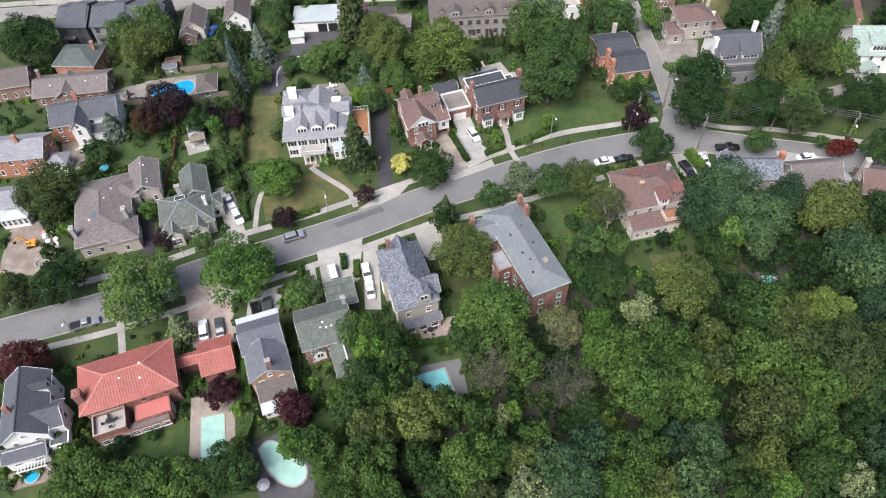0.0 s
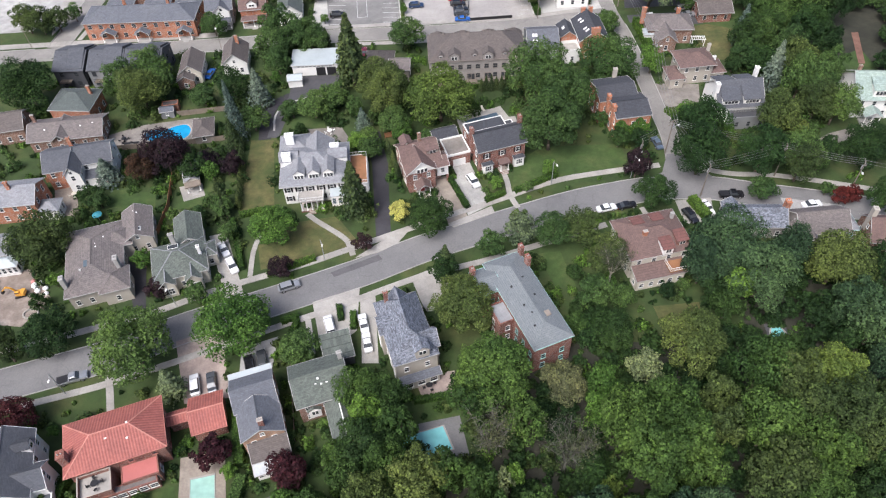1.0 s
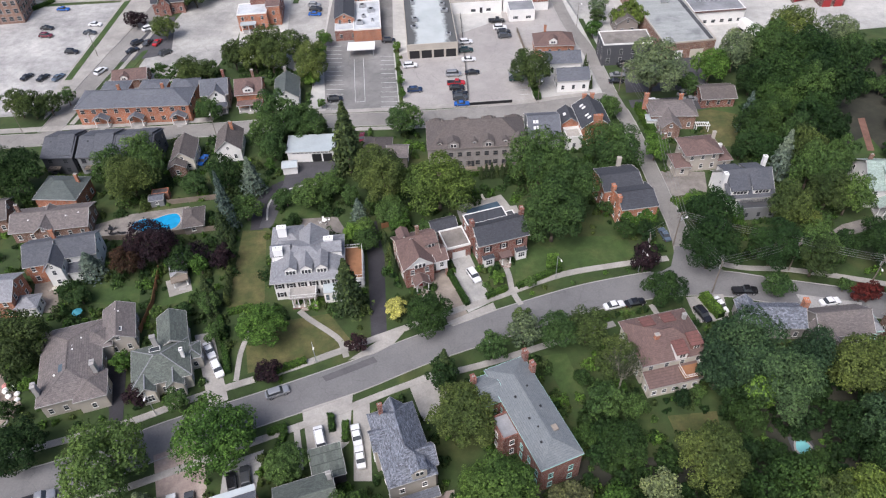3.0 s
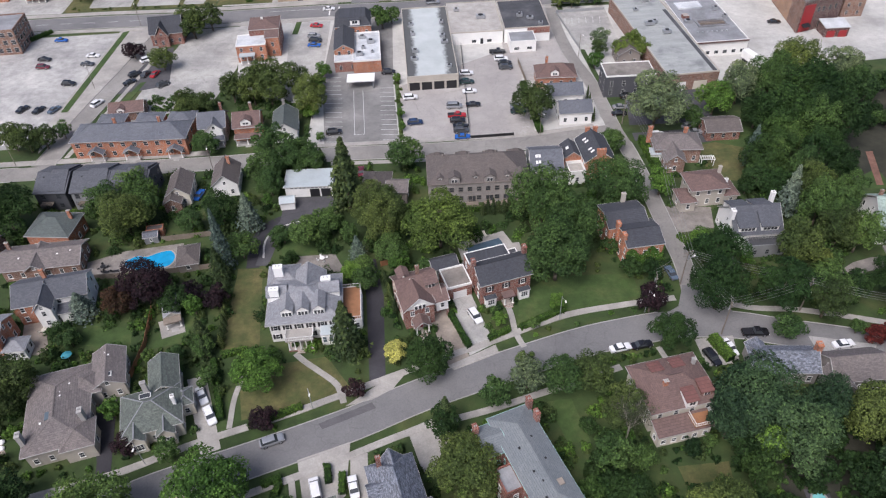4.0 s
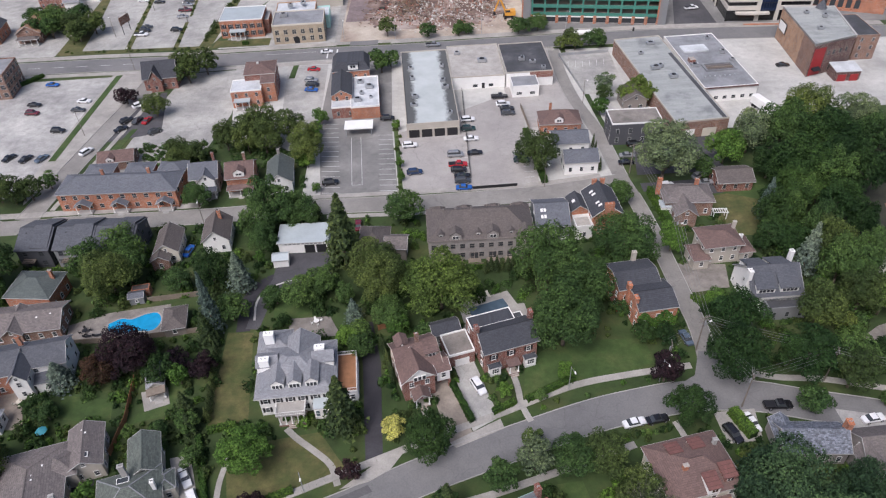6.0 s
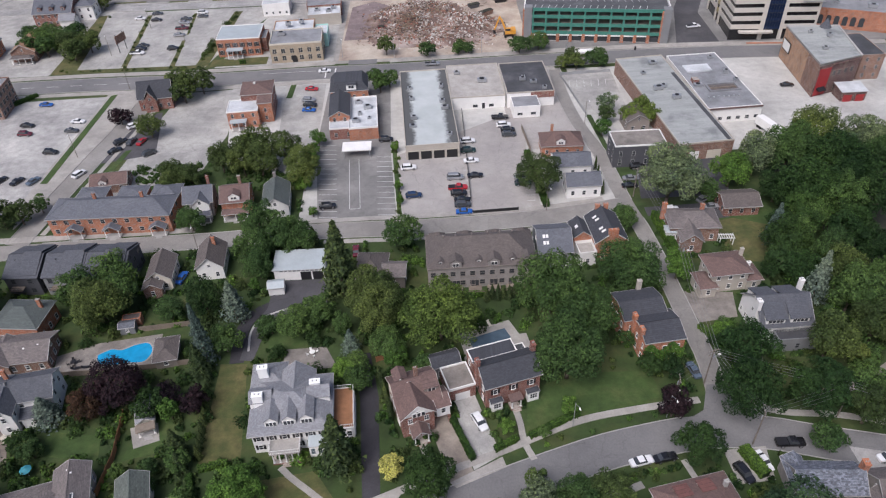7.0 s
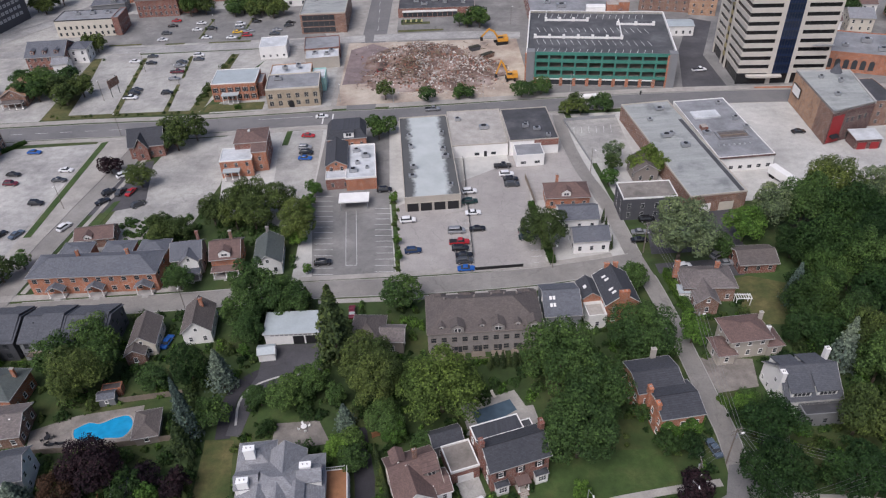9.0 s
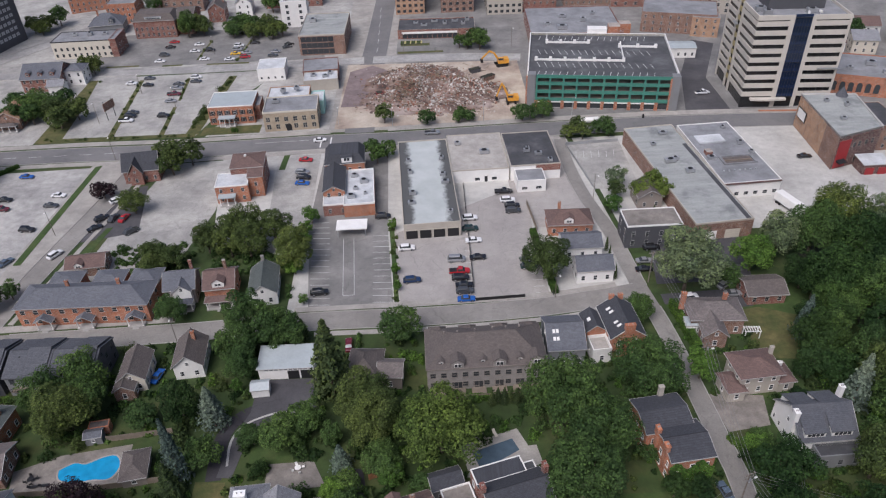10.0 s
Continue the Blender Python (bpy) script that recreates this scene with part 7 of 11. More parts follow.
def office_tower():
    b = house(138.6, 320.4, -4.6, "cream concrete office tower with dark window bands and blue glass", "office tower", "", "office_tower")
    w, d, h = 32.4, 33.0, 34.2
    part("core", Shape().box(-w / 2 + 0.5, w / 2 - 0.5, -d / 2 + 0.5, d / 2 - 0.5, 0, h - 1).mesh("core", DARK_GLASS), b, label="dark glazing behind the concrete bands")
    part("roof", Shape().box(-w / 2 + 0.5, w / 2 - 0.5, -d / 2 + 0.5, d / 2 - 0.5, h - 0.6, h - 0.4).mesh("roof", GREY_MEMBRANE), b)
    part("penthouse", Shape().box(-10, 10, -7, 10, h - 0.4, h + 3.6).mesh("penthouse", DARK_SIDING), b)
    for z in [4.3 + 3.3 * k for k in range(9)] + [h - 1.3]:
        top = z + (1.75 if z < 33 else 1.6)
        for x0, x1 in ((-w / 2, -3.6), (3.4, w / 2)):
            part("concrete_band", Shape().box(x0, x1, -d / 2, -d / 2 + 0.4, z, top).mesh("concrete_band", TOWER_CONCRETE), b)
        for y0, y1 in ((-d / 2 + 0.4, 0.5), (4.5, 16.1)):
            part("concrete_band", Shape().box(-w / 2, -w / 2 + 0.4, y0, y1, z, top).mesh("concrete_band", TOWER_CONCRETE), b)
        part("concrete_band", Shape().box(w / 2 - 0.4, w / 2, -d / 2 + 0.4, d / 2 - 0.4, z, top).mesh("concrete_band", TOWER_CONCRETE), b)
        part("concrete_band", Shape().box(-w / 2, w / 2, d / 2 - 0.4, d / 2, z, top).mesh("concrete_band", TOWER_CONCRETE), b)
    for x0, x1 in ((-5.0, -3.4), (2.6, 4.0), (w / 2 - 0.7, w / 2 + 0.02)):
        part("concrete_pier", Shape().box(x0, x1, -d / 2 - 0.15, -d / 2 + 0.3, 0, h).mesh("concrete_pier", TOWER_CONCRETE), b)
    for y, e in ((-0.3, 0.8), (4.4, 0.7), (15.9, 0.5)):
        part("concrete_pier", Shape().box(-w / 2 - 0.15, -w / 2 + 0.3, y - e, y + e, 0, h).mesh("concrete_pier", TOWER_CONCRETE), b)
    part("glass_strip", Shape().box(-3.4, 2.6, -d / 2 - 0.05, -d / 2 + 0.3, 4.0, h - 0.5).mesh("glass_strip", BLUE_GLASS), b)
    for k in range(10):
        part("mullion", Shape().box(-3.4, 2.6, -d / 2 - 0.12, -d / 2, 4.0 + 3.3 * k, 4.12 + 3.3 * k).mesh("mullion", BLACK), b)
        part("spandrel", Shape().box(-3.35, 2.55, -d / 2 - 0.07, -d / 2, 4.3 + 3.3 * k, 5.3 + 3.3 * k).mesh("spandrel", SPANDREL_BLUE), b)
        part("stair_panel", Shape().box(-w / 2 - 0.05, -w / 2 + 0.3, 0.6, 3.6, 4.0 + 3.3 * k, 5.6 + 3.3 * k).mesh("stair_panel", STRAW_PANEL), b)
    for i in range(1, 6):
        x = -3.4 + 6.0 * i / 6
        part("mullion", Shape().box(x - 0.04, x + 0.04, -d / 2 - 0.14, -d / 2, 4.0, h - 0.5).mesh("mullion", BLACK), b)
    # posts between the panes of the window bands
    for k in range(9):
        z = 6.05 + 3.3 * k
        for x in ([-14.8, -12.4, -10.0, -7.6] if k else [-12.4, -7.6]) + [6.0, 8.4, 10.8, 13.2]:
            part("window_post", Shape().box(x - 0.06, x + 0.06, -d / 2 + 0.3, -d / 2 + 0.48, z, z + 1.55).mesh("window_post", BLACK), b)
    part("entrance_canopy", Shape().solid([(-13 + i * 1.3, -d / 2 - 2.2 + 0.02 * (i - 5) ** 2, 3.2) for i in range(11)] + [(0, -d / 2, 3.2), (-13, -d / 2, 3.2)], [(-13 + i * 1.3, -d / 2 - 2.2 + 0.02 * (i - 5) ** 2, 3.9) for i in range(11)] + [(0, -d / 2, 3.9), (-13, -d / 2, 3.9)]).mesh("entrance_canopy", TOWER_CONCRETE), b)
    part("ground_floor", Shape().box(-w / 2 - 0.05, -5.2, -d / 2 - 0.05, -d / 2 + 0.5, 0, 4.2).mesh("ground_floor", DARK_GLASS), b)
    for x, z, L in ((12.6, 15.2, 8.0),):
        s = Shape().box(-L / 2, L / 2, -1.0, 0, 0, 0.12).box(-L / 2, L / 2, -1.02, -0.96, 1.0, 1.08)
        for i in range(9):
            s.box(-L / 2 + L * i / 8 - 0.04, -L / 2 + L * i / 8 + 0.04, -1.02, -0.95, 0, 1.0)
        part("swing_stage", s.mesh("swing_stage", STEEL), b, pose(x, -d / 2 - 0.4, z), "grey steel work platform hung on the facade")
    s = Shape().box(-1.0, 0, -2.2, 2.2, 0, 0.12).box(-1.02, -0.96, -2.2, 2.2, 1.0, 1.08).box(-1.0, -0.94, -2.2, -2.1, 0, 1.0).box(-1.0, -0.94, 2.1, 2.2, 0, 1.0)
    part("swing_stage", s.mesh("swing_stage", STEEL), b, pose(-w / 2 - 0.4, 2.4, 26), "grey steel work platform hung on the facade")
    for x, y in ((-3, 13), (4, -11), (12.5, 4), (-13, -8), (-12, -13)):
        rooftop_unit(x, y, h - 0.4, 3, 2.2, 1.5, parent=b)
    for x, y, z in ((-9, -6.4, h + 3.6), (-6.6, -6.2, h + 3.6), (-4, -6, h + 3.6), (-1, -6.3, h + 3.6), (2.4, -6.2, h + 3.6), (6, -5.8, h + 3.6), (8.6, -6.2, h + 3.6), (5.5, -14.6, h - 0.4), (1.2, -14.8, h - 0.4)):
        part("satellite_dish", Shape().tube((0, 0, 0), (0, 0, 1.0), 0.08, 0.06, 8).tube((0, 0, 1.1), (0.1, -0.35, 1.25), 0.25, 0.8, 12).mesh("satellite_dish", WHITE), b, pose(x, y, z, 0, 0, 20 * x))
    part("red_border", Shape().box(-10, 16, -d / 2 - 4.4, -d / 2 - 3.4, 0, 0.35).mesh("red_border", ORANGE_BRICK), b)



downtown()
parking_garage()
office_tower()

# ---- vehicles ----
CAR_PAINT = {
    "white": gloss_mat("car_white", (0.72, 0.72, 0.72)), "black": gloss_mat("car_black", (0.012, 0.012, 0.014)), "grey": gloss_mat("car_grey", (0.09, 0.095, 0.1), metal=0.4),
    "silver": gloss_mat("car_silver", (0.4, 0.41, 0.42), metal=0.5), "blue": gloss_mat("car_blue", (0.02, 0.1, 0.36)), "navy": gloss_mat("car_navy", (0.015, 0.035, 0.09)),
    "red": gloss_mat("car_red", (0.38, 0.02, 0.025)), "maroon": gloss_mat("car_maroon", (0.12, 0.015, 0.025)), "green": gloss_mat("car_green", (0.015, 0.04, 0.035)), "slate": gloss_mat("car_slate", (0.13, 0.17, 0.22), metal=0.3), "yellow": gloss_mat("car_yellow", (0.7, 0.42, 0.03)),
}
# length, width, sill, bonnet height, roof height, then where bonnet, windscreen, roof and rear glass begin and end along the length
CAR_SHAPE = {
    "sedan": (4.7, 1.8, 0.28, 0.88, 1.45, 0.28, 0.42, 0.66, 0.84, 0.95),
    "suv": (4.75, 1.88, 0.34, 1.02, 1.72, 0.25, 0.38, 0.84, 0.95, 1.0),
    "van": (5.0, 1.95, 0.3, 1.1, 1.9, 0.16, 0.32, 0.9, 0.98, 1.0),
    "pickup": (5.7, 1.95, 0.42, 1.08, 1.82, 0.24, 0.36, 0.54, 0.6, 1.0),
}


def car_body(kind, mat):
    L, W, sill, hood, top, a, b, c, d, e = CAR_SHAPE[kind]
    s = Shape()
    st = [(0.0, 0.82, 0.72), (0.04, 0.94, 0.86), (0.12, 1.0, 0.94), (a, 1.0, 1.0), (0.5, 1.0, 1.04), (d, 1.0, 1.06), (0.96, 0.95, 1.02), (1.0, 0.86, 0.9)]
    rings = []
    for t, wf, hf in st:
        x, hw, z = L * (0.5 - t), W / 2 * wf, hood * hf
        rings.append([(x, -hw * 0.94, sill), (x, -hw, sill + 0.2), (x, -hw, z - 0.22), (x, -hw * 0.9, z), (x, hw * 0.9, z), (x, hw, z - 0.22), (x, hw, sill + 0.2), (x, hw * 0.94, sill)])
    for p, q in zip(rings, rings[1:]):
        for i in range(8):
            j = (i + 1) % 8
            s.face([p[i], p[j], q[j], q[i]])
    s.face(rings[0])
    s.face(list(reversed(rings[-1])))
    if kind == "pickup":
        x0, x1, hw = L * (0.5 - 0.62), L * (0.5 - 0.985), W / 2 - 0.12
        s.box(x1, x0, -hw, hw, hood * 1.0, hood * 1.085, 1)
    return s.mesh("body", mat, BLACK)


def car_cabin(kind, mat):
    """Roof and pillars over the glass."""
    L, W, sill, hood, top, a, b, c, d, e = CAR_SHAPE[kind]
    z0, hw, rw = hood, W / 2 * 0.9, W / 2 * 0.76
    X = [L * (0.5 - t) for t in (a, b, c, d)]
    g = Shape().solid([(X[0], -hw, z0 - 0.05), (X[0], hw, z0 - 0.05), (X[3], hw, z0 - 0.05), (X[3], -hw, z0 - 0.05)], [(X[1], -rw, top - 0.06), (X[1], rw, top - 0.06), (X[2], rw, top - 0.06), (X[2], -rw, top - 0.06)])
    r = Shape().solid([(X[1] + 0.08, -rw - 0.02, top - 0.07), (X[1] + 0.08, rw + 0.02, top - 0.07), (X[2] - 0.08, rw + 0.02, top - 0.07), (X[2] - 0.08, -rw - 0.02, top - 0.07)], [(X[1] - 0.1, -rw * 0.9, top), (X[1] - 0.1, rw * 0.9, top), (X[2] + 0.1, rw * 0.9, top), (X[2] + 0.1, -rw * 0.9, top)])
    return g.mesh("glass", GLASS), r.mesh("roof", mat)


def car_kind(kind, colour, lights=True):
    L, W, sill, hood, top, a, b, c, d, e = CAR_SHAPE[kind]
    mat = CAR_PAINT[colour]
    ob = empty({"sedan": "car", "suv": "suv", "van": "van", "pickup": "pickup_truck"}[kind], Matrix(), colour + " parked " + {"sedan": "sedan with dark windows on asphalt", "suv": "sport utility car with dark windows", "van": "van with dark windows", "pickup": "pickup truck with an open cargo bed"}[kind], "car" if kind != "pickup" else "truck", "parked cars")
    part("body", car_body(kind, mat), ob)
    g, r = car_cabin(kind, mat)
    part("window", g, ob)
    part("roof", r, ob)
    R = 0.34 if kind in ("sedan", "van") else 0.39
    tyre = cached(("tyre", R), lambda: Shape().tube((0, -0.11, 0), (0, 0.11, 0), R, R, 14).tube((0, -0.125, 0), (0, 0.125, 0), R * 0.62, R * 0.62, 10, 1).mesh("wheel", TYRE, RIM))
    for x in (L * 0.31, -L * 0.3):
        for y in (-1, 1):
            part("wheel", tyre, ob, pose(x, y * (W / 2 - 0.1), R))
    for y in (-1, 1) if lights else ():
        part("headlight", cached(("hl", kind), lambda: Shape().box(-0.08, 0.05, -0.22, 0.22, -0.08, 0.08).mesh("headlight", LAMP_WHITE)), ob, pose(L / 2 - 0.09, y * W * 0.33, hood * 0.66))
        part("tail_light", cached(("tl", kind), lambda: Shape().box(-0.05, 0.06, -0.14, 0.14, -0.1, 0.1).mesh("tail_light", LAMP_RED)), ob, pose(-L / 2 + 0.06, y * W * 0.36, hood * 0.72))
    return ob


CARS = {
    ("van", "white"): [(-23.1, 89.2, 105), (-77.1, 185.4, 80)],
    ("sedan", "white"): [(-16.2, 89.4, 102), (-15.3, 84.7, 100), (-48.2, 111.4, -62), (38.8, 118.2, 12), (61.6, 116.8, -75), (85.4, 116.2, 8), (-118.8, 263.5, -5), (-123.5, 355.7, -3), (-118.2, 380.5, 0), (-104.8, 400.7, 0), (-104.8, 391.7, 0), (-97.8, 380.7, 0), (-86.1, 379.2, 0), (-36.4, 293.8, 3), (14.2, 226.3, 3)],
    ("suv", "black"): [(-38.2, 80.8, 108), (57.1, 114.5, -70), (-120.7, 243.7, -5), (-99.4, 248, 40), (-113.8, 322.2, -3), (-100.5, 321.2, 0), (-97.8, 392.2, 0), (-39.3, 267.3, -8), (-12.2, 241.2, 0), (9.4, 209.2, 0), (27.4, 243.6, 0), (-28.1, 206.1, 5), (63.4, 218.4, 0)],
    ("suv", "grey"): [(-35.9, 81.8, 105), (-87.9, 240.1, 45), (-118.3, 388.3, 0), (10.2, 203.6, 0), (27.4, 240.7, 0)],
    ("suv", "white"): [(-48.2, 77, 105), (-45.6, 106.5, -62), (8.8, 129.3, -66), (-106.6, 229.7, 62), (-98.1, 258.4, 40), (-95.5, 258.8, 40), (-96.6, 359.3, 0), (-85, 396.6, 0), (-5, 224.1, 3), (13.9, 237.9, 3), (26.4, 246.9, 0), (67, 196.4, 8)],
    ("sedan", "grey"): [(-45.1, 77.4, 105), (-118.8, 257.3, -5), (-95.9, 248, 75), (-117.1, 360.5, 0), (-95.6, 354.8, 0), (-102.5, 352.6, 0), (-113.8, 325.8, -3), (-66.6, 381.7, 0), (-61.4, 391.9, 20)],
    ("pickup", "silver"): [(-72.5, 79.8, 17), (4.4, 295.3, 2)],
    ("sedan", "black"): [(43.5, 118.7, 10), (-124.6, 227.3, 62), (-130.2, 228.3, 62), (-135.7, 262.3, -5), (-99.7, 242.7, 40), (-115.6, 353, 0), (-118.1, 398.6, 0), (-77.9, 399.5, 0), (-60.9, 395.7, 20), (10.2, 206.2, 0), (14.8, 218.1, 3), (127.9, 265, 0), (58.8, 208.9, 0)],
    ("pickup", "black"): [(68.3, 120.5, -2), (25.7, 252, 0)],
    ("sedan", "blue"): [(-134.9, 277.1, -5), (-39.3, 263.6, -8), (10.4, 200.4, 0), (-62.8, 178.5, 78)],
    ("sedan", "slate"): [(-119.6, 227.1, 62), (55.5, 139.7, 100)],
    ("suv", "silver"): [(-32.4, 99.9, 20), (-84.8, 391.3, 0), (-40.1, 270.8, -8), (77.6, 200.6, 30)],
    ("suv", "maroon"): [(-134.1, 256.4, -5)],
    ("sedan", "red"): [(-92.5, 247.7, 75), (-118, 405.6, 0), (-39.9, 279.4, -8)],
    ("sedan", "silver"): [(-102.2, 348.4, 0), (-101.3, 335.1, 0), (-79.5, 386.9, 0), (-66, 386.6, 0), (28.5, 215.9, 0), (59.9, 212.6, 0), (78.5, 197.1, 0)],
    ("pickup", "maroon"): [(-101.7, 341.9, 0)],
    ("pickup", "white"): [(-114.1, 318.2, -3), (111.7, 318.6, 5)],
    ("sedan", "yellow"): [(-84.6, 386.1, 0)],
    ("suv", "red"): [(-79.2, 381.1, 0)],
    ("van", "silver"): [(8.8, 217.6, 0)],
    ("pickup", "red"): [(9.3, 212.1, 0)],
    ("suv", "navy"): [(-3.6, 209.3, 3)],
    ("suv", "green"): [(13.7, 232.2, 3), (28.3, 212.8, 0)],
    ("sedan", "maroon"): [(-19, 185.6, 93)],
}
for (kind, colour), spots in CARS.items():
    # lights only where a car stands near enough to show them
    first = {}
    for x, y, yaw in spots:
        at = pose(x, y, 0.06, 0, 0, yaw)
        KEEP_OUT.append((at.inverted(), 3.0, 1.6))
        near = y < 225
        if near not in first:
            first[near] = car_kind(kind, colour, near)
            first[near].matrix_basis = at
        else:
            copy_thing(first[near], at)

# ---- trees ----
rng = np.random.default_rng(7)


def leaf_cards(centres, normals, size):
    """One small ragged face per leaf clump."""
    n = len(centres)
    up = rng.normal(size=(n, 3))
    t = np.cross(normals, up)
    t /= np.linalg.norm(t, axis=1)[:, None] + 1e-9
    b = np.cross(normals, t)
    s = size * (0.6 + 0.8 * rng.random((n, 1)))
    v = np.empty((n, 3, 3))
    v[:, 0] = centres - t * s
    v[:, 1] = centres + t * s * 0.75 - b * s * 0.85
    v[:, 2] = centres + t * s * 0.6 + b * s * 0.9
    return v.reshape(-1, 3)


def cards_mesh(name, verts, mat):
    n = len(verts) // 3
    me = bpy.data.meshes.new(name)
    me.vertices.add(3 * n)
    me.vertices.foreach_set("co", verts.astype(np.float32).ravel())
    me.loops.add(3 * n)
    me.loops.foreach_set("vertex_index", np.arange(3 * n, dtype=np.int32))
    me.polygons.add(n)
    me.polygons.foreach_set("loop_start", np.arange(0, 3 * n, 3, dtype=np.int32))
    me.update(calc_edges=True)
    me.materials.append(mat)
    return me


def unit_dirs(n):
    d = rng.normal(size=(n, 3))
    return d / np.linalg.norm(d, axis=1)[:, None]


def crown_points(R, H, count, limbs, fine):
    """Leaf places over the leafy boughs of a lobed dome, each turned outwards, with dark gaps between the boughs."""
    n = int(7 + 3.4 * R)
    i = np.arange(n) + 0.5
    a = i * 2.39996 + rng.normal(scale=0.35, size=n)
    z = np.clip(1 - 1.5 * i / n + rng.normal(scale=0.08, size=n), -0.6, 0.98)
    q = np.sqrt(1 - z * z)
    d = np.stack([q * np.cos(a), q * np.sin(a), z], 1)
    size = R * np.clip(rng.normal(0.3, 0.055, n), 0.2, 0.42) * fine
    env = np.clip(rng.normal(0.72, 0.085, n), 0.5, 0.92) * (1 - 0.15 * np.maximum(-z, 0))
    tall = H * 0.5 / R
    centre = d * env[:, None] * np.array([R, R, R * tall])
    m = count * 3
    which = rng.choice(n, size=m, p=size ** 2 / np.sum(size ** 2))
    e = unit_dirs(m)
    out = d * 0.75 + np.array([0, 0, 0.5])
    out /= np.linalg.norm(out, axis=1)[:, None]
    ok = np.sum(e * out[which], axis=1) > rng.uniform(-0.3, 0.25, m)
    which, e = which[ok], e[ok]
    # sprays and hollows on each bough
    w1, w2 = rng.normal(scale=3.4, size=(n, 3)), rng.normal(scale=6.5, size=(n, 3))
    wave = np.sin(np.sum(e * w1[which], axis=1) + which) + 0.8 * np.sin(np.sum(e * w2[which], axis=1) + 2 * which)
    far = size[which] * (0.98 + 0.17 * wave - 0.3 * rng.random(len(e)) ** 1.6)
    p = centre[which] + e * far[:, None] * np.array([1, 1, 0.5 + 0.45 * tall])
    sunk = np.zeros(len(p), dtype=bool)
    for k in range(n):
        near = np.linalg.norm((p - centre[k]) / np.array([1, 1, 0.5 + 0.45 * tall]), axis=1) < 0.72 * size[k]
        sunk |= near & (which != k)
    keep = np.flatnonzero(~sunk)[:count]
    p, e = p[keep], e[keep]
    v = e * 0.8 + rng.normal(scale=0.4, size=e.shape) + np.array([0, 0, 0.35])
    v /= np.linalg.norm(v, axis=1)[:, None]
    # a looser skin of leaves below the boughs
    m = count // 4
    g = unit_dirs(m)
    g[:, 2] = np.abs(g[:, 2]) - 0.4 * rng.random(m)
    p = np.concatenate([p, g * rng.uniform(0.56, 0.74, (m, 1)) * np.array([R, R, H * 0.5])])
    g = g + rng.normal(scale=0.4, size=g.shape) + np.array([0, 0, 0.3])
    v = np.concatenate([v, g / np.linalg.norm(g, axis=1)[:, None]])
    cs = unit_dirs(limbs) * np.array([R, R, H * 0.5]) * 0.55
    return p, v, cs


def trunk_shape(R, base, boughs, thick, limbs=6):
    s = Shape()
    top = (0.15, -0.1, base + R * 0.35)
    s.tube((0, 0, -0.2), (0.05, 0, base * 0.55), thick, thick * 0.75, 8)
    s.tube((0.05, 0, base * 0.55), top, thick * 0.75, thick * 0.45, 8)
    order = sorted(range(len(boughs)), key=lambda i: -np.linalg.norm(boughs[i][:2]))[:limbs]
    for i in order:
        c = boughs[i]
        s.tube((0.08, 0, base * rng.uniform(0.7, 1.0)), (c[0] * 0.9, c[1] * 0.9, c[2]), thick * 0.42, thick * 0.1, 6)
    return s


def broadleaf(kind, R, variant, far=False):
    """Trunk and crown meshes for a tree whose crown is about R in radius; H is its crown's height."""
    def make():
        H = R * (2.2, 2.6, 2.0, 2.35)[variant % 4]
        size = {2: 0.15, 3: 0.17, 5: 0.195, 7: 0.215}[R] * (1.6 if far else 1.0)
        count = int({2: 950, 3: 2000, 5: 4700, 7: 8200}[R] * (0.42 if far else 1.0))
        p, d, cs = crown_points(R, H, count, 8, (1.0, 0.9, 1.08, 0.94)[variant % 4])
        off = np.array([0, 0, H * 0.56])
        v = leaf_cards(p + off, d, size)
        # looser, larger clumps deeper inside close the view into the crown
        q = unit_dirs(60 + 20 * R) * np.array([0.52, 0.52, 0.26 * H / R]) * R + np.array([0, 0, H * 0.02])
        w = leaf_cards(q + off, unit_dirs(len(q)), 0.09 * R + 0.12)
        crown = cards_mesh("crown", np.concatenate([v, w]), LEAF[kind])
        trunk = trunk_shape(R, R * 0.55, cs + off, 0.055 * R + 0.06).mesh("trunk", TRUNK, smooth=True)
        return trunk, crown, H * 1.05
    return cached(("tree", kind, R, variant, far), make)


TREE_WORDS = {"E": "mid-green", "N": "maroon-leaved", "R": "dark red-leaved", "T": "thin tawny-grey", "V": "golden-green", "D": "green", "K": "dark green", "B": "deep green", "O": "olive green", "L": "bright green", "Y": "yellow-green", "W": "silvery green", "G": "blue-green", "P": "purple-leaved", "M": "bronze-leaved", "S": "blue", "C": "dark green"}


WOOD_PARTS = []


def tree_form(kind, h, r, far=False):
    R = min((2, 3, 5, 7), key=lambda q: abs(math.log(q / r)))
    trunk, crown, full = broadleaf(kind, R, int(rng.integers(0, 4)), far)
    k = r / R
    up = min(1.7, max(0.75, h / (full * k)))
    return trunk, crown, k, up, max(0.0, h - full * k * up) / (k * up)


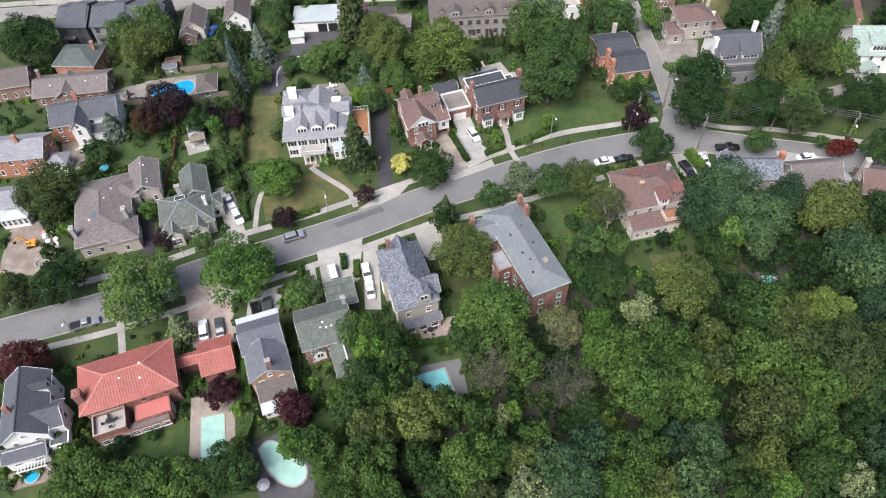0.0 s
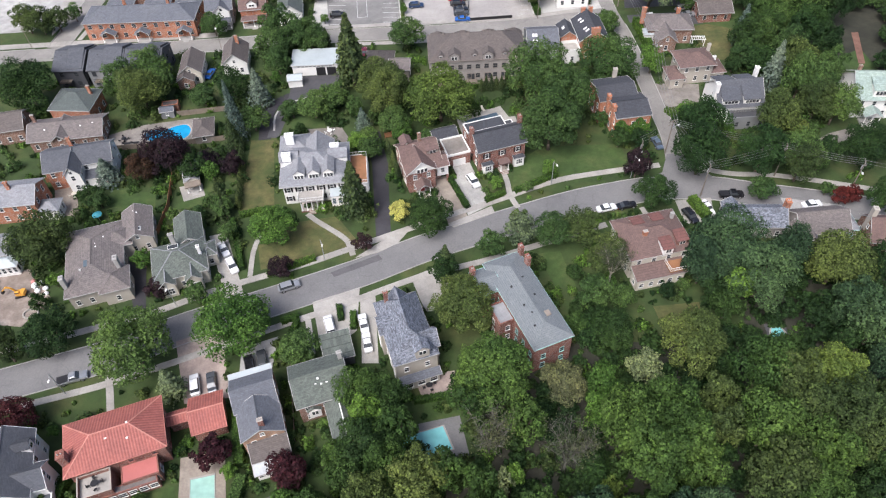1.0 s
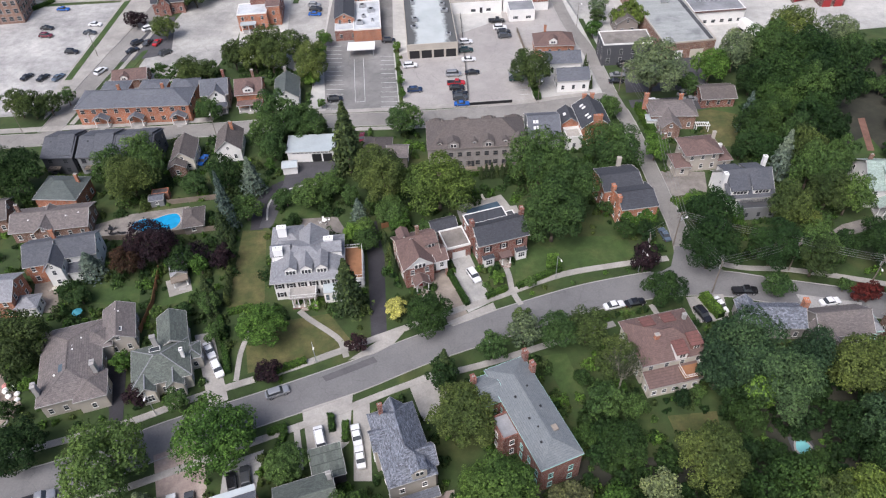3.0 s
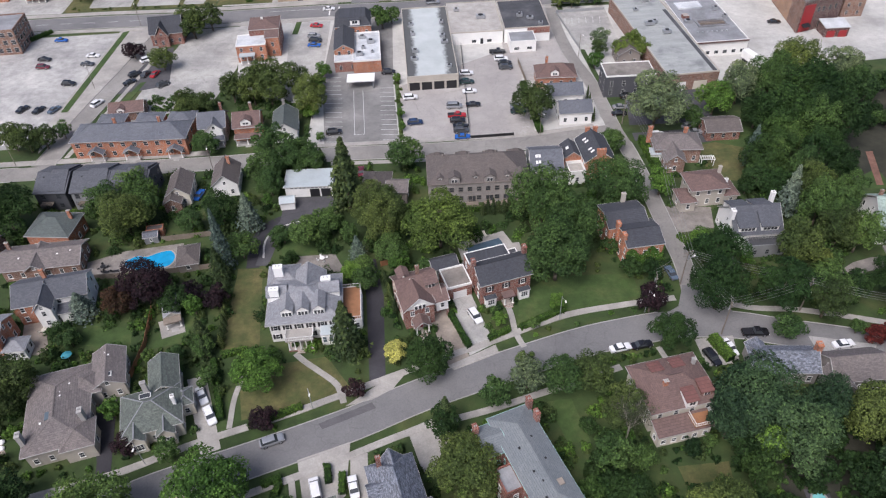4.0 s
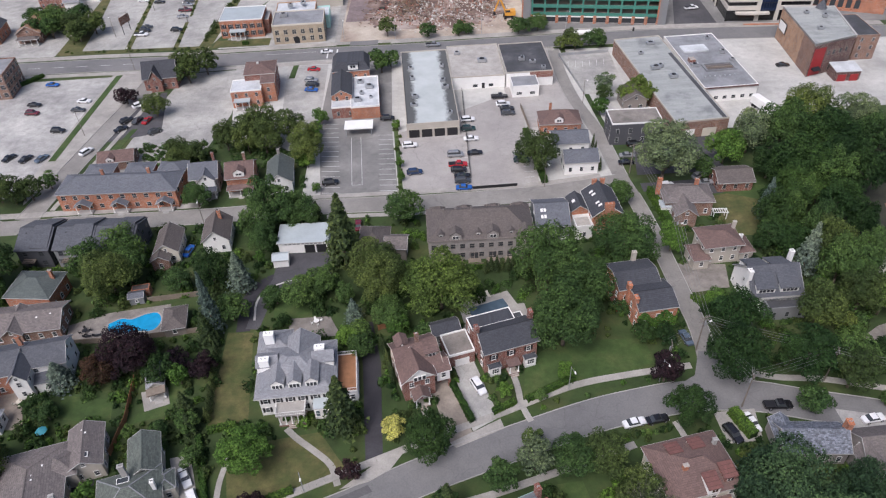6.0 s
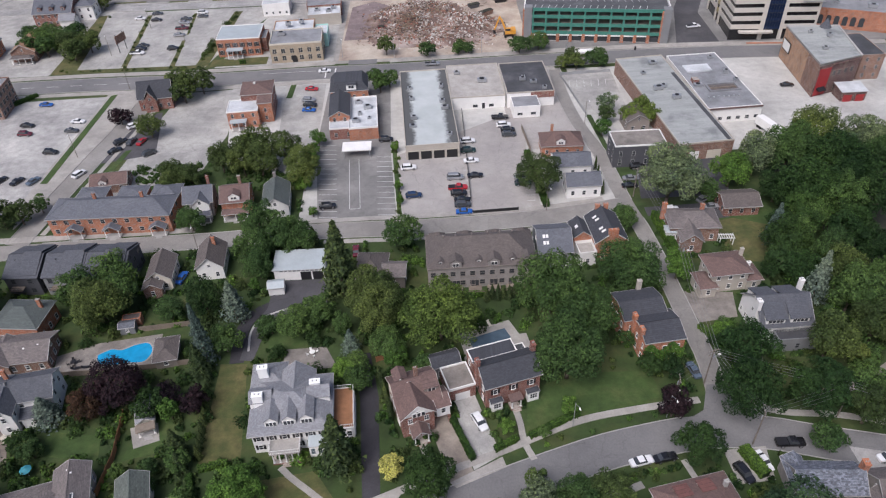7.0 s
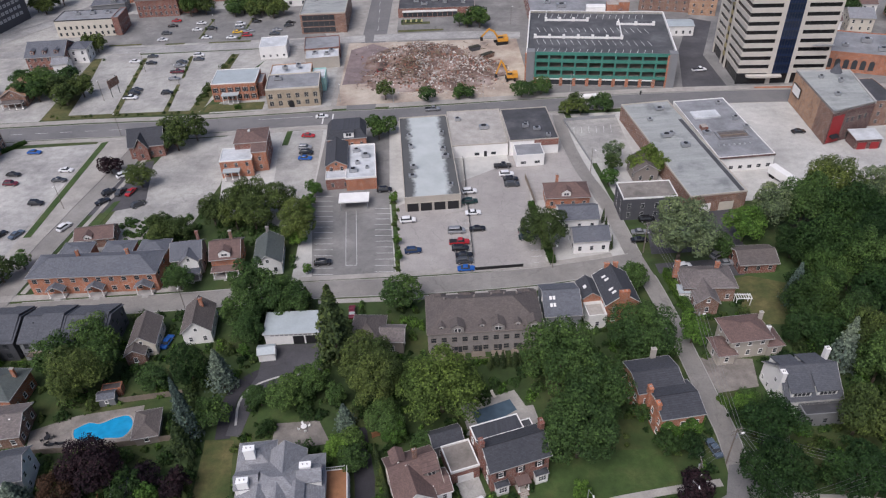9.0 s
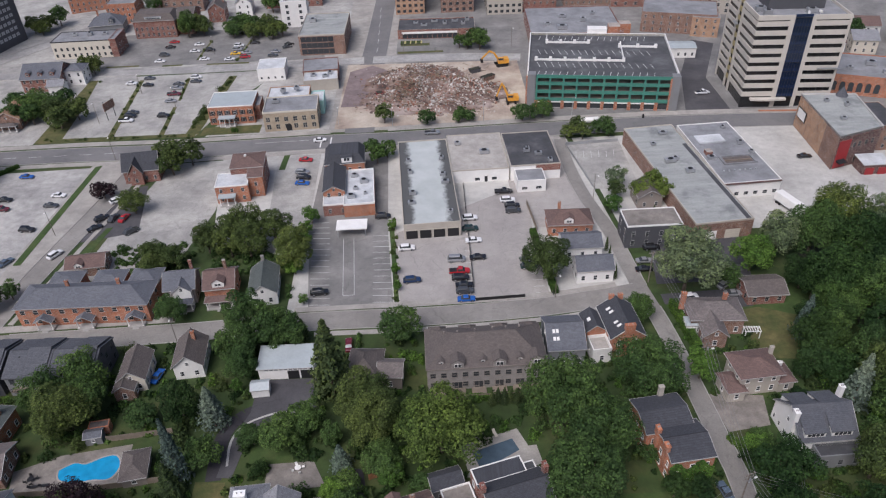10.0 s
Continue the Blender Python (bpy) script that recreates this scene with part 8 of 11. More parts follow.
def wood_tree(kind, x, y, h, r):
    """A tree of a wood where single trees cannot be counted: its faces are joined later."""
    trunk, crown, k, up, lift = tree_form(kind, h, r, True)
    a = float(rng.uniform(0, 2 * math.pi))
    turn = np.array([[math.cos(a), -math.sin(a), 0], [math.sin(a), math.cos(a), 0], [0, 0, 1]])
    co = np.empty(3 * len(crown.vertices), dtype=np.float32)
    crown.vertices.foreach_get("co", co)
    co = (co.reshape(-1, 3) + np.array([0, 0, lift])) * np.array([k, k, k * up])
    WOOD_PARTS.append((kind, co @ turn.T + np.array([x, y, 0]), (x, y, h, r)))


def join_woods(name, label):
    kinds = sorted({w[0] for w in WOOD_PARTS})
    verts = np.concatenate([w[1] for k in kinds for w in WOOD_PARTS if w[0] == k])
    index = np.concatenate([np.full(len(w[1]) // 3, i) for i, k in enumerate(kinds) for w in WOOD_PARTS if w[0] == k])
    me = cards_mesh(name, verts, LEAF[kinds[0]])
    for k in kinds[1:]:
        me.materials.append(LEAF[k])
    me.polygons.foreach_set("material_index", index.astype(np.int32))
    ob = thing(name, me, Matrix(), label, "woodland", kind="stuff")
    s = Shape()
    for _, _, (x, y, h, r) in WOOD_PARTS:
        s.tube((x, y, -0.1), (x, y, h * 0.6), 0.06 * r, 0.03 * r, 6)
    tagged(part("trunks", s.mesh("trunks", TRUNK), ob), kind="stuff")
    WOOD_PARTS.clear()


def tree(kind, x, y, h, r, z=0.0):
    if r > 0.66 * h and r > 4.5:
        # a wide low mass is several trees grown together
        for i in range(3):
            a = x + 2.1 * i
            tree(kind, round(x + 0.52 * r * math.cos(a), 1), round(y + 0.52 * r * math.sin(a), 1), h * (1.0, 0.86, 0.93)[i], r * 0.56)
        return
    trunk, crown, k, up, lift = tree_form(kind, h, r, y > 260)
    label = TREE_WORDS[kind] + (" broadleaf tree with a full uneven crown" if h > 5 else " rounded garden shrub tree with dense leaves")
    ob = empty("tree" if h > 5 else "shrub", pose(x, y, z, 0, 0, float(rng.uniform(0, 360))), label, "tree" if h > 5 else "shrub", "trees")
    ob.scale = (k, k, k * up)
    part("trunk", trunk, ob)
    part("crown", crown, ob, pose(0, 0, lift))


def conifer(kind, x, y, h, r):
    def make(variant):
        n = 2600
        t = rng.random(n) ** 0.75
        z = 0.06 + 0.94 * t
        tier = 0.82 + 0.18 * np.sin(z * 46 + variant)
        rad = (1 - t) ** 0.85 * tier * rng.uniform(0.55, 1.05, n) + 0.015
        a = rng.uniform(0, 2 * math.pi, n)
        lobes = 1 + 0.16 * np.sin(5 * a + variant * 2 + 6 * z)
        p = np.stack([rad * lobes * np.cos(a), rad * lobes * np.sin(a), z * 3.2 - 0.12 * rad], 1)
        d = np.stack([np.cos(a) * 0.6, np.sin(a) * 0.6, np.full(n, 0.7)], 1) + rng.normal(scale=0.4, size=(n, 3))
        d /= np.linalg.norm(d, axis=1)[:, None]
        crown = cards_mesh("crown", leaf_cards(p, d, 0.075), LEAF[kind])
        trunk = Shape().tube((0, 0, -0.05), (0, 0, 3.0), 0.07, 0.012, 8).mesh("trunk", TRUNK)
        return trunk, crown
    v = int(rng.integers(0, 2))
    trunk, crown = cached(("conifer", kind, v), lambda: make(v))
    ob = empty("conifer", pose(x, y, 0, 0, 0, float(rng.uniform(0, 360))), TREE_WORDS[kind] + " conifer with a dense pointed crown", "tree", "conifers")
    ob.scale = (r, r, h / 3.2)
    part("trunk", trunk, ob)
    part("crown", crown, ob)


def bare_tree(x, y, h, r):
    """A dying tree: a fan of pale branches among many fine twigs and a few leaves."""
    s = Shape()
    s.tube((0, 0, -0.2), (0, 0, h * 0.4), 0.24, 0.16, 8)
    twigs = Shape()
    tips = []
    for i in range(16):
        a, out = rng.uniform(0, 2 * math.pi), rng.uniform(0.3, 0.95) * r
        mid = (math.cos(a) * out * 0.5, math.sin(a) * out * 0.5, h * rng.uniform(0.5, 0.7))
        tip = (math.cos(a) * out, math.sin(a) * out, h * rng.uniform(0.72, 1.0))
        s.tube((0, 0, h * rng.uniform(0.25, 0.4)), mid, 0.1, 0.065, 5)
        s.tube(mid, tip, 0.065, 0.02, 5)
        for _ in range(22):
            t = rng.uniform(-0.3, 1.0)
            o = [mid[k] + (tip[k] - mid[k]) * t for k in range(3)]
            e = [o[0] + rng.normal() * r * 0.17, o[1] + rng.normal() * r * 0.17, o[2] + abs(rng.normal()) * h * 0.08]
            twigs.tube(o, e, 0.032, 0.012, 3)
            tips.append(e)
    ob = empty("bare_tree", pose(x, y, 0), "dying tree with pale grey branches and thin leaves", "tree", "trees")
    part("trunk", s.mesh("trunk", GREY_TWIG if x < 30 else PALE_BARK), ob)
    part("twig_spray", twigs.mesh("twig_spray", GREY_TWIG), ob)
    p = np.array(tips)
    p = np.concatenate([p + rng.normal(scale=0.4, size=p.shape) for _ in range(6)])
    part("crown", cards_mesh("crown", leaf_cards(p, unit_dirs(len(p)), 0.14), LEAF["T"]), ob)


def hedge(x0, y0, x1, y1, w, h, kind="H"):
    L = math.hypot(x1 - x0, y1 - y0)
    n = int((L * (2 * h + w)) * 34)
    u = rng.random(n)
    side = rng.random(n) * (2 * h + w)
    yy = np.where(side < h, -w / 2, np.where(side < 2 * h, w / 2, side - 2 * h - w / 2))
    zz = np.where(side < h, side, np.where(side < 2 * h, side - h, h))
    p = np.stack([(u - 0.5) * L, yy + rng.normal(scale=0.07, size=n), np.maximum(0.05, zz + rng.normal(scale=0.09, size=n))], 1)
    d = unit_dirs(n) * 0.7 + np.stack([np.zeros(n), np.sign(yy) * (zz < h), 1.0 * (zz >= h) + 0.3], 1)
    d /= np.linalg.norm(d, axis=1)[:, None]
    ob = empty("hedge", pose((x0 + x1) / 2, (y0 + y1) / 2, 0, 0, 0, math.degrees(math.atan2(y1 - y0, x1 - x0))), "clipped green hedge along a garden edge", "hedge", "hedges")
    part("leaves", cards_mesh("leaves", leaf_cards(p, d, 0.17), LEAF[kind]), ob)
    part("core", Shape().box(-L / 2 + 0.1, L / 2 - 0.1, -w / 2 + 0.12, w / 2 - 0.12, 0, h - 0.12).mesh("core", LEAF["K"]), ob)


TREES = {}
TREES.setdefault("B", []).extend([(99.5, 113.3, 10, 4.0), (62.2, 128.5, 13, 6.3), (65.5, 140.3, 13, 5.6), (76.5, 128.3, 13, 6.3), (87.8, 165.8, 9, 3.7), (90.5, 166.9, 8, 3.8), (97.1, 184.0, 13, 5.7), (100.5, 191.7, 17, 7.4), (104.4, 175.9, 15, 5.5), (106.2, 189.3, 16, 6.6), (116.1, 197.2, 16, 5.7), (114.2, 204.4, 17, 7.4)])
TREES.setdefault("D", []).extend([(-59.3, 82.1, 14, 7.3), (-54.7, 118.0, 3.2, 1.9), (-51.2, 97.4, 6, 2.6), (-47.1, 114.5, 5, 2.2), (-28.3, 82.4, 6, 3.9), (11, 106.4, 7, 3.3), (25.0, 109.1, 8, 4.2), (31.3, 91.5, 9, 3.8), (36.4, 90.3, 7, 2.5), (50.2, 94.6, 2.8, 1.5), (74.8, 119.7, 4, 3.4), (89.6, 119.4, 4, 1.8), (-79.6, 127, 5, 2.5), (-55.4, 122.1, 3.4, 2.0), (-49.7, 122.3, 6, 2.7), (-46.4, 152.8, 7.5, 3.8), (-38.5, 158.5, 4, 2.3), (-37, 157.6, 5, 2.8), (-31, 157.0, 7.9, 4.5), (-16.7, 144.9, 5, 2.9)])
TREES.setdefault("D", []).extend([(-16.4, 139.7, 6, 3.2), (-10, 149.2, 8, 4), (-8.5, 147.4, 7, 2.9), (-1.6, 143.8, 5, 2.6), (21.2, 125.3, 2.6, 1.6), (27.2, 157.0, 19, 7.6), (28.3, 139.9, 17, 7.9), (33.5, 149, 17, 6.4), (43.3, 148.7, 4, 2.5), (65.9, 149.3, 5, 2.7), (85.6, 127.4, 12, 5.0), (86.8, 147.3, 9, 3.4), (95.1, 154.5, 14, 5.3), (98.2, 153.7, 12, 4.9), (100.4, 144.1, 12, 5.0), (103.7, 158.7, 13, 3.9), (-78.2, 170.7, 12, 9.4), (-64.4, 198.4, 7.2, 4.1), (-61.4, 164.1, 5, 3.5), (-42.7, 177.4, 8, 3.9)])
TREES.setdefault("D", []).extend([(-41.9, 187.3, 13, 9.4), (-34.2, 186.7, 10, 5.4), (-26.1, 160.7, 6, 4.1), (-6.7, 186.5, 10, 5.1), (47.7, 167.2, 12.8, 7.3), (51.8, 190.1, 7.2, 4.1), (85.3, 169.1, 9, 4.1), (92.2, 176.3, 11, 4.2), (97.0, 169.1, 13, 4.6), (97.8, 183.6, 12, 4.3), (106.7, 186.1, 17, 5.7), (-110.2, 210.6, 5.5, 3.0), (78.2, 201.7, 6, 3.7), (105.0, 212.8, 16, 7.4), (127.5, 206.6, 14, 5.7), (-14.3, 278, 8, 5.8), (2.6, 303.3, 4, 3.4), (16.5, 305.3, 5, 4.7), (38.5, 302.8, 5, 4.2), (46.2, 304.4, 5, 4.2)])
TREES.setdefault("D", []).extend([(66, 289.1, 6, 4.8), (-152.5, 329.3, 9, 14.1), (26.3, 381.4, 8, 8.3), (195, 368, 11, 5), (214, 362, 12, 5), (-112.2, 412, 14, 4.0), (-86, 416.9, 8, 11.6), (-186, 440, 11, 5), (-140, 452, 12, 5), (-76, 446, 11, 5)])
TREES.setdefault("E", []).extend([(-11.8, 39.1, 14, 4.0), (26.2, 38.5, 16, 4.2), (-71.1, 59.4, 3, 1.2), (-69.4, 55.5, 4, 1.4), (-66.0, 51.5, 6, 2.3), (-60.8, 45.3, 10, 5.7), (-60.1, 48.5, 7, 2.7), (-54.3, 47.2, 7, 2.5), (-53.4, 54.7, 3, 1.2), (-51.4, 44.8, 10, 4.7), (-45.8, 43.3, 9.8, 5.6), (-36.9, 51.7, 5, 1.6), (-22.9, 49.2, 10, 3.4), (-19.6, 44.7, 12, 3.8), (-19.6, 59.0, 8, 2.8), (-17.9, 40.0, 13, 4.1), (-16.0, 71.3, 10, 4.4), (-14.0, 43.5, 15, 4.8), (-10.4, 55.5, 14, 4.0), (-10.4, 68.7, 12, 3.9)])
TREES.setdefault("E", []).extend([(-9.3, 62.8, 12, 3.8), (-0.6, 54.5, 12, 3.6), (2.4, 43.6, 15, 5.0), (3.8, 68.3, 11, 3.7), (4.9, 51.8, 12, 3.2), (7.7, 46.4, 13, 3.3), (9.0, 72.6, 15, 7.3), (13.2, 62.7, 12, 3.8), (13.4, 47.5, 13, 3.3), (25.8, 45.4, 13, 2.9), (29.4, 43.1, 16, 4.8), (31.0, 60.3, 16, 5.4), (33.3, 53.4, 17, 5.8), (37.6, 62.4, 16, 5.3), (40.4, 56.5, 16, 4.8), (41.1, 51.6, 14, 3.6), (53.8, 59.0, 16, 5.4), (56.8, 70.4, 15, 5.7), (57.6, 48.1, 15, 4.2), (60.1, 43.4, 14, 3.4)])
TREES.setdefault("E", []).extend([(61.2, 54.1, 16, 5.3), (25.6, 84.9, 5, 2.7)])
TREES.setdefault("G", []).extend([(37.4, 39.3, 15, 3.8), (14.9, 43.2, 14, 3.2), (18.7, 40.9, 16, 5.4), (22.2, 45.6, 15, 3.4), (36.2, 45.9, 14, 3.1), (39.9, 44.7, 15, 4.1), (69.2, 43.9, 12, 3.3), (80.0, 70.4, 13, 4.1), (81.1, 78.6, 15, 5.8), (53.5, 95.9, 12, 4.6), (59.3, 99.8, 15, 7.0), (63.7, 91.2, 16, 7.2), (72.2, 98.7, 13, 3.9), (78.5, 82.9, 15, 4.6)])
TREES.setdefault("K", []).extend([(45.8, 37.7, 13, 3.3), (65.8, 36.9, 13, 3.1), (-57.9, 53.0, 4, 1.8), (-37.8, 46.3, 9, 4.7), (-17.5, 56.0, 10, 3.7), (-15.0, 60.7, 12, 4.6), (-5.5, 60.0, 6, 2.2), (-5.3, 45.6, 11, 3.5), (-2.1, 40.3, 12, 3.4), (45.0, 41.8, 12, 3.6), (51.2, 73.5, 8, 2.8), (57.0, 40.5, 13, 3.9), (61.8, 40.5, 12, 3.2), (65.7, 77.1, 5, 3.1), (67.2, 48.0, 11, 3.7), (71.4, 53.6, 13, 4.2), (75.7, 77.5, 9, 3.2), (-77.3, 87.1, 10, 4.9), (-1.8, 115.0, 8.6, 4.9), (0.5, 100, 8, 3.4)])
TREES.setdefault("K", []).extend([(28.2, 98.4, 4, 2.1), (32.6, 83.5, 7, 4.0), (33.3, 81.0, 7, 3.1), (46.4, 93.2, 3.5, 2.0), (49.3, 118.6, 8.0, 4.6), (55.2, 90.7, 7, 3.6), (55.9, 86.3, 9, 3.5), (73.5, 84.1, 10, 3.8), (88.7, 93.3, 12, 4.1), (-82.6, 128.8, 5, 2.7), (-59.1, 136.2, 6.6, 3.8), (-24.4, 133.5, 3, 1.8), (45.6, 139.6, 5.2, 2.9), (50.6, 139.0, 5.6, 3.0), (62.6, 146.8, 3, 1.8), (90.8, 127.7, 11, 3.9), (101.3, 128.9, 12, 6.1), (-108.5, 167.6, 14, 7.4), (-53.4, 165.5, 10, 4.4), (79.4, 160.8, 4, 2.2)])
TREES.setdefault("K", []).extend([(82.8, 168.0, 5, 2.5), (88.5, 174.3, 12, 5.4), (91.5, 184.2, 8, 3.6), (96.0, 198.5, 11, 5.2), (97.2, 194.3, 11, 4.8), (107.3, 169.8, 13, 4.6), (114.6, 186.7, 16, 5.8)])
TREES.setdefault("L", []).extend([(51.3, 37.6, 12, 2.6), (-72.3, 68.3, 2.5, 1.1), (-51.9, 58.4, 3, 1.3), (-38.4, 58.5, 4, 1.6), (-27.8, 51.8, 6, 2.7), (-27.7, 51.2, 7, 2.7), (-14.1, 66.0, 12, 3.5), (10.8, 54.1, 8, 1.9), (27.0, 65.0, 9, 3.1), (28.7, 71.0, 8, 3.6), (-65.6, 109.0, 4, 1.5), (-64.8, 107.7, 5, 2.4), (-40.6, 87.2, 12.4, 7.1), (-36.6, 113.2, 8.9, 5.1), (60.3, 91.0, 11, 3.7), (-54.3, 134.6, 6, 2.3), (-19.4, 143.4, 4, 2.6), (-18.9, 143.2, 4, 2.9), (-8.1, 145.9, 6, 2.7), (14.0, 127.0, 3.6, 1.9)])
TREES.setdefault("L", []).extend([(27.1, 130.5, 4.6, 1.9), (50.7, 148.0, 3.4, 2.2), (64.6, 149.2, 5, 2.7), (60.4, 169.3, 8, 3.7), (-36, 221.5, 5.5, 2.8), (-35.6, 215.4, 5, 2.6), (-35.0, 228, 6.5, 3.0), (-34.4, 234, 5, 2.4), (-31.8, 202.4, 3.2, 1.6), (-9.2, 234, 4, 1.6), (-8.0, 213, 3.6, 1.5), (-7.4, 206, 3.2, 1.3), (56.9, 238, 6, 3.0), (86.4, 206.7, 11, 5.4), (-33.6, 240, 6, 2.6)])
TREES.setdefault("M", []).extend([(-71.1, 136.3, 8, 4)])
TREES.setdefault("N", []).extend([(-79.2, 69.4, 9, 4.3), (-41.5, 61.6, 7, 3.4), (-27.8, 57.2, 8, 3.6)])
TREES.setdefault("O", []).extend([(4.0, 39.4, 13, 3.0), (32.2, 39.1, 15, 3.5), (-13.1, 49.9, 15, 4.3), (-5.5, 52.8, 15, 5.1), (11.2, 44.5, 12, 2.7), (45.6, 76.8, 15, 6.1), (46.2, 59.0, 14, 3.3), (47.7, 66.2, 13, 3.6), (49.2, 42.1, 14, 3.9), (52.2, 50.2, 17, 5.5), (59.9, 60.7, 16, 4.7), (61.5, 67.6, 15, 5.1), (66.9, 59.1, 17, 6.7), (75.1, 61.7, 14, 3.9), (-86.7, 111.4, 12, 6.6), (-85.6, 84.8, 10, 4.1), (3.9, 89.0, 11.2, 6.4), (30.9, 108.9, 9, 4.4), (34.9, 100.6, 10, 4.3), (79.8, 93.9, 14, 6.6)])
TREES.setdefault("O", []).extend([(-80.5, 127.5, 4, 2.4), (-11, 156.2, 15, 6.1), (84.1, 141.4, 13, 5.2), (84.3, 124.4, 11, 5.1), (95.4, 144.7, 13, 5.0), (-77.0, 163.8, 12.5, 6.6), (-14.1, 163.8, 13, 6), (96.7, 162.9, 13, 4.7), (-122.6, 205.2, 9, 4.6), (-118.0, 204.0, 9, 4.6), (-113.6, 205.4, 8, 3.8), (-73.1, 219.8, 8, 7.1), (-57.4, 228.1, 11, 8.1), (-47.9, 229.1, 12, 9.8), (-35.8, 218.5, 11.0, 6.3), (32.6, 209.1, 11.5, 6.6), (115.7, 221.4, 16, 7.6), (-89.9, 251, 6, 4.5), (-83.4, 278.8, 10, 8.9), (59.6, 246, 6, 3.0)])
TREES.setdefault("O", []).extend([(-137.7, 319.8, 9, 9.1), (-13.2, 306.2, 5, 3.8), (55.7, 288, 6, 5.6), (-145.5, 371.9, 8, 5.8), (-191.7, 429.9, 9, 7.6), (-109.4, 416.5, 10, 8.7), (-73.9, 411, 8, 11.4)])
TREES.setdefault("P", []).extend([(-59.7, 99.7, 5, 2.7), (-34.4, 103.5, 4.6, 2.7), (-16.7, 109.5, 4.4, 2.3), (-65.8, 138.9, 12, 6.0), (-55.6, 138.6, 6, 2.9), (-49.5, 136.4, 7, 3.1), (47.5, 128.5, 8, 3.5), (-102.8, 260.7, 6, 3.7)])
TREES.setdefault("R", []).extend([(91.7, 116.3, 5, 2.6), (94.3, 116.9, 5, 2.3)])
TREES.setdefault("T", []).extend([(21.4, 71.1, 9, 4.4)])
TREES.setdefault("V", []).extend([(-8.8, 118.6, 4.4, 2.5)])
TREES.setdefault("W", []).extend([(11.6, 39.6, 12, 3.4), (62.7, 37.9, 13, 2.8), (8.7, 53.1, 9, 1.9), (36.8, 72.9, 10, 3.2), (17.8, 109.5, 8, 3.6), (66.8, 200.2, 17, 9.1), (95.2, 212.0, 14, 5.8), (128.9, 217.3, 14, 6.5), (61.2, 252.5, 7.5, 3.4)])
TREES.setdefault("Y", []).extend([(26.1, 50.4, 9, 2.1), (69.1, 68.2, 14, 5.7), (18.2, 113.9, 5.4, 2.2), (2, 153.1, 16, 8.4), (70.4, 244.2, 9, 6.4)])
BARE = [(6.9, 60.1, 12, 5.1), (19.6, 56.3, 14, 5.2), (35.3, 97.0, 10, 4.0)]
for kind, spots in TREES.items():
    for spot in spots:
        tree(kind, *spot)
for spot in BARE:
    bare_tree(*spot)

# ---- lawns, drives, paths and pools ----
patch("lawn", "dry yellowing lawn beside the mansion", [(-47.3, 149.0), (-41.3, 148.5), (-38.5, 124.3), (-46.6, 122.0)], DRY_LAWN)
patch("lawn", "dry front lawn of the mansion", [(-34.2, 118.9), (-23.6, 120.4), (-18.0, 111.9), (-19.8, 109.8), (-39.3, 105.3), (-40.8, 112.5)], DRY_LAWN)
patch("lawn", "green back garden lawn", [(-78.9, 133.1), (-68.1, 131.3), (-66.8, 125.4), (-79.6, 127.2)], LAWN)
patch("lawn", "green lawn round a garden shed", [(-60.5, 136.4), (-53.7, 137.5), (-52.1, 127.2), (-62.0, 125.0)], LAWN)
patch("lawn", "green lawn behind the mansion", [(-38.0, 161.3), (-29.5, 160.6), (-28.2, 152.1), (-37.3, 152.8)], LAWN)
patch("lawn", "broad green front lawn beside the street", [(19.5, 135.5), (27, 141), (46.6, 140.7), (47.0, 132.1), (17.9, 126.2)], LAWN)
patch("lawn", "dry back lawn below the brown house", [(43.2, 90.4), (52.8, 90.9), (52.4, 87.5), (43.7, 86.6)], DRY_LAWN)
patch("lawn", "green back lawn of the red-roofed house", [(-57.8, 54.6), (-48.2, 57.2), (-46.2, 48.8), (-57.6, 49.4)], LAWN)
patch("lawn", "green side lawn beside the large brick house", [(21.4, 106.0), (26.4, 106.5), (28.4, 96.4), (24.0, 96.6)], LAWN)
patch("lawn", "green lawn behind brick houses near the lane", [(80.5, 191.3), (92.5, 202), (97.5, 196.0), (91.4, 180.9), (77.2, 180)], LAWN)
patch("garden_path", "worn red brick garden path", [(118.6, 169.0), (120.4, 168.8), (124.8, 184), (122.8, 184)], BRICK_PATH, 0.05)
patch("lawn", "formal garden lawn round a brick path", [(112, 168), (127, 167), (132, 192), (117, 193)], LAWN)

footway("path", "curving concrete path to the mansion door", [(-30.4, 121.6), (-28.2, 119.3), (-23.3, 115.2), (-20.6, 112.4), (-19.2, 108.2)], 1.3, z=0.06)
footway("path", "narrow pale concrete garden path", [(-41.4, 103.6), (-41.6, 110.8), (-40.6, 116.4)], 1.1, z=0.06)
footway("path", "concrete front path of the brick colonial", [(16.4, 132.6), (17.0, 129.2), (17.3, 124.2), (18.7, 120.2)], 1.3, z=0.06)
footway("path", "concrete front path of the red-roofed house", [(-65.9, 80.6), (-64.6, 76.5), (-63.4, 72.4)], 1.4, z=0.06)
footway("path", "concrete path between hedges", [(-28.0, 92.4), (-27.2, 88.5), (-26.2, 83)], 1.2, z=0.06)
footway("path", "concrete path from the kerb", [(48.2, 113.6), (47.0, 118.4)], 1.2, z=0.06)
patch("drive_dark", "long dark asphalt driveway between hedges", [(-17.4, 150), (-14.0, 150), (-11.8, 137.5), (-10.9, 114.4), (-14.2, 113.2), (-15.7, 136.8)], SEALED_ASPHALT, 0.05)
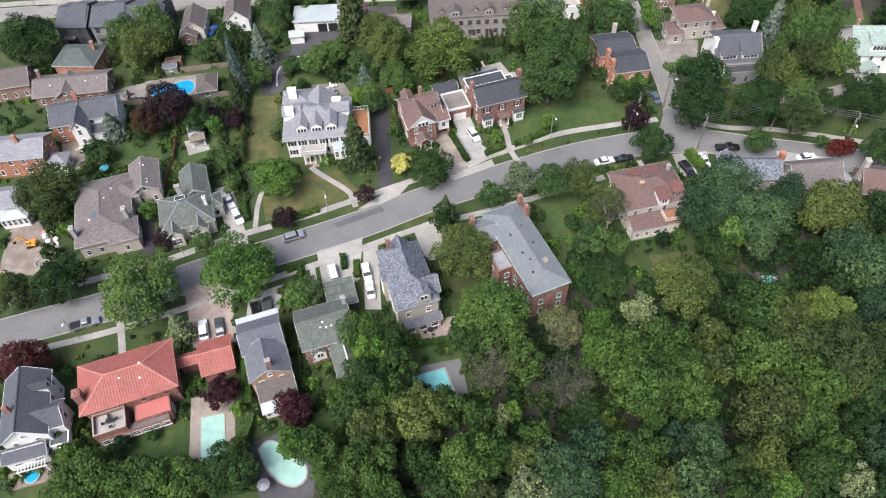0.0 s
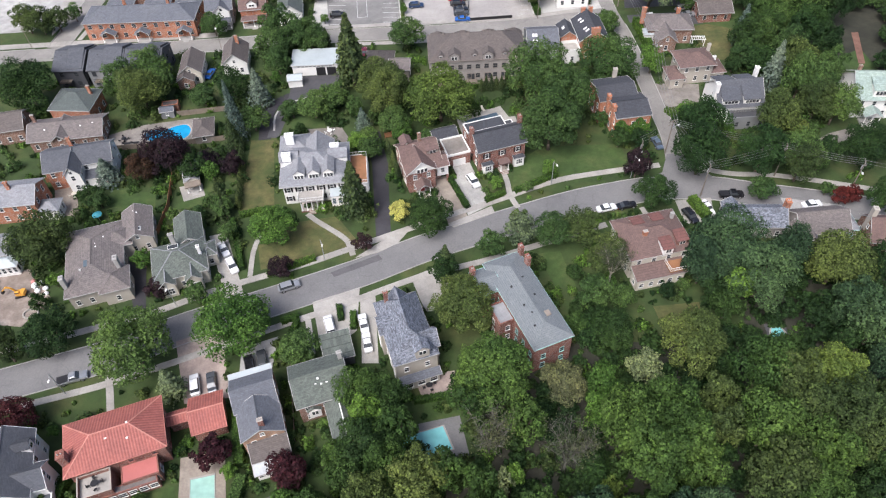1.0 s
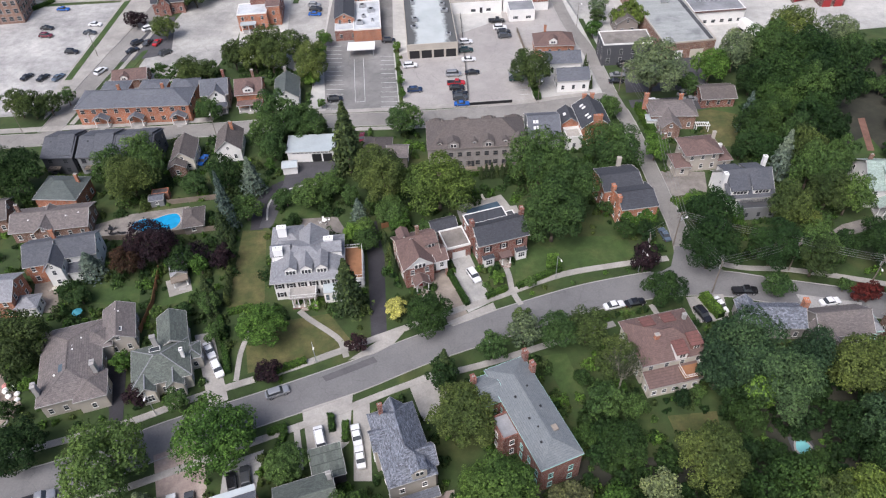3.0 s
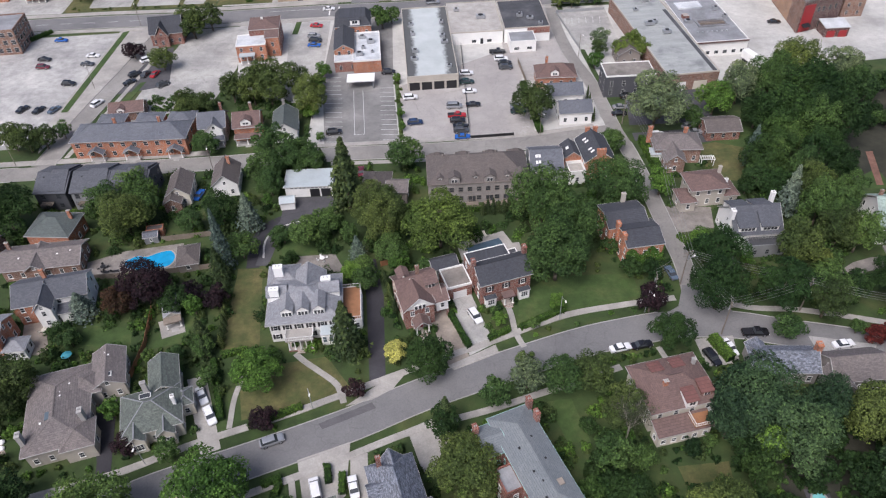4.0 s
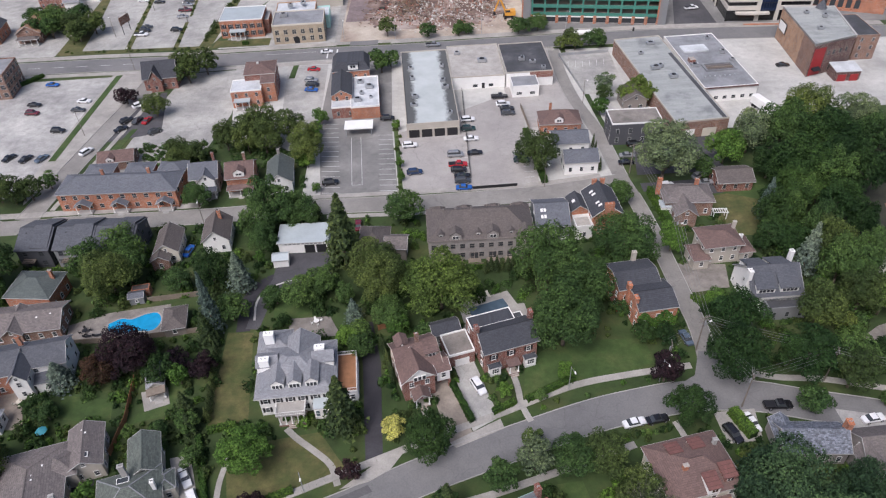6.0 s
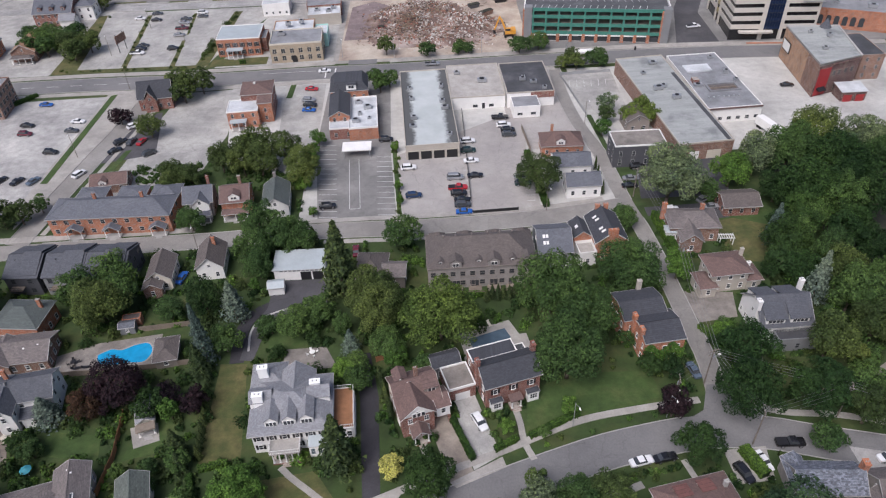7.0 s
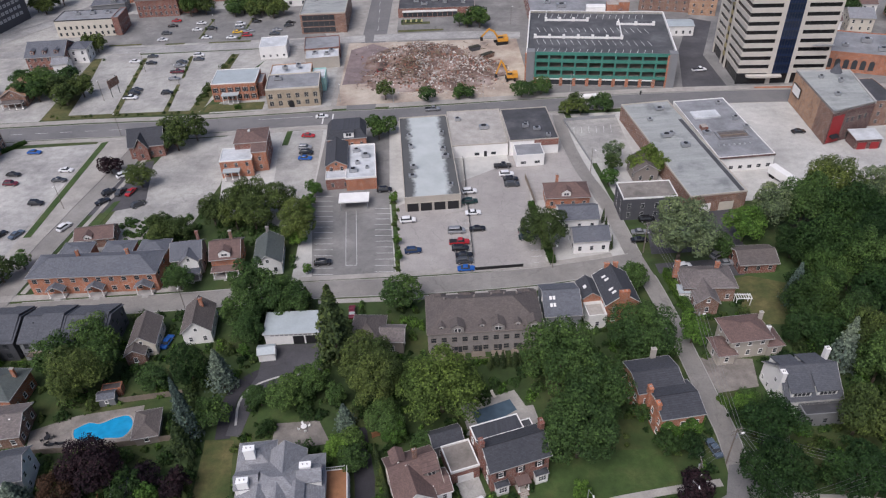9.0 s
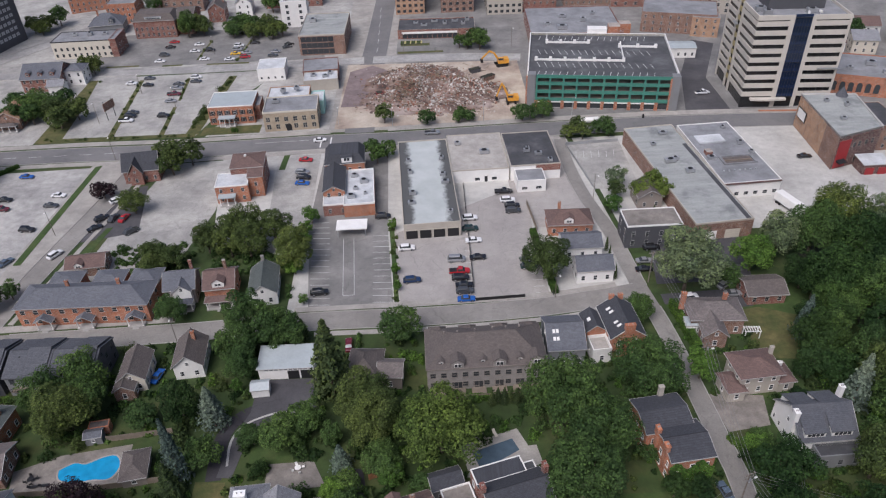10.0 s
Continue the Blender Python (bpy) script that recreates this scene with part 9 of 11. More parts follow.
patch("drive_apron", "concrete driveway apron at the kerb", [(-18.8, 107.4), (-9.5, 114.6), (-5.6, 116.4), (-9.5, 110.9), (-13.6, 108.6)], CONCRETE, 0.1)
patch("drive_dark", "dark asphalt driveway beside the bungalow", [(-68.2, 112.0), (-65.9, 112.6), (-61.8, 94.2), (-64.5, 93.4)], SEALED_ASPHALT, 0.05)
patch("drive", "concrete driveway with two white cars", [(-52.4, 116.1), (-48.6, 116.9), (-42.2, 99.2), (-45.8, 97.8)], CONCRETE, 0.05)
patch("drive_paved", "tan paved driveway of the timbered house", [(-1.6, 131.0), (2.6, 132.2), (7.0, 117.8), (2.4, 115.9)], TAN_PAVER, 0.05)
patch("drive", "grey driveway with a parked white car", [(3.4, 136.2), (8.2, 137.4), (12.4, 121.6), (6.9, 118.6)], LOT, 0.055)
patch("drive_apron", "concrete apron before two driveways", [(2.2, 116.2), (12.6, 121.2), (13.2, 118.9), (3.4, 115.0)], CONCRETE, 0.11)
patch("drive_paved", "pink paved driveway of the red-roofed house", [(-54.2, 87.6), (-45.5, 90.6), (-41.2, 74.2), (-49.7, 73.3)], PAVER, 0.05)
patch("drive", "pale concrete driveway beside parked cars", [(-27.2, 95.8), (-17.4, 99.2), (-17.6, 88.1), (-22.1, 83.8), (-24.6, 84.0)], CONCRETE, 0.05)
patch("drive", "concrete driveway beside the slate-roofed house", [(-17.2, 95.8), (-14.0, 96.6), (-13.0, 80.1), (-16.3, 80.3)], CONCRETE, 0.05)
patch("drive", "asphalt driveway beside the brick house", [(-40.5, 85.2), (-33.5, 87.6), (-34.0, 76.0), (-40.0, 76.0)], OLD_ASPHALT, 0.05)
patch("drive", "concrete driveway beside the slate-roofed house", [(-6.5, 101.3), (0.6, 104.3), (2.0, 99.5), (-1.8, 92), (-3.6, 92)], CONCRETE, 0.05)
patch("drive", "concrete driveway at the corner cottage", [(55.2, 120), (63.6, 120.4), (62.6, 113), (55.6, 112.6)], CONCRETE, 0.05)
patch("drive", "asphalt driveway before the stone cottage", [(79.4, 119.3), (92.6, 116.0), (90.0, 112.4), (79.6, 114.0)], OLD_ASPHALT, 0.056)
patch("drive", "gravel drive off the lane", [(60.6, 164.5), (72.5, 163.3), (70.8, 155.2), (61.6, 154.0)], OLD_GRAVEL, 0.05)
patch("drive_dark", "asphalt drive beside parked cars", [(60.4, 198.8), (82, 199.6), (82, 192.5), (74, 192), (60.4, 194.8)], DARK_ASPHALT, 0.05)
patch("drive", "curved gravel drive to the white house", [(93, 137), (99, 140.6), (104, 142.0), (109, 141.8), (109, 139.2), (101, 137.4), (95, 133.5)], OLD_GRAVEL, 0.05)
patch("yard_dark", "dark asphalt yard in front of a white garage", [(-39.1, 175.9), (-25.0, 175.7), (-25.0, 167.1), (-33, 163.5), (-39.4, 164.1)], DARK_ASPHALT, 0.05)
patch("drive_dark", "winding dark asphalt drive between gardens", [(-39.4, 166.1), (-42.4, 158.9), (-43.3, 149.8), (-40.2, 149.4), (-38.9, 157.6), (-34.5, 164.2)], DARK_ASPHALT, 0.055)
patch("patio", "stone patio behind the mansion", [(-33.2, 152.3), (-24.1, 152.5), (-21.2, 146.4), (-33.4, 145.3)], OLD_GRAVEL, 0.06)
patch("patio", "concrete patio in front of the shed", [(-62.6, 132.8), (-57.2, 133.8), (-55.7, 129.4), (-60.5, 127.7)], CONCRETE, 0.06)
patch("patio", "paved patio beside the brick house", [(-93.3, 134.2), (-88.5, 134.8), (-84.4, 124.7), (-90.6, 125.1)], TAN_PAVER, 0.05)
patch("patio", "terrace paving behind the brick colonial", [(6.5, 146.5), (10.5, 152.5), (21.5, 153.5), (22.2, 149), (16, 146.5)], CONCRETE, 0.06)
patch("yard_gravel", "torn-up pale gravel yard with building work", [(-97.0, 107.7), (-90.4, 109.0), (-83.6, 100.4), (-87.4, 93.2), (-95.4, 94.4)], YARD_DIRT, 0.05)
patch("patio", "paver patio behind the slate-roofed house", [(-6.2, 76.8), (1.7, 77.6), (1.6, 72.3), (-4.4, 71.3)], PAVER, 0.06)
patch("garden_bed", "planted lower garden terrace", [(-4.2, 71.0), (1.6, 72.0), (2.6, 67.6), (-4.6, 67)], LAWN, 0.04, keep=False)


def pool(pts, deck, water, label, deck_mat=None, rim=0.35):
    """A pool with its paved surround, coping and water."""
    patch("pool_deck", "paved surround of a garden pool", deck, deck_mat or PAVER, 0.05)
    c = Vector((sum(p[0] for p in pts) / len(pts), sum(p[1] for p in pts) / len(pts)))
    n = len(pts)
    ring = [Vector(p) for p in curve_of([*pts, pts[0]], 0.8)][:-1] if n > 5 else [Vector(p) for p in pts]
    out = [p + (p - c).normalized() * rim for p in ring]
    ob = empty("swimming_pool", pose(c.x, c.y, 0), label, "pool")
    # one ring of coping: inner and outer edge, below and above
    m = len(ring)
    co = [(p.x - c.x, p.y - c.y, z) for line, z in ((ring, 0.03), (out, 0.03), (out, 0.16), (ring, 0.16)) for p in line]
    me = bpy.data.meshes.new("coping")
    me.from_pydata(co, [], [(k * m + i, k * m + (i + 1) % m, (k + 1) % 4 * m + (i + 1) % m, (k + 1) % 4 * m + i) for k in range(4) for i in range(m)])
    bm = bmesh.new()
    bm.from_mesh(me)
    bmesh.ops.recalc_face_normals(bm, faces=bm.faces)
    bm.to_mesh(me)
    bm.free()
    me.materials.append(CONCRETE)
    part("coping", me, ob)
    part("water", Shape().solid([(p.x - c.x, p.y - c.y, 0.02) for p in ring], [(p.x - c.x, p.y - c.y, 0.1) for p in ring]).mesh("water", water), ob)


pool([(-45.6, 58.2), (-41.5, 58.9), (-39.9, 49.5), (-44.0, 48.6)], [(-48.2, 62.4), (-40.4, 63.4), (-37.6, 47.5), (-45.9, 46.8)], POOL_PALE, "rectangular garden pool with pale green water", TAN_PAVER)
pool([(-34.2, 51.5), (-33.0, 53.0), (-30.8, 52.6), (-28.2, 49.8), (-25.9, 48.4), (-25.6, 46.2), (-27.2, 44.9), (-29.6, 45.6), (-32.2, 48.0)], [(-36.2, 53.0), (-29.3, 55.2), (-23.8, 48.8), (-24.0, 42.8), (-32.4, 42.2), (-35.4, 47)], POOL_PALE, "kidney-shaped garden pool with pale water", DARK_ASPHALT)
pool([(-8.7, 64.1), (-1.0, 66.0), (0.6, 61.5), (-7.4, 59.7)], [(-10.1, 65.2), (-5.2, 66.8), (2.2, 68), (3.5, 60.2), (1, 59), (-8.6, 58.6)], POOL_TEAL, "garden pool with clear turquoise water", ASPHALT)
pool([(-76.0, 153.6), (-73.4, 155.2), (-70.9, 154.8), (-68.2, 156.2), (-65.4, 156.6), (-63.8, 154.0), (-64.9, 151.0), (-68.4, 150.9), (-71.8, 150.4), (-75.2, 151.4)], [(-85.4, 153.9), (-76.8, 157.4), (-62.8, 159.4), (-62.0, 149.4), (-71.5, 148.9), (-84.0, 148.3)], POOL_BLUE, "free-form garden pool with bright blue water", OLD_GRAVEL)
pool([(8.2, 152.5), (16.7, 155.4), (17.9, 152.4), (9.7, 147.7)], [(6.0, 154.2), (18.0, 158.0), (20.9, 150.8), (10.5, 145.7), (7.0, 148.2)], POOL_DARK, "garden pool with slate-blue water behind a brick house", CONCRETE)
pool([(65.2, 83.6), (66.9, 83.8), (67.4, 82.4), (66.6, 80.8), (65.2, 80.7), (64.6, 82.0)], [(64.0, 84.6), (68, 84.6), (68.4, 79.8), (63.8, 79.8)], POOL_TEAL, "small turquoise pool half hidden by trees", DARK_ASPHALT)
for x, y, r, col, text in ((-70.4, 121.5, 1.6, POOL_TEAL, "round blue hot tub on a patio"), (-73.2, 48.7, 1.35, POOL_BLUE, "round blue paddling pool")):
    ob = empty("hot_tub", pose(x, y, 0), text, "hot tub")
    part("tub", Shape().tube((0, 0, 0), (0, 0, 0.8), r, r, 20).mesh("tub", BLUE_METAL), ob)
    part("water", Shape().tube((0, 0, 0.8), (0, 0, 0.83), r - 0.15, r - 0.15, 20).mesh("water", col), ob)

# painted lines: stalls of the marked lot, centre lines downtown
rows = []
for i in range(15):
    y = 201.6 + 2.75 * i
    k = (y - 200) * 0.085
    rows.append((-30.2 - k, y + 0.2, -24.9 - k, y - 0.2, 0.11))
    if i < 12:
        rows.append((-13.8 - k * 0.4, y, -8.8 - k * 0.5, y - 0.3, 0.11))
for x in (-21.9, -18.9):
    rows.append((x, 205, x - 1.6, 231, 0.1))
rows.append((-21.9, 205, -18.9, 205, 0.1))
stripes(lot_b, rows, 0.035)
rows = []
for i in range(8):
    rows.append((28.6, 202 + 2.7 * i, 31.2, 202 + 2.7 * i, 0.1))
    rows.append((11.4, 203 + 2.7 * i, 12.6, 203 + 2.7 * i, 0.1))
stripes(lot_c, rows, 0.035)
stripes(lot_e, [(52.8 + 2.6 * i, 272, 53.6 + 2.6 * i, 277, 0.1) for i in range(6)], 0.035)
stripes(high_road, [(-150 + 9 * i, 292.2, -145.5 + 9 * i, 292.25, 0.14) for i in range(6)] + [(-36, 289, -36, 296.5, 0.5), (-32.5, 289, -32.5, 296.5, 0.5), (-60, 294.6, -40, 295.2, 0.12)], 0.062)
stripes(far_road, [(-18.6, 380 + 12 * i, -18.2, 386 + 12 * i, 0.16) for i in range(6)], 0.07)
patch("road_repair", "darker asphalt repair strip along the kerb", [(-23.9, 103.6), (-23.0, 102.3), (-12.6, 106.6), (-13.6, 108.0)], PATCH_ASPHALT, 0.056)
footway("garden_path", "thin pale kerb line beside a garden drive", [(-41.7, 152.4), (-42.1, 158.6), (-39.9, 163.0), (-34.2, 165.7), (-29.4, 166.0)], 0.5, GRAVEL, 0.08)
footway("drive", "curved dark asphalt drive behind the mansion", [(-43.8, 149.0), (-44.2, 158.8), (-41.6, 164.8), (-35.4, 168.2), (-30.0, 169.4)], 3.2, SEALED_ASPHALT, 0.05)
footway("drive", "narrow dark asphalt drive between two houses", [(-69.7, 113.3), (-68.3, 108.8), (-66.5, 103.6), (-64.3, 97.9), (-63.3, 95.4)], 2.2, SEALED_ASPHALT, 0.06)
patch("lawn", "worn olive lawn among trees beside the lane", [(76.5, 174.5), (77.0, 191.0), (83.0, 192.0), (91.0, 188.5), (92.5, 178.0), (86.0, 173.5)], DRY_LAWN, 0.035)
# grass verges between paved areas
for pts in ([(-111.4, 283.4), (-113.6, 282.6), (-117.4, 226), (-115.2, 226)], [(-96.4, 243), (-94.6, 243.4), (-97.2, 229), (-99.6, 229)], [(-142, 302.4), (-84, 302.6), (-84, 305.2), (-141, 306)], [(-117.2, 305), (-115, 305), (-119.4, 360), (-121.2, 360)], [(-98, 304), (-96, 304), (-97.6, 330), (-99, 330)], [(-98.6, 336), (-97.6, 336), (-99.2, 360), (-100.6, 360)], [(-143.5, 303), (-134, 304), (-136.4, 335), (-140, 362), (-143.5, 362)]):
    patch("verge", "narrow rough grass verge beside paving", pts, LAWN if pts[0][1] < 296 else DRY_LAWN, 0.08)
for pts in ([(-88, 304.5), (-83, 304.5), (-79, 360), (-82.5, 360)], [(-102, 381), (-101, 381), (-99.6, 407), (-100.6, 407)], [(-83, 378), (-82, 378), (-80.2, 405), (-81.2, 405)], [(-82, 303), (-60, 303.4), (-60, 310), (-82, 309.6)], [(-10.2, 236), (-8.8, 236), (-7.0, 200), (-8.2, 200)], [(-48, 285), (-46, 285), (-46.5, 274), (-48.6, 274)], [(-9, 377), (12, 377), (12, 379), (-9, 379.6)]):
    patch("verge", "narrow rough grass verge beside paving", pts, LAWN if pts[0][1] < 296 else DRY_LAWN, 0.08)
for pts in ([(-7.5, 386.5), (6, 386.5), (6, 389.5), (-7.5, 389.5)], [(-142, 376.6), (-127, 376.4), (-127, 378), (-142, 378)], [(-116, 375), (-107, 375), (-107, 376.6), (-116, 376.6)], [(-95.8, 374.6), (-76.6, 374.2), (-76.6, 375.8), (-95.8, 376)]):
    patch("verge", "narrow rough grass verge beside paving", pts, LAWN if pts[0][1] < 296 else DRY_LAWN, 0.08)

# ---- gardens and woods ----
def inside(poly, x, y):
    hit = False
    for i in range(len(poly)):
        (x1, y1), (x2, y2) = poly[i], poly[i - 1]
        if (y1 > y) != (y2 > y) and x < (x2 - x1) * (y - y1) / (y2 - y1) + x1:
            hit = not hit
    return hit


def free(x, y, r, polys=True):
    """Whether a plant of radius r may stand here: off buildings, roads, paths and paving."""
    for inv, hw, hd in KEEP_OUT:
        p = inv @ Vector((x, y, 0))
        if abs(p.x) < hw + r and abs(p.y) < hd + r:
            return False
    for line, half in KEEP_LINE:
        for q in line:
            if abs(q.x - x) < half + r + 2 and abs(q.y - y) < half + r + 2 and math.hypot(q.x - x, q.y - y) < half + r:
                return False
    return not (polys and any(inside(p, x, y) for p in KEEP_POLY))


WOODS = [(-26, 28), (-24.5, 41), (-21, 52), (-12, 56.5), (1, 55.5), (6, 62), (5, 74), (9, 79), (20, 76), (27, 86), (31, 94), (36, 82), (60, 81), (61, 92), (68, 100), (100, 99), (130, 96), (112, 60), (92, 28)]
WOODS_EAST = [(106, 168), (104, 183), (108, 199), (97, 206), (100, 212), (112, 218), (126, 222), (152, 224), (168, 212), (128, 150), (130, 104), (112, 100), (124, 150), (122, 176)]
spots_taken = [(s[0], s[1], s[3]) for v in TREES.values() for s in v] + [(s[0], s[1], s[3]) for s in BARE]
forest_rng = np.random.default_rng(21)


def wood(poly, step, kinds, low, high, tall, margin=1.0, least=1.5):
    xs, ys = [p[0] for p in poly], [p[1] for p in poly]
    x = min(xs)
    while x < max(xs):
        y = min(ys)
        while y < max(ys):
            px, py = x + forest_rng.uniform(-2.2, 2.2), y + forest_rng.uniform(-2.2, 2.2)
            y += step
            if not inside(poly, px, py) or not free(px, py, margin):
                continue
            if any(math.hypot(px - a, py - b) < 0.72 * r for a, b, r in spots_taken):
                continue
            r = forest_rng.uniform(low, high)
            wood_tree(str(forest_rng.choice(kinds)), round(px, 1), round(py, 1), forest_rng.uniform(least, tall) * 0.42 * (r + 3.4), r * 0.9)
            spots_taken.append((px, py, r))
        x += step


# low fill trees in dark leaf tones, so gaps between crowns look shaded
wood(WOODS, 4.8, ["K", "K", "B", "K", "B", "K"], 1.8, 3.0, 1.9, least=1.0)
join_woods("wood", "dense mixed green broadleaf wood behind the houses")
wood(WOODS_EAST, 5.2, ["D", "K", "K", "B", "D", "B"], 2.2, 3.8, 2.6)
join_woods("wood", "tall green broadleaf wood beside the lane")
patch("woodland_floor", "leaf litter coloured dark as shade under a dense wood", WOODS, SOIL, 0.015, keep=False)
patch("woodland_floor", "leaf litter coloured dark as shade under tall trees", WOODS_EAST, SOIL, 0.015, keep=False)

# conifers: kind, x, y, height, radius
for kind, x, y, h, r in (("S", -50.0, 149.4, 18.5, 3.1), ("S", -46.2, 163.2, 12, 3.9), ("C", -18.7, 120.6, 16.5, 4.7), ("S", -18, 149.6, 8.2, 2.9), ("C", -21.4, 170.5, 22, 6.0), ("S", -79.6, 135.4, 8, 3.9), ("C", -29.9, 188.0, 7.5, 2.2), ("S", 89.4, 158.8, 15.5, 3.9), ("S", 88.2, 180.5, 13, 3.2), ("C", 1.1, 101.6, 9.5, 2.8), ("C", -50.4, 125.2, 9.0, 2.6), ("C", -49.2, 121.6, 6.5, 2.0), ("C", 67.5, 232, 6, 1.2), ("C", -50.9, 146.4, 9.5, 3.0), ("W", -51.8, 75.6, 8.5, 3.4)):
    conifer(kind, x, y, h, r)
for i in range(9):
    conifer("C", -11.8 + 0.36 * i, 142.6 - 1.35 * i, 4.2 + 0.5 * (i % 3), 0.85)
for i in range(12):
    conifer("C", -48.8 + 0.2 * i, 146.6 - 2.0 * i, 3.6 + 0.5 * (i % 3), 1.0)
for i in range(9):
    conifer("C", 13.5 + 1.35 * i, 164.9 + 0.5 * (i % 2), 4.2 + 0.6 * (i % 3), 1.2)
for i in range(4):
    conifer("C", 50.2 + 0.2 * i, 206 + 4.2 * i, 5.0, 0.8)

for a in ((3.2, 130.8, 7.0, 120.6), (11.2, 122.6, 16.0, 124.9), (18.4, 125.2, 29.2, 130.2), (-47.6, 120.5, -43.2, 105.4), (-27.4, 107.6, -37.6, 103.4), (-18.4, 92.4, -18.2, 88.2), (-21.4, 94.2, -20.8, 90.5), (-33.2, 90.8, -29.6, 92.0), (-31.5, 84.0, -29.8, 91.0), (-6.2, 71.2, 0.6, 72.0), (-40.5, 122.9, -46.2, 121.8), (-34, 122, -41, 121), (60.8, 152.6, 66.6, 141), (8.6, 166.6, 28.0, 166.8), (24.8, 282.6, 27.2, 282.4), (-70.6, 305, -68.2, 305), (-147, 278, -141, 285)):
    hedge(*a, 1.1, 1.3)
hedge(-69.2, 50.5, -67.2, 60.0, 1.8, 1.8)
hedge(-67.0, 61.0, -66.2, 70.0, 1.5, 1.4)
hedge(-37.6, 50.0, -36.2, 58.0, 1.8, 2.2, "D")
hedge(-37.0, 60.0, -39.0, 70.5, 1.6, 2.0)
hedge(-46.8, 66.2, -49.2, 62.8, 1.2, 1.0, "L")
hedge(-29.4, 61.0, -28.4, 66.0, 1.6, 1.8, "D")
hedge(-17.0, 66.5, -17.8, 76.0, 1.4, 1.6)
hedge(61.9, 194.4, 63.0, 177.5, 2.0, 2.2)
hedge(58.7, 119.8, 60.8, 113.5, 2.0, 1.8)
hedge(31.6, 229.6, 33.6, 201, 1.6, 1.6)


def shrub_cloud(name, label, spots, kind, size=0.24):
    """Countless garden shrubs, joined."""
    pts, nrm = [], []
    for x, y, r, h in spots:
        n = int(60 + 60 * min(r, 2.4) ** 2)
        d = unit_dirs(n)
        d[:, 2] = np.abs(d[:, 2])
        lump = 1 + 0.25 * np.sin(3 * np.arctan2(d[:, 1], d[:, 0]) + x)[:, None]
        pts.append(np.array([x, y, h * 0.1]) + d * np.array([r, r, h]) * lump * forest_rng.uniform(0.6, 1.05, (n, 1)))
        nrm.append(d + forest_rng.normal(scale=0.5, size=d.shape))
    p, d = np.concatenate(pts), np.concatenate(nrm)
    d /= np.linalg.norm(d, axis=1)[:, None]
    thing(name, cards_mesh(name, leaf_cards(p, d, size), LEAF[kind]), Matrix(), label, "shrubs", kind="stuff")


def scatter(n, box, low, high, tall, margin=0.2, polys=True):
    out = []
    for _ in range(n):
        x, y, r = forest_rng.uniform(box[0], box[1]), forest_rng.uniform(box[2], box[3]), low + (high - low) * forest_rng.random() ** 2
        if free(x, y, r + margin, polys):
            out.append((x, y, r, r * forest_rng.uniform(*tall)))
    return out


gardens = scatter(2100, (-112, 100, 58, 190), 0.5, 1.8, (0.8, 1.6)) + scatter(1300, (-100, 60, 42, 140), 0.4, 1.5, (0.8, 1.7))
near_wall = []
for inv, hw, hd in KEEP_OUT:
    m = inv.inverted()
    c = m.translation
    if c.y > 195 or c.x > 110:
        continue
    for _ in range(12):
        u = forest_rng.uniform(-1, 1)
        p = m @ (Vector((u * hw, -hd - 0.8, 0)) if forest_rng.random() < 0.5 else Vector(((hw + 0.8) * forest_rng.choice([-1, 1]), u * hd, 0)))
        if free(p.x, p.y, 0.4):
            near_wall.append((p.x, p.y, forest_rng.uniform(0.5, 1.0), forest_rng.uniform(0.6, 1.4)))
gardens += near_wall
for k, (kind, word) in enumerate((("D", "green"), ("K", "dark green"), ("L", "bright green"), ("O", "olive green"))):
    shrub_cloud("garden_shrubs", word + " garden shrubs along fences and house walls", gardens[k::4], kind)
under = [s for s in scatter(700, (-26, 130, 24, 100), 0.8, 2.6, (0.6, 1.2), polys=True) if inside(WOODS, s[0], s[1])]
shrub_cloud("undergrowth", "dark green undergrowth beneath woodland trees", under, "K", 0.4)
thicket = scatter(250, (-108, 96, 138, 192), 1.2, 2.7, (1.2, 1.9), 0.3) + scatter(260, (-100, 40, 44, 138), 0.9, 2.0, (1.2, 2.0), 0.3)
for k, (kind, word) in enumerate((("K", "dark green"), ("D", "green"), ("O", "olive green"))):
    shrub_cloud("garden_shrubs", "tall " + word + " bushes crowding the back gardens", thicket[k::3], kind, 0.27)
edges = []
for x0, y0, x1, y1 in ((-116.2, 305, -120.2, 360), (-97, 304, -98.2, 330), (-98.2, 336, -100, 360), (-140, 304, -139, 360), (-138, 304, -86, 303.6), (-101.6, 381, -100, 407), (-82.4, 378, -80.6, 405), (-9.2, 240, -7.6, 200), (-86.2, 306, -85.2, 334), (-84.9, 310, -84.8, 332), (-83.8, 342, -80.4, 358), (-83.0, 344, -80.0, 356)):
    for _ in range(int(math.hypot(x1 - x0, y1 - y0) / (1.5 if y0 < 296 else 3.0))):
        t = forest_rng.random()
        r = forest_rng.uniform(0.25, 0.8) * (1.9 if -87 < x0 < -81 and y0 < 350 else 1.0)
        edges.append((x0 + (x1 - x0) * t + forest_rng.normal() * 0.5, y0 + (y1 - y0) * t, r, r * forest_rng.uniform(0.7, 1.4)))
shrub_cloud("wild_shrubs", "scruffy weeds along parking lot verges", edges, "O", 0.2)
weeds = scatter(240, (-60, -34, 205, 240), 0.5, 1.6, (0.8, 1.6)) + scatter(160, (-90, -66, 214, 232), 0.5, 1.4, (0.8, 1.5), polys=False) + scatter(120, (60, 75, 226, 250), 0.6, 1.8, (0.8, 1.6))
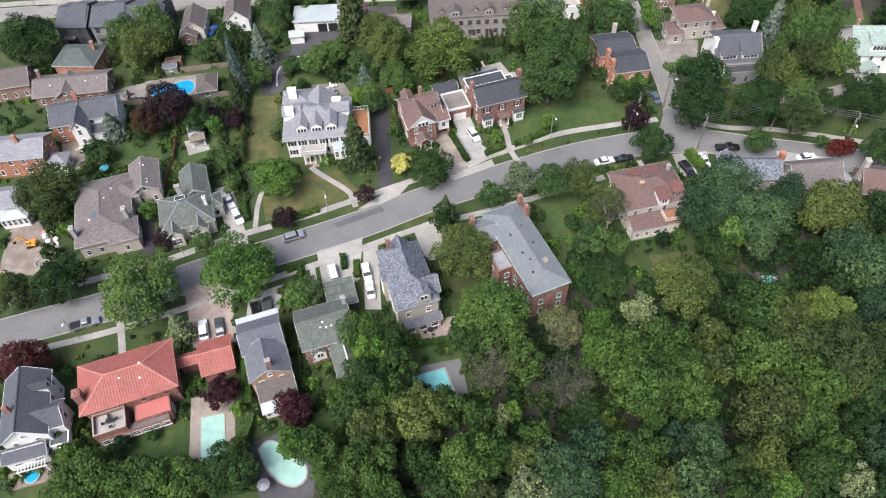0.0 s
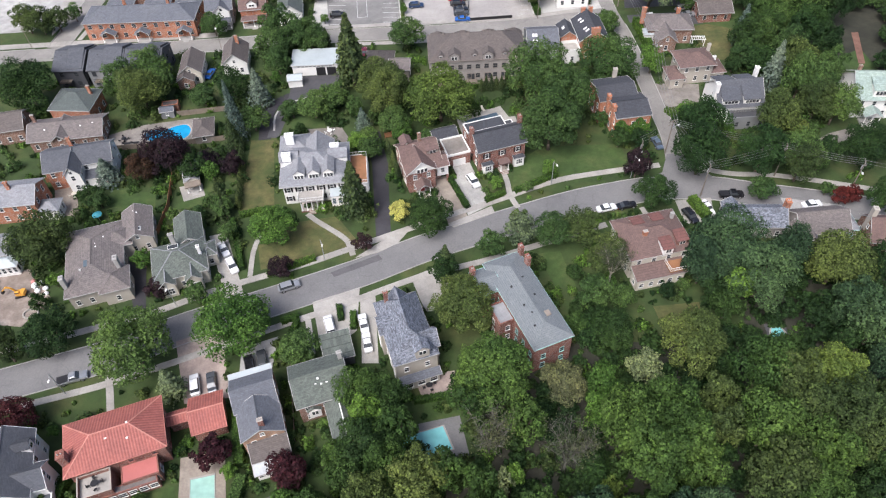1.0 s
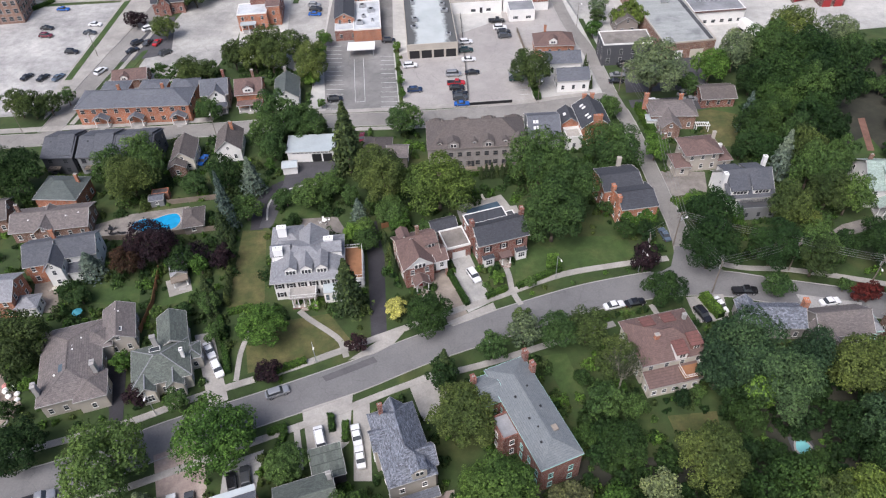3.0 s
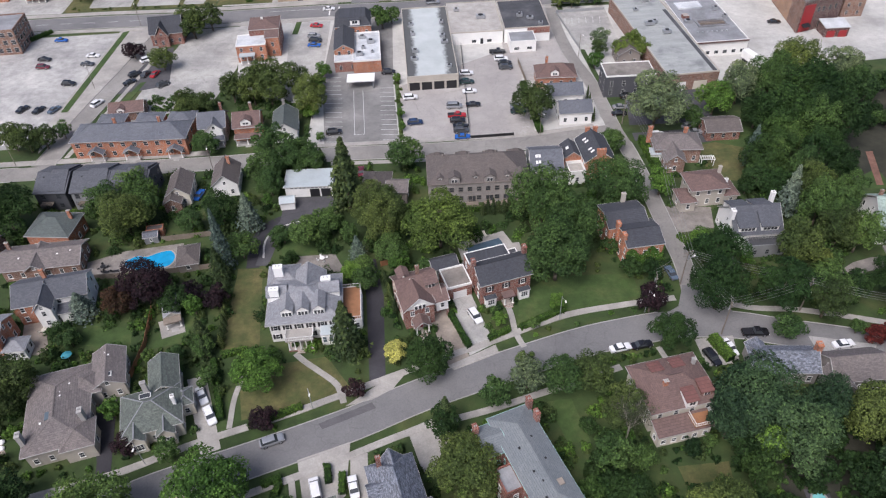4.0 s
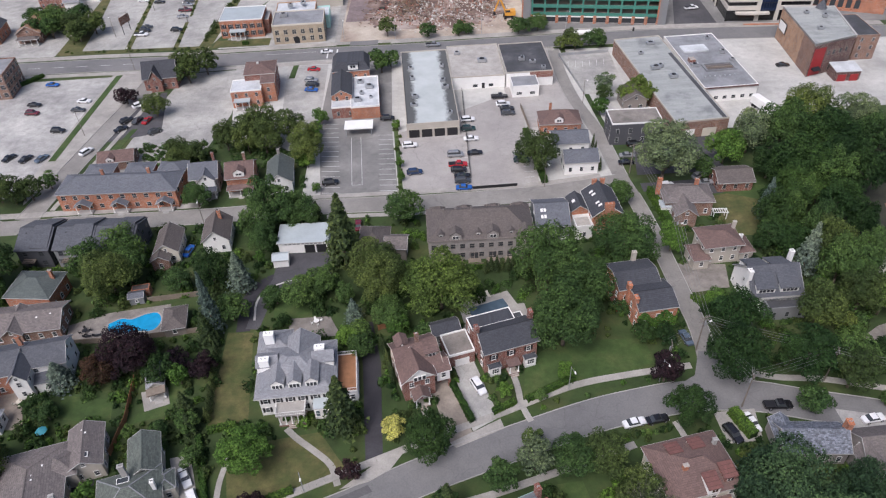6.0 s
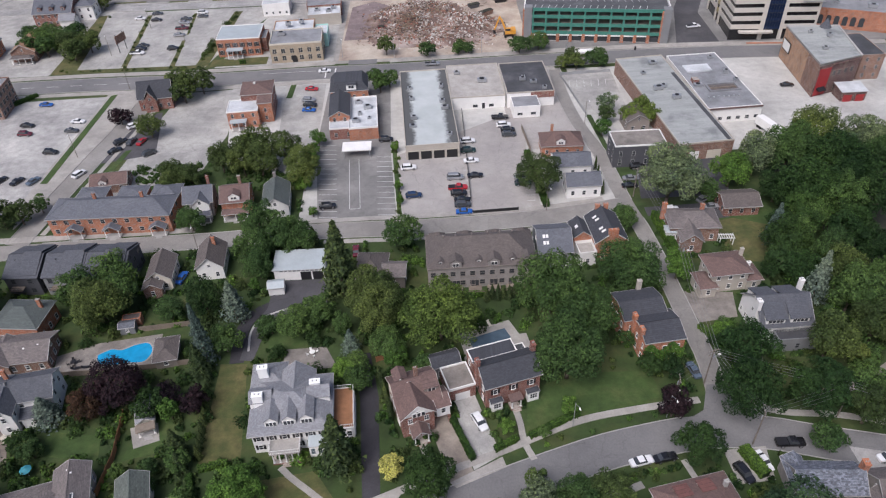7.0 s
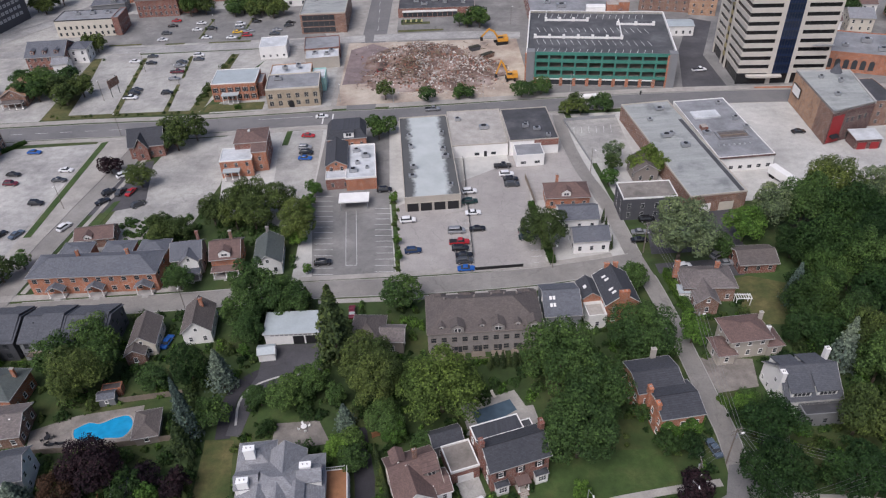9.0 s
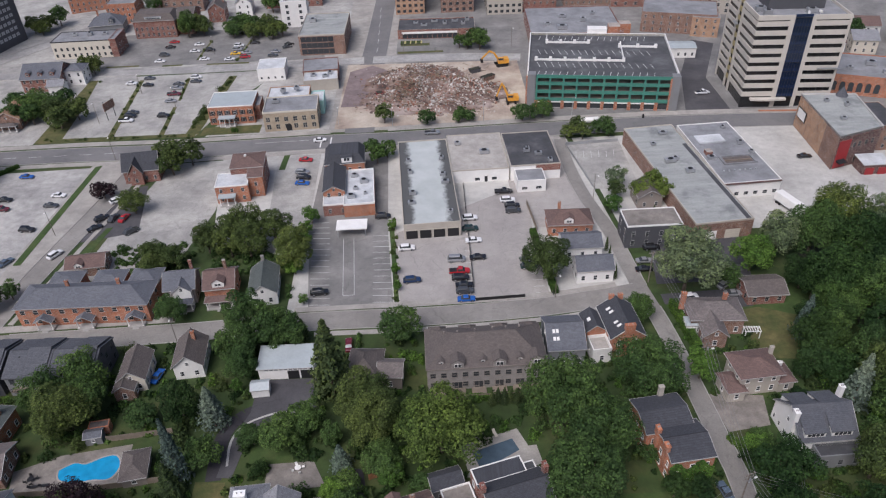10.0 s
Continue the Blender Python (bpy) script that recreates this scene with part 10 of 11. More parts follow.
shrub_cloud("wild_shrubs", "overgrown green bushes at lot edges", weeds, "D")
# small trees that fill the back gardens
filler = scatter(130, (-110, 96, 62, 188), 1.4, 2.6, (2.0, 2.6), 0.4)
for i, (x, y, r, h) in enumerate(filler):
    if any(math.hypot(x - a, y - b) < 0.8 * (r + q) for a, b, q in spots_taken):
        continue
    spots_taken.append((x, y, r))
    tree("DKDOL"[i % 5], round(x, 1), round(y, 1), h + 1.0, r)


def ivy(x0, y0, x1, y1, top, label):
    """Leaves that climb a wall between two points of its foot, thinning towards the top."""
    L, n = math.hypot(x1 - x0, y1 - y0), 0
    ux, uy = (x1 - x0) / L, (y1 - y0) / L
    n = int(L * top * 52)
    u = forest_rng.random(n) * L
    z = top * forest_rng.random(n) ** 0.85 * (0.82 + 0.18 * np.sin(1.3 * u))
    d = np.tile(np.array([uy, -ux, 0.35]), (n, 1)) + forest_rng.normal(scale=0.45, size=(n, 3))
    d /= np.linalg.norm(d, axis=1)[:, None]
    off = forest_rng.uniform(0.03, 0.28, n)
    p = np.stack([x0 + ux * u + uy * off, y0 + uy * u - ux * off, z + 0.05], 1)
    thing("ivy", cards_mesh("ivy", leaf_cards(p, d, 0.17), LEAF["L"]), Matrix(), label, "ivy")


ivy(45.0, 142.3, 53.9, 143.3, 6.3, "bright green ivy climbing an orange brick wall")
ivy(53.9, 143.3, 52.95, 151.6, 6.6, "yellow-green ivy on the lane side of a brick house")

# ---- demolition site ----
def rubble():
    """A heap of broken masonry: a lumpy mound with countless chunks, beams and slabs on it."""
    r = np.random.default_rng(5)
    heaps = [(-4, 343, 15, 11, 5.2), (12, 335, 14, 10, 4.6), (24, 330, 10, 8, 4.0), (-8, 326, 14, 9, 2.6), (8, 319, 18, 8, 2.0), (3, 352, 14, 7, 3.0), (-2, 333, 5, 4, 2.5)]

    def height(x, y):
        return sum(h * math.exp(-(((x - a) / w) ** 2 + ((y - b) / d) ** 2) * 1.6) for a, b, w, d, h in heaps)

    s = Shape()
    nx, ny = 46, 38
    for i in range(nx + 1):
        for j in range(ny + 1):
            x, y = -24 + 62 * i / nx, 306 + 56 * j / ny
            z = height(x, y) - 0.35 + 0.5 * noise.noise(Vector((x * 0.35, y * 0.35, 2))) + 0.25 * noise.noise(Vector((x * 1.1, y * 1.1, 7)))
            s.v.append((x, y, max(z, 0.0)))
    for i in range(nx):
        for j in range(ny):
            a = i * (ny + 1) + j
            s.f.append((a, a + ny + 1, a + ny + 2, a + 1))
            s.m.append(0)
    ob = thing("rubble_heap", s.mesh("rubble_heap", ground_mat("rubble", (0.2, 0.14, 0.115), (0.065, 0.043, 0.036), (0.36, 0.3, 0.265), coarse=0.1, mid_scale=0.5, fine=3.0)), Matrix(), "heap of broken red brick and concrete rubble", "rubble", kind="stuff")
    tone = [rough_mat("chunk_concrete", *tones((0.42, 0.39, 0.35), 0.25), fine=3, coarse=0.6), rough_mat("chunk_brick", *tones((0.27, 0.13, 0.09), 0.35), fine=3, coarse=0.6), rough_mat("chunk_timber", *tones((0.22, 0.17, 0.12), 0.35), fine=3, coarse=0.6), rough_mat("chunk_dark", *tones((0.09, 0.065, 0.055), 0.3), fine=3, coarse=0.6), paint("chunk_pale", (0.6, 0.58, 0.54))]
    q = Shape()
    placed = 0
    while placed < 5200:
        a, b, w, d, h = heaps[r.integers(0, len(heaps))]
        x, y = a + r.normal() * w * 0.55, b + r.normal() * d * 0.55
        if not (-27 < x < 41 and 305 < y < 362):
            continue
        placed += 1
        z = max(0, height(x, y) - 0.35)
        brown = noise.noise(Vector((x * 0.085, y * 0.11, 3.3))) + 0.12 * r.normal() > 0.02
        k = r.choice(5, p=[0.06, 0.27, 0.3, 0.35, 0.02] if brown else [0.36, 0.24, 0.12, 0.14, 0.14])
        if k == 2 or r.random() < 0.1:
            L = r.uniform(0.8, 3.2)
            t, e = r.uniform(0, 6.28), r.uniform(-0.2, 0.5)
            q.beam((x, y, z), (x + L * math.cos(t), y + L * math.sin(t), z + 0.3 + L * e * 0.4), r.uniform(0.08, 0.22), r.uniform(0.08, 0.2), int(k))
            continue
        u = r.uniform(0.12, 0.55) * (1.6 if r.random() < 0.08 else 1.0)
        t = r.uniform(0, 6.28)
        ring = [(u * math.cos(t + g) * r.uniform(0.6, 1.1), u * math.sin(t + g) * r.uniform(0.6, 1.1)) for g in (0, 1.5, 3.2, 4.6)]
        hgt = u * r.uniform(0.3, 0.8)
        lean = r.normal(scale=0.25, size=2)
        q.solid([(x + m, y + n, z - 0.2) for m, n in ring], [(x + m * 0.8, y + n * 0.8, z + hgt + m * lean[0] + n * lean[1]) for m, n in ring], int(k))
    ob2 = part("chunks", q.mesh("chunks", *tone), ob)
    tagged(ob2, kind="stuff")


rubble()


def excavator(x, y, yaw, boom_yaw, k=1.0, up=False):
    """A tracked digger: tracks, turntable, cab, engine box, boom, arm and bucket."""
    ob = empty("excavator", pose(x, y, 0.1, 0, 0, yaw), "yellow tracked excavator with a raised boom", "excavator", "excavators")
    ob.scale = (k, k, k)
    for sy in (-1, 1):
        s = Shape().solid([(-1.9, sy * 1.2 - 0.3, 0.15), (1.9, sy * 1.2 - 0.3, 0.15), (1.9, sy * 1.2 + 0.3, 0.15), (-1.9, sy * 1.2 + 0.3, 0.15)], [(-2.1, sy * 1.2 - 0.3, 0.85), (2.1, sy * 1.2 - 0.3, 0.85), (2.1, sy * 1.2 + 0.3, 0.85), (-2.1, sy * 1.2 + 0.3, 0.85)])
        s.box(-1.6, 1.6, sy * 1.2 - 0.3, sy * 1.2 + 0.3, 0, 0.15)
        part("track", s.mesh("track", BLACK), ob)
    turn = pose(0, 0, 0, 0, 0, boom_yaw)
    part("turntable", Shape().tube((0, 0, 0.8), (0, 0, 1.05), 0.9, 0.9, 14).mesh("turntable", BLACK), ob)
    part("body", Shape().box(-2.2, 1.2, -1.35, 1.35, 1.05, 1.9).box(-2.2, -0.8, -1.3, 1.3, 1.9, 2.5).mesh("body", YELLOW_STEEL), ob, turn)
    part("cab", Shape().box(-0.5, 1.1, 0.35, 1.3, 1.9, 3.0).box(-0.4, 1.14, 0.42, 1.34, 2.2, 2.85, 1).mesh("cab", YELLOW_STEEL, GLASS), ob, turn)
    top = (3.2, -0.2, 6.4) if up else (4.0, -0.2, 5.0)
    tip = (6.4, -0.2, 2.6) if not up else (4.6, -0.2, 2.2)
    part("boom", Shape().beam((0.9, -0.2, 1.9), (2.4, -0.2, top[2] * 0.86), 0.5, 0.6).beam((2.3, -0.2, top[2] * 0.84), top, 0.45, 0.5).mesh("boom", YELLOW_STEEL), ob, turn)
    part("arm", Shape().beam((top[0] - 0.3, -0.2, top[2] + 0.2), tip, 0.36, 0.42).mesh("arm", YELLOW_STEEL), ob, turn)
    part("bucket", Shape().solid([(tip[0] - 0.5, -0.8, tip[2] - 1.1), (tip[0] + 0.3, -0.8, tip[2] - 1.2), (tip[0] + 0.3, 0.4, tip[2] - 1.2), (tip[0] - 0.5, 0.4, tip[2] - 1.1)], [(tip[0] - 0.3, -0.8, tip[2]), (tip[0] + 0.5, -0.8, tip[2] - 0.2), (tip[0] + 0.5, 0.4, tip[2] - 0.2), (tip[0] - 0.3, 0.4, tip[2])]).mesh("bucket", BLACK), ob, turn)


excavator(36.5, 357.5, 10, 175, 1.35)
excavator(36.2, 319.0, 90, 90, 1.25, True)
excavator(-90.2, 101.6, 20, 160, 0.55)
for x, y, yaw, w, d, h, mat, name, text in ((24.4, 351.5, 25, 5.0, 2.4, 1.6, DARK_SIDING, "skip", "dark steel skip at the demolition site"), (29.0, 342.5, 35, 6.5, 2.5, 1.8, BROWN_BRICK, "skip", "rusty brown steel skip full of debris"), (-15.8, 331.5, 10, 3.2, 2.2, 1.5, RED_PAINT, "skip", "small red steel skip beside rubble")):
    ob = empty(name, pose(x, y, 0.1, 0, 0, yaw), text, "skip", "skips")
    s = Shape().solid([(-w / 2 + 0.6, -d / 2, 0), (w / 2 - 0.6, -d / 2, 0), (w / 2 - 0.6, d / 2, 0), (-w / 2 + 0.6, d / 2, 0)], [(-w / 2, -d / 2, h), (w / 2, -d / 2, h), (w / 2, d / 2, h), (-w / 2, d / 2, h)])
    part("shell", s.mesh("shell", mat), ob)
    part("load", Shape().box(-w / 2 + 0.3, w / 2 - 0.3, -d / 2 + 0.15, d / 2 - 0.15, h, h + 0.05).mesh("load", SOIL), ob)
    part("rim", loop_rail([(-w / 2, -d / 2, h), (w / 2, -d / 2, h), (w / 2, d / 2, h), (-w / 2, d / 2, h)], 0.06, 0.06, 0.0).mesh("rim", BLACK), ob)


# ---- poles, wires, lamps ----
def utility_pole(x, y, h=10.5, yaw=0.0, arms=1, lamp=0):
    ob = empty("utility_pole", pose(x, y, 0, 0, 0, yaw), "weathered wooden utility pole with crossarm and wires", "utility pole", "utility poles")
    part("pole", Shape().tube((0, 0, 0), (0, 0, h), 0.17, 0.11, 10).mesh("pole", POLE_WOOD), ob)
    for i in range(arms):
        part("crossarm", Shape().box(-1.2, 1.2, -0.06, 0.06, h - 0.5 - 0.9 * i, h - 0.36 - 0.9 * i).mesh("crossarm", POLE_WOOD), ob)
        for dx in (-1.1, -0.4, 0.4, 1.1):
            part("insulator", cached("insul", lambda: Shape().tube((0, 0, 0), (0, 0, 0.22), 0.07, 0.05, 6).mesh("insulator", KERB)), ob, pose(dx, 0, h - 0.36 - 0.9 * i))
    part("transformer", Shape().tube((0.3, 0, h - 2.6), (0.3, 0, h - 1.6), 0.26, 0.26, 10).mesh("transformer", STEEL), ob)
    if lamp:
        part("lamp_arm", Shape().tube((0, 0, h - 2.8), (lamp, 0, h - 2.2), 0.05, 0.04, 6).mesh("lamp_arm", STEEL), ob)
        part("lamp_head", Shape().box(lamp - 0.1 if lamp > 0 else lamp - 0.55, lamp + 0.55 if lamp > 0 else lamp + 0.1, -0.16, 0.16, h - 2.3, h - 2.1).mesh("lamp_head", WHITE), ob)


def wire(a, b, sag=0.6):
    pts = [Vector(a).lerp(Vector(b), t / 8) - Vector((0, 0, sag * 4 * (t / 8) * (1 - t / 8))) for t in range(9)]
    s = Shape()
    for p in pts:
        for c in range(4):
            s.v.append((p.x + 0.032 * math.cos(1.57 * c), p.y, p.z + 0.032 * math.sin(1.57 * c)))
    for i in range(8):
        for c in range(4):
            s.f.append((4 * i + c, 4 * i + (c + 1) % 4, 4 * i + 4 + (c + 1) % 4, 4 * i + 4 + c))
            s.m.append(0)
    thing("overhead_wire", s.mesh("overhead_wire", WIRE), Matrix(), "thin grey overhead wire between utility poles", "wire", "overhead wires")


POLES = [(56.8, 136.4), (61.3, 121.0), (80.4, 126.4), (95.4, 119.6), (58.4 + 2.6, 170.3), (58.6, 204), (48.4, 130.6)]
utility_pole(*POLES[0], 10.5, 20, 2, 1.6)
utility_pole(*POLES[1], 10.0, 80, 1)
utility_pole(*POLES[2], 10.0, 70, 1, -1.4)
utility_pole(*POLES[3], 10.0, 70, 1, -1.4)
utility_pole(*POLES[4], 10.0, 10, 2, 1.4)
utility_pole(*POLES[5], 10.0, 10, 1, 1.4)
utility_pole(*POLES[6], 9.5, 80, 1, -1.2)
for i, j in ((1, 2), (2, 3), (0, 4), (4, 5), (0, 1), (0, 6), (0, 2)):
    for k in (-1.1, -0.4, 0.4, 1.1):
        (ax, ay), (bx, by) = POLES[i], POLES[j]
        d = Vector((bx - ax, by - ay)).normalized()
        wire((ax - d.y * k, ay + d.x * k, 9.9), (bx - d.y * k, by + d.x * k, 9.8))
for k in (-0.6, 0.6):
    wire((61.3, 121.0 + k, 9.8), (72, 150 + k, 7.0))
    wire((95.4, 119.6 + k, 9.8), (135, 106 + k, 9.8))
for x, y, h in ((-73.1, 76.7, 7.5), (-55.9, 96.6, 7.5), (-25.4, 107.4, 6.5), (27.4, 127.4, 7.5), (46.6, 128.4, 7.0), (-5.6, 190.6, 8.5), (33.2, 199.4, 8.5), (-61.4, 190.2, 8.5), (-111.0, 240.5, 9.0), (-120, 197, 8.5), (-10.2, 303.5, 8), (24, 304.4, 8), (57.4, 304.6, 8), (-108, 287, 9.5), (-6.2, 378.5, 9), (22.5, 378.5, 9), (43.6, 380, 9), (53, 246, 9), (-30.5, 306, 8), (-116, 345, 9), (-98, 330, 9), (-95, 388, 9), (-124.5, 318, 9)):
    ob = empty("street_lamp", pose(x, y, 0), "slim grey street lamp pole beside the kerb", "street lamp", "street lamps")
    part("pole", Shape().tube((0, 0, 0), (0, 0, h), 0.1, 0.06, 8).mesh("pole", POLE_WOOD if h > 8.2 else STEEL), ob)
    part("lamp_arm", Shape().tube((0, 0, h - 0.3), (0.5, -1.3, h), 0.04, 0.04, 6).mesh("lamp_arm", STEEL), ob)
    part("lamp_head", Shape().box(0.35, 0.65, -1.9, -1.25, h - 0.06, h + 0.08).mesh("lamp_head", WHITE), ob)


# ---- fences and garden furniture ----
def fence(pts, h, mat, label, gap=0.6):
    ob = empty("fence", Matrix(), label, "fence", "fences")
    for (x0, y0), (x1, y1) in zip(pts, pts[1:]):
        L = math.hypot(x1 - x0, y1 - y0)
        n = max(1, int(L / 2.4))
        for i in range(n + 1):
            t = i / n
            part("post", cached(("fpost", h, mat.name), lambda: Shape().box(-0.06, 0.06, -0.06, 0.06, 0, h + 0.1).mesh("post", mat)), ob, pose(x0 + (x1 - x0) * t, y0 + (y1 - y0) * t, 0))
        yaw = math.degrees(math.atan2(y1 - y0, x1 - x0))
        for i in range(n):
            t = (i + 0.5) / n

            def panel():
                # one folded sheet of boards, each standing a little proud of the next
                m = L / n
                k = max(1, int(m / gap))
                bm = bmesh.new()
                line = []
                for j in range(k):
                    d = 0.012 if j % 2 else -0.012
                    line += [(-m / 2 + m * j / k, d), (-m / 2 + m * (j + 1) / k, d)]
                ring = line + [(x, y + 0.05) for x, y in reversed(line)]
                low = [bm.verts.new((x, y, 0.08)) for x, y in ring]
                top = [bm.verts.new((x, y, h)) for x, y in ring]
                count = len(ring)
                for j in range(count):
                    bm.faces.new((low[j], low[(j + 1) % count], top[(j + 1) % count], top[j]))
                half = len(line)
                for j in range(half - 1):
                    bm.faces.new((top[j], top[j + 1], top[count - 2 - j], top[count - 1 - j]))
                me = bpy.data.meshes.new("panel")
                bm.to_mesh(me)
                bm.free()
                me.materials.append(mat)
                return me
            part("panel", cached(("panel", round(L / n, 1), h, mat.name, gap), panel), ob, pose(x0 + (x1 - x0) * t, y0 + (y1 - y0) * t, 0, 0, 0, yaw))


fence([(-84.6, 147.6), (-70, 147.9), (-53, 149.6)], 1.7, GREY_WOOD, "weathered brown wooden fence behind the pool")
fence([(-64.7, 136.3), (-63.6, 125.5), (-64.3, 117.5)], 1.8, WOOD, "tan wooden fence between gardens")
fence([(-68.4, 160.4), (-55.0, 161.8)], 1.7, GREY_WOOD, "weathered wooden fence behind the pool house")
fence([(-96, 136.8), (-84.0, 138.0)], 1.6, WOOD, "orange-brown wooden fence beside the brick house")
fence([(-12.6, 147.2), (-6.6, 149.0)], 1.7, WOOD, "cedar fence in a back garden")
fence([(-27.8, 64.5), (-30.6, 84)], 1.2, GREY_WOOD, "low grey wooden fence between houses")
fence([(31.9, 228.5), (32.9, 200.6)], 1.1, BLACK, "low black metal fence beside a parking lot", 0.3)
fence([(12.6, 199.9), (25.5, 200.4)], 1.1, BLACK, "low black metal fence at the pavement", 0.3)
fence([(32.0, 244.5), (33.0, 230)], 1.8, GREY_WOOD, "weathered board fence behind a cottage")
fence([(54.6, 250.8), (50.8, 281.6), (69.5, 282.6)], 1.2, STEEL, "grey metal fence round a corner lot", 0.3)
fence([(13.3, 258.6), (12.6, 205.5)], 0.9, BLACK, "low dark barrier between two parking lots", 0.5)
fence([(0, 166.5), (4, 166.6), (26.6, 166.8)], 1.6, GREY_WOOD, "wooden fence behind the town houses")
fence([(0.2, 182.8), (0, 190.0)], 0.8, WHITE, "white low fence beside town houses", 0.3)


def garden_set(x, y, label, mat, z=0.06):
    ob = empty("garden_table", pose(x, y, z), label, "garden table", "garden tables")
    part("tabletop", Shape().tube((0, 0, 0.7), (0, 0, 0.75), 0.65, 0.65, 14).mesh("tabletop", mat), ob)
    part("leg", Shape().tube((0, 0, 0), (0, 0, 0.7), 0.08, 0.06, 8).mesh("leg", mat), ob)
    for k in range(4):
        c = empty("garden_chair", pose(x + 1.1 * math.cos(1.57 * k + 0.4), y + 1.1 * math.sin(1.57 * k + 0.4), z, 0, 0, 90 * k + 23 + 90), "dark metal garden chair on a patio", "garden chair", "garden chairs")
        s = Shape()
        for a, b in ((-0.2, -0.2), (0.2, -0.2), (0.2, 0.2), (-0.2, 0.2)):
            s.box(a - 0.02, a + 0.02, b - 0.02, b + 0.02, 0, 0.42)
        part("frame", s.mesh("frame", mat), c)
        part("seat", Shape().box(-0.24, 0.24, -0.24, 0.24, 0.42, 0.46).mesh("seat", mat), c)
        part("backrest", Shape().box(-0.24, 0.24, -0.26, -0.22, 0.46, 0.9).mesh("backrest", mat), c)


garden_set(-3.2, 74.4, "dark metal garden table on a paver patio", BLACK)
garden_set(-87.6, 131.6, "pale garden table on a paved patio", CREAM)
garden_set(-80.6, 151.4, "dark garden table beside the pool", BLACK)
garden_set(-60.3, 56.6, "dark metal garden table on a roof terrace", BLACK, 3.78)
garden_set(-27.0, 150.6, "white garden table on the mansion patio", WHITE)


def parasol(x, y, mat, label):
    ob = empty("parasol", pose(x, y, 0.06), label, "parasol")
    part("pole", Shape().tube((0, 0, 0), (0, 0, 2.4), 0.04, 0.03, 8).mesh("pole", STEEL), ob)
    part("canopy", Shape().tube((0, 0, 2.0), (0, 0, 2.55), 1.15, 0.05, 8).mesh("canopy", mat), ob)


parasol(-79.1, 122.8, paint("teal_canvas", (0.05, 0.25, 0.3)), "open teal canvas parasol over a garden patio")
parasol(-32.2, 44.6, paint("grey_canvas", (0.2, 0.2, 0.22)), "closed grey canvas parasol beside the kidney pool")
ob = empty("box_trailer", pose(109.5, 234.6, 0.0, 0, 0, -72), "long white box trailer parked beside trees", "trailer")
part("box", Shape().box(-5.5, 5.5, -1.25, 1.25, 1.1, 3.7).mesh("box", WHITE), ob)
part("chassis", Shape().box(-5.3, 5.3, -0.5, 0.5, 0.85, 1.1).mesh("chassis", BLACK), ob)
for dx in (-4.2, -3.1, 3.6):
    for dy in (-1, 1):
        part("wheel", cached("twheel", lambda: Shape().tube((0, -0.14, 0), (0, 0.14, 0), 0.5, 0.5, 14).mesh("wheel", TYRE)), ob, pose(dx, dy * 1.0, 0.5))
ob = empty("box_truck", pose(62.2, 296.6, 0.07, 0, 0, 2), "white tank truck parked at the kerb", "truck")
part("tank", Shape().tube((-3.4, 0, 1.9), (1.6, 0, 1.9), 1.0, 1.0, 14).mesh("tank", WHITE), ob)
part("cab", Shape().box(1.9, 3.7, -1.1, 1.1, 0.6, 2.5).box(2.7, 3.74, -1.0, 1.0, 1.6, 2.35, 1).mesh("cab", WHITE, GLASS), ob)
part("chassis", Shape().box(-3.4, 3.6, -0.6, 0.6, 0.5, 0.9).mesh("chassis", BLACK), ob)
for dx in (-2.6, -1.4, 2.7):
    for dy in (-1, 1):
        part("wheel", CACHE["twheel"], ob, pose(dx, dy * 0.95, 0.5))
ob = empty("billboard", pose(-120.8, 322.5, 0, 0, 0, 70), "weathered roadside billboard on dark posts", "billboard")
part("panel", Shape().box(-3.0, 3.0, -0.15, 0.15, 4.0, 7.2).mesh("panel", BROWN_BRICK), ob)
for dx in (-2.2, 2.2):
    part("post", Shape().tube((dx, 0.3, 0), (dx, 0.3, 7.6), 0.14, 0.12, 8).mesh("post", BLACK), ob)
h = house(-71.0, 161.0, 8, "small grey garden shed with a brick lean-to", "shed", "", "garden_shed")
block(h, 0, 0, 3.8, 2.8, 2.1, "gx", 0.7, GREY_SIDING, SLATE_GREY, over=0.2, win="S", size=(0.7, 0.8))
block(h, 0.7, 2.4, 4.2, 2.0, 2.2, "flat", 0.1, ORANGE_BRICK, UMBER_ROOF, win="")


def lounger(x, y, yaw, mat, label):
    ob = empty("sun_lounger", pose(x, y, 0.06, 0, 0, yaw), label, "lounger", "sun loungers")
    part("seat", Shape().box(-0.32, 0.32, -0.9, 0.45, 0.28, 0.36).mesh("seat", mat), ob)
    part("backrest", Shape().solid([(-0.32, 0.45, 0.28), (0.32, 0.45, 0.28), (0.32, 0.5, 0.36), (-0.32, 0.5, 0.36)], [(-0.32, 0.95, 0.72), (0.32, 0.95, 0.72), (0.32, 0.98, 0.8), (-0.32, 0.98, 0.8)]).mesh("backrest", mat), ob)
    for dx in (-0.28, 0.28):
        for dy in (-0.8, 0.4):
            part("leg", cached("lounger_leg", lambda: Shape().tube((0, 0, 0), (0, 0, 0.28), 0.03, 0.03, 6).mesh("leg", STEEL)), ob, pose(dx, dy, 0))


for x, y in ((9.7, 155.3), (10.9, 155.8), (12.0, 156.2), (13.3, 156.7)):
    lounger(x, y, 22, CREAM, "cream sun lounger beside a garden pool")
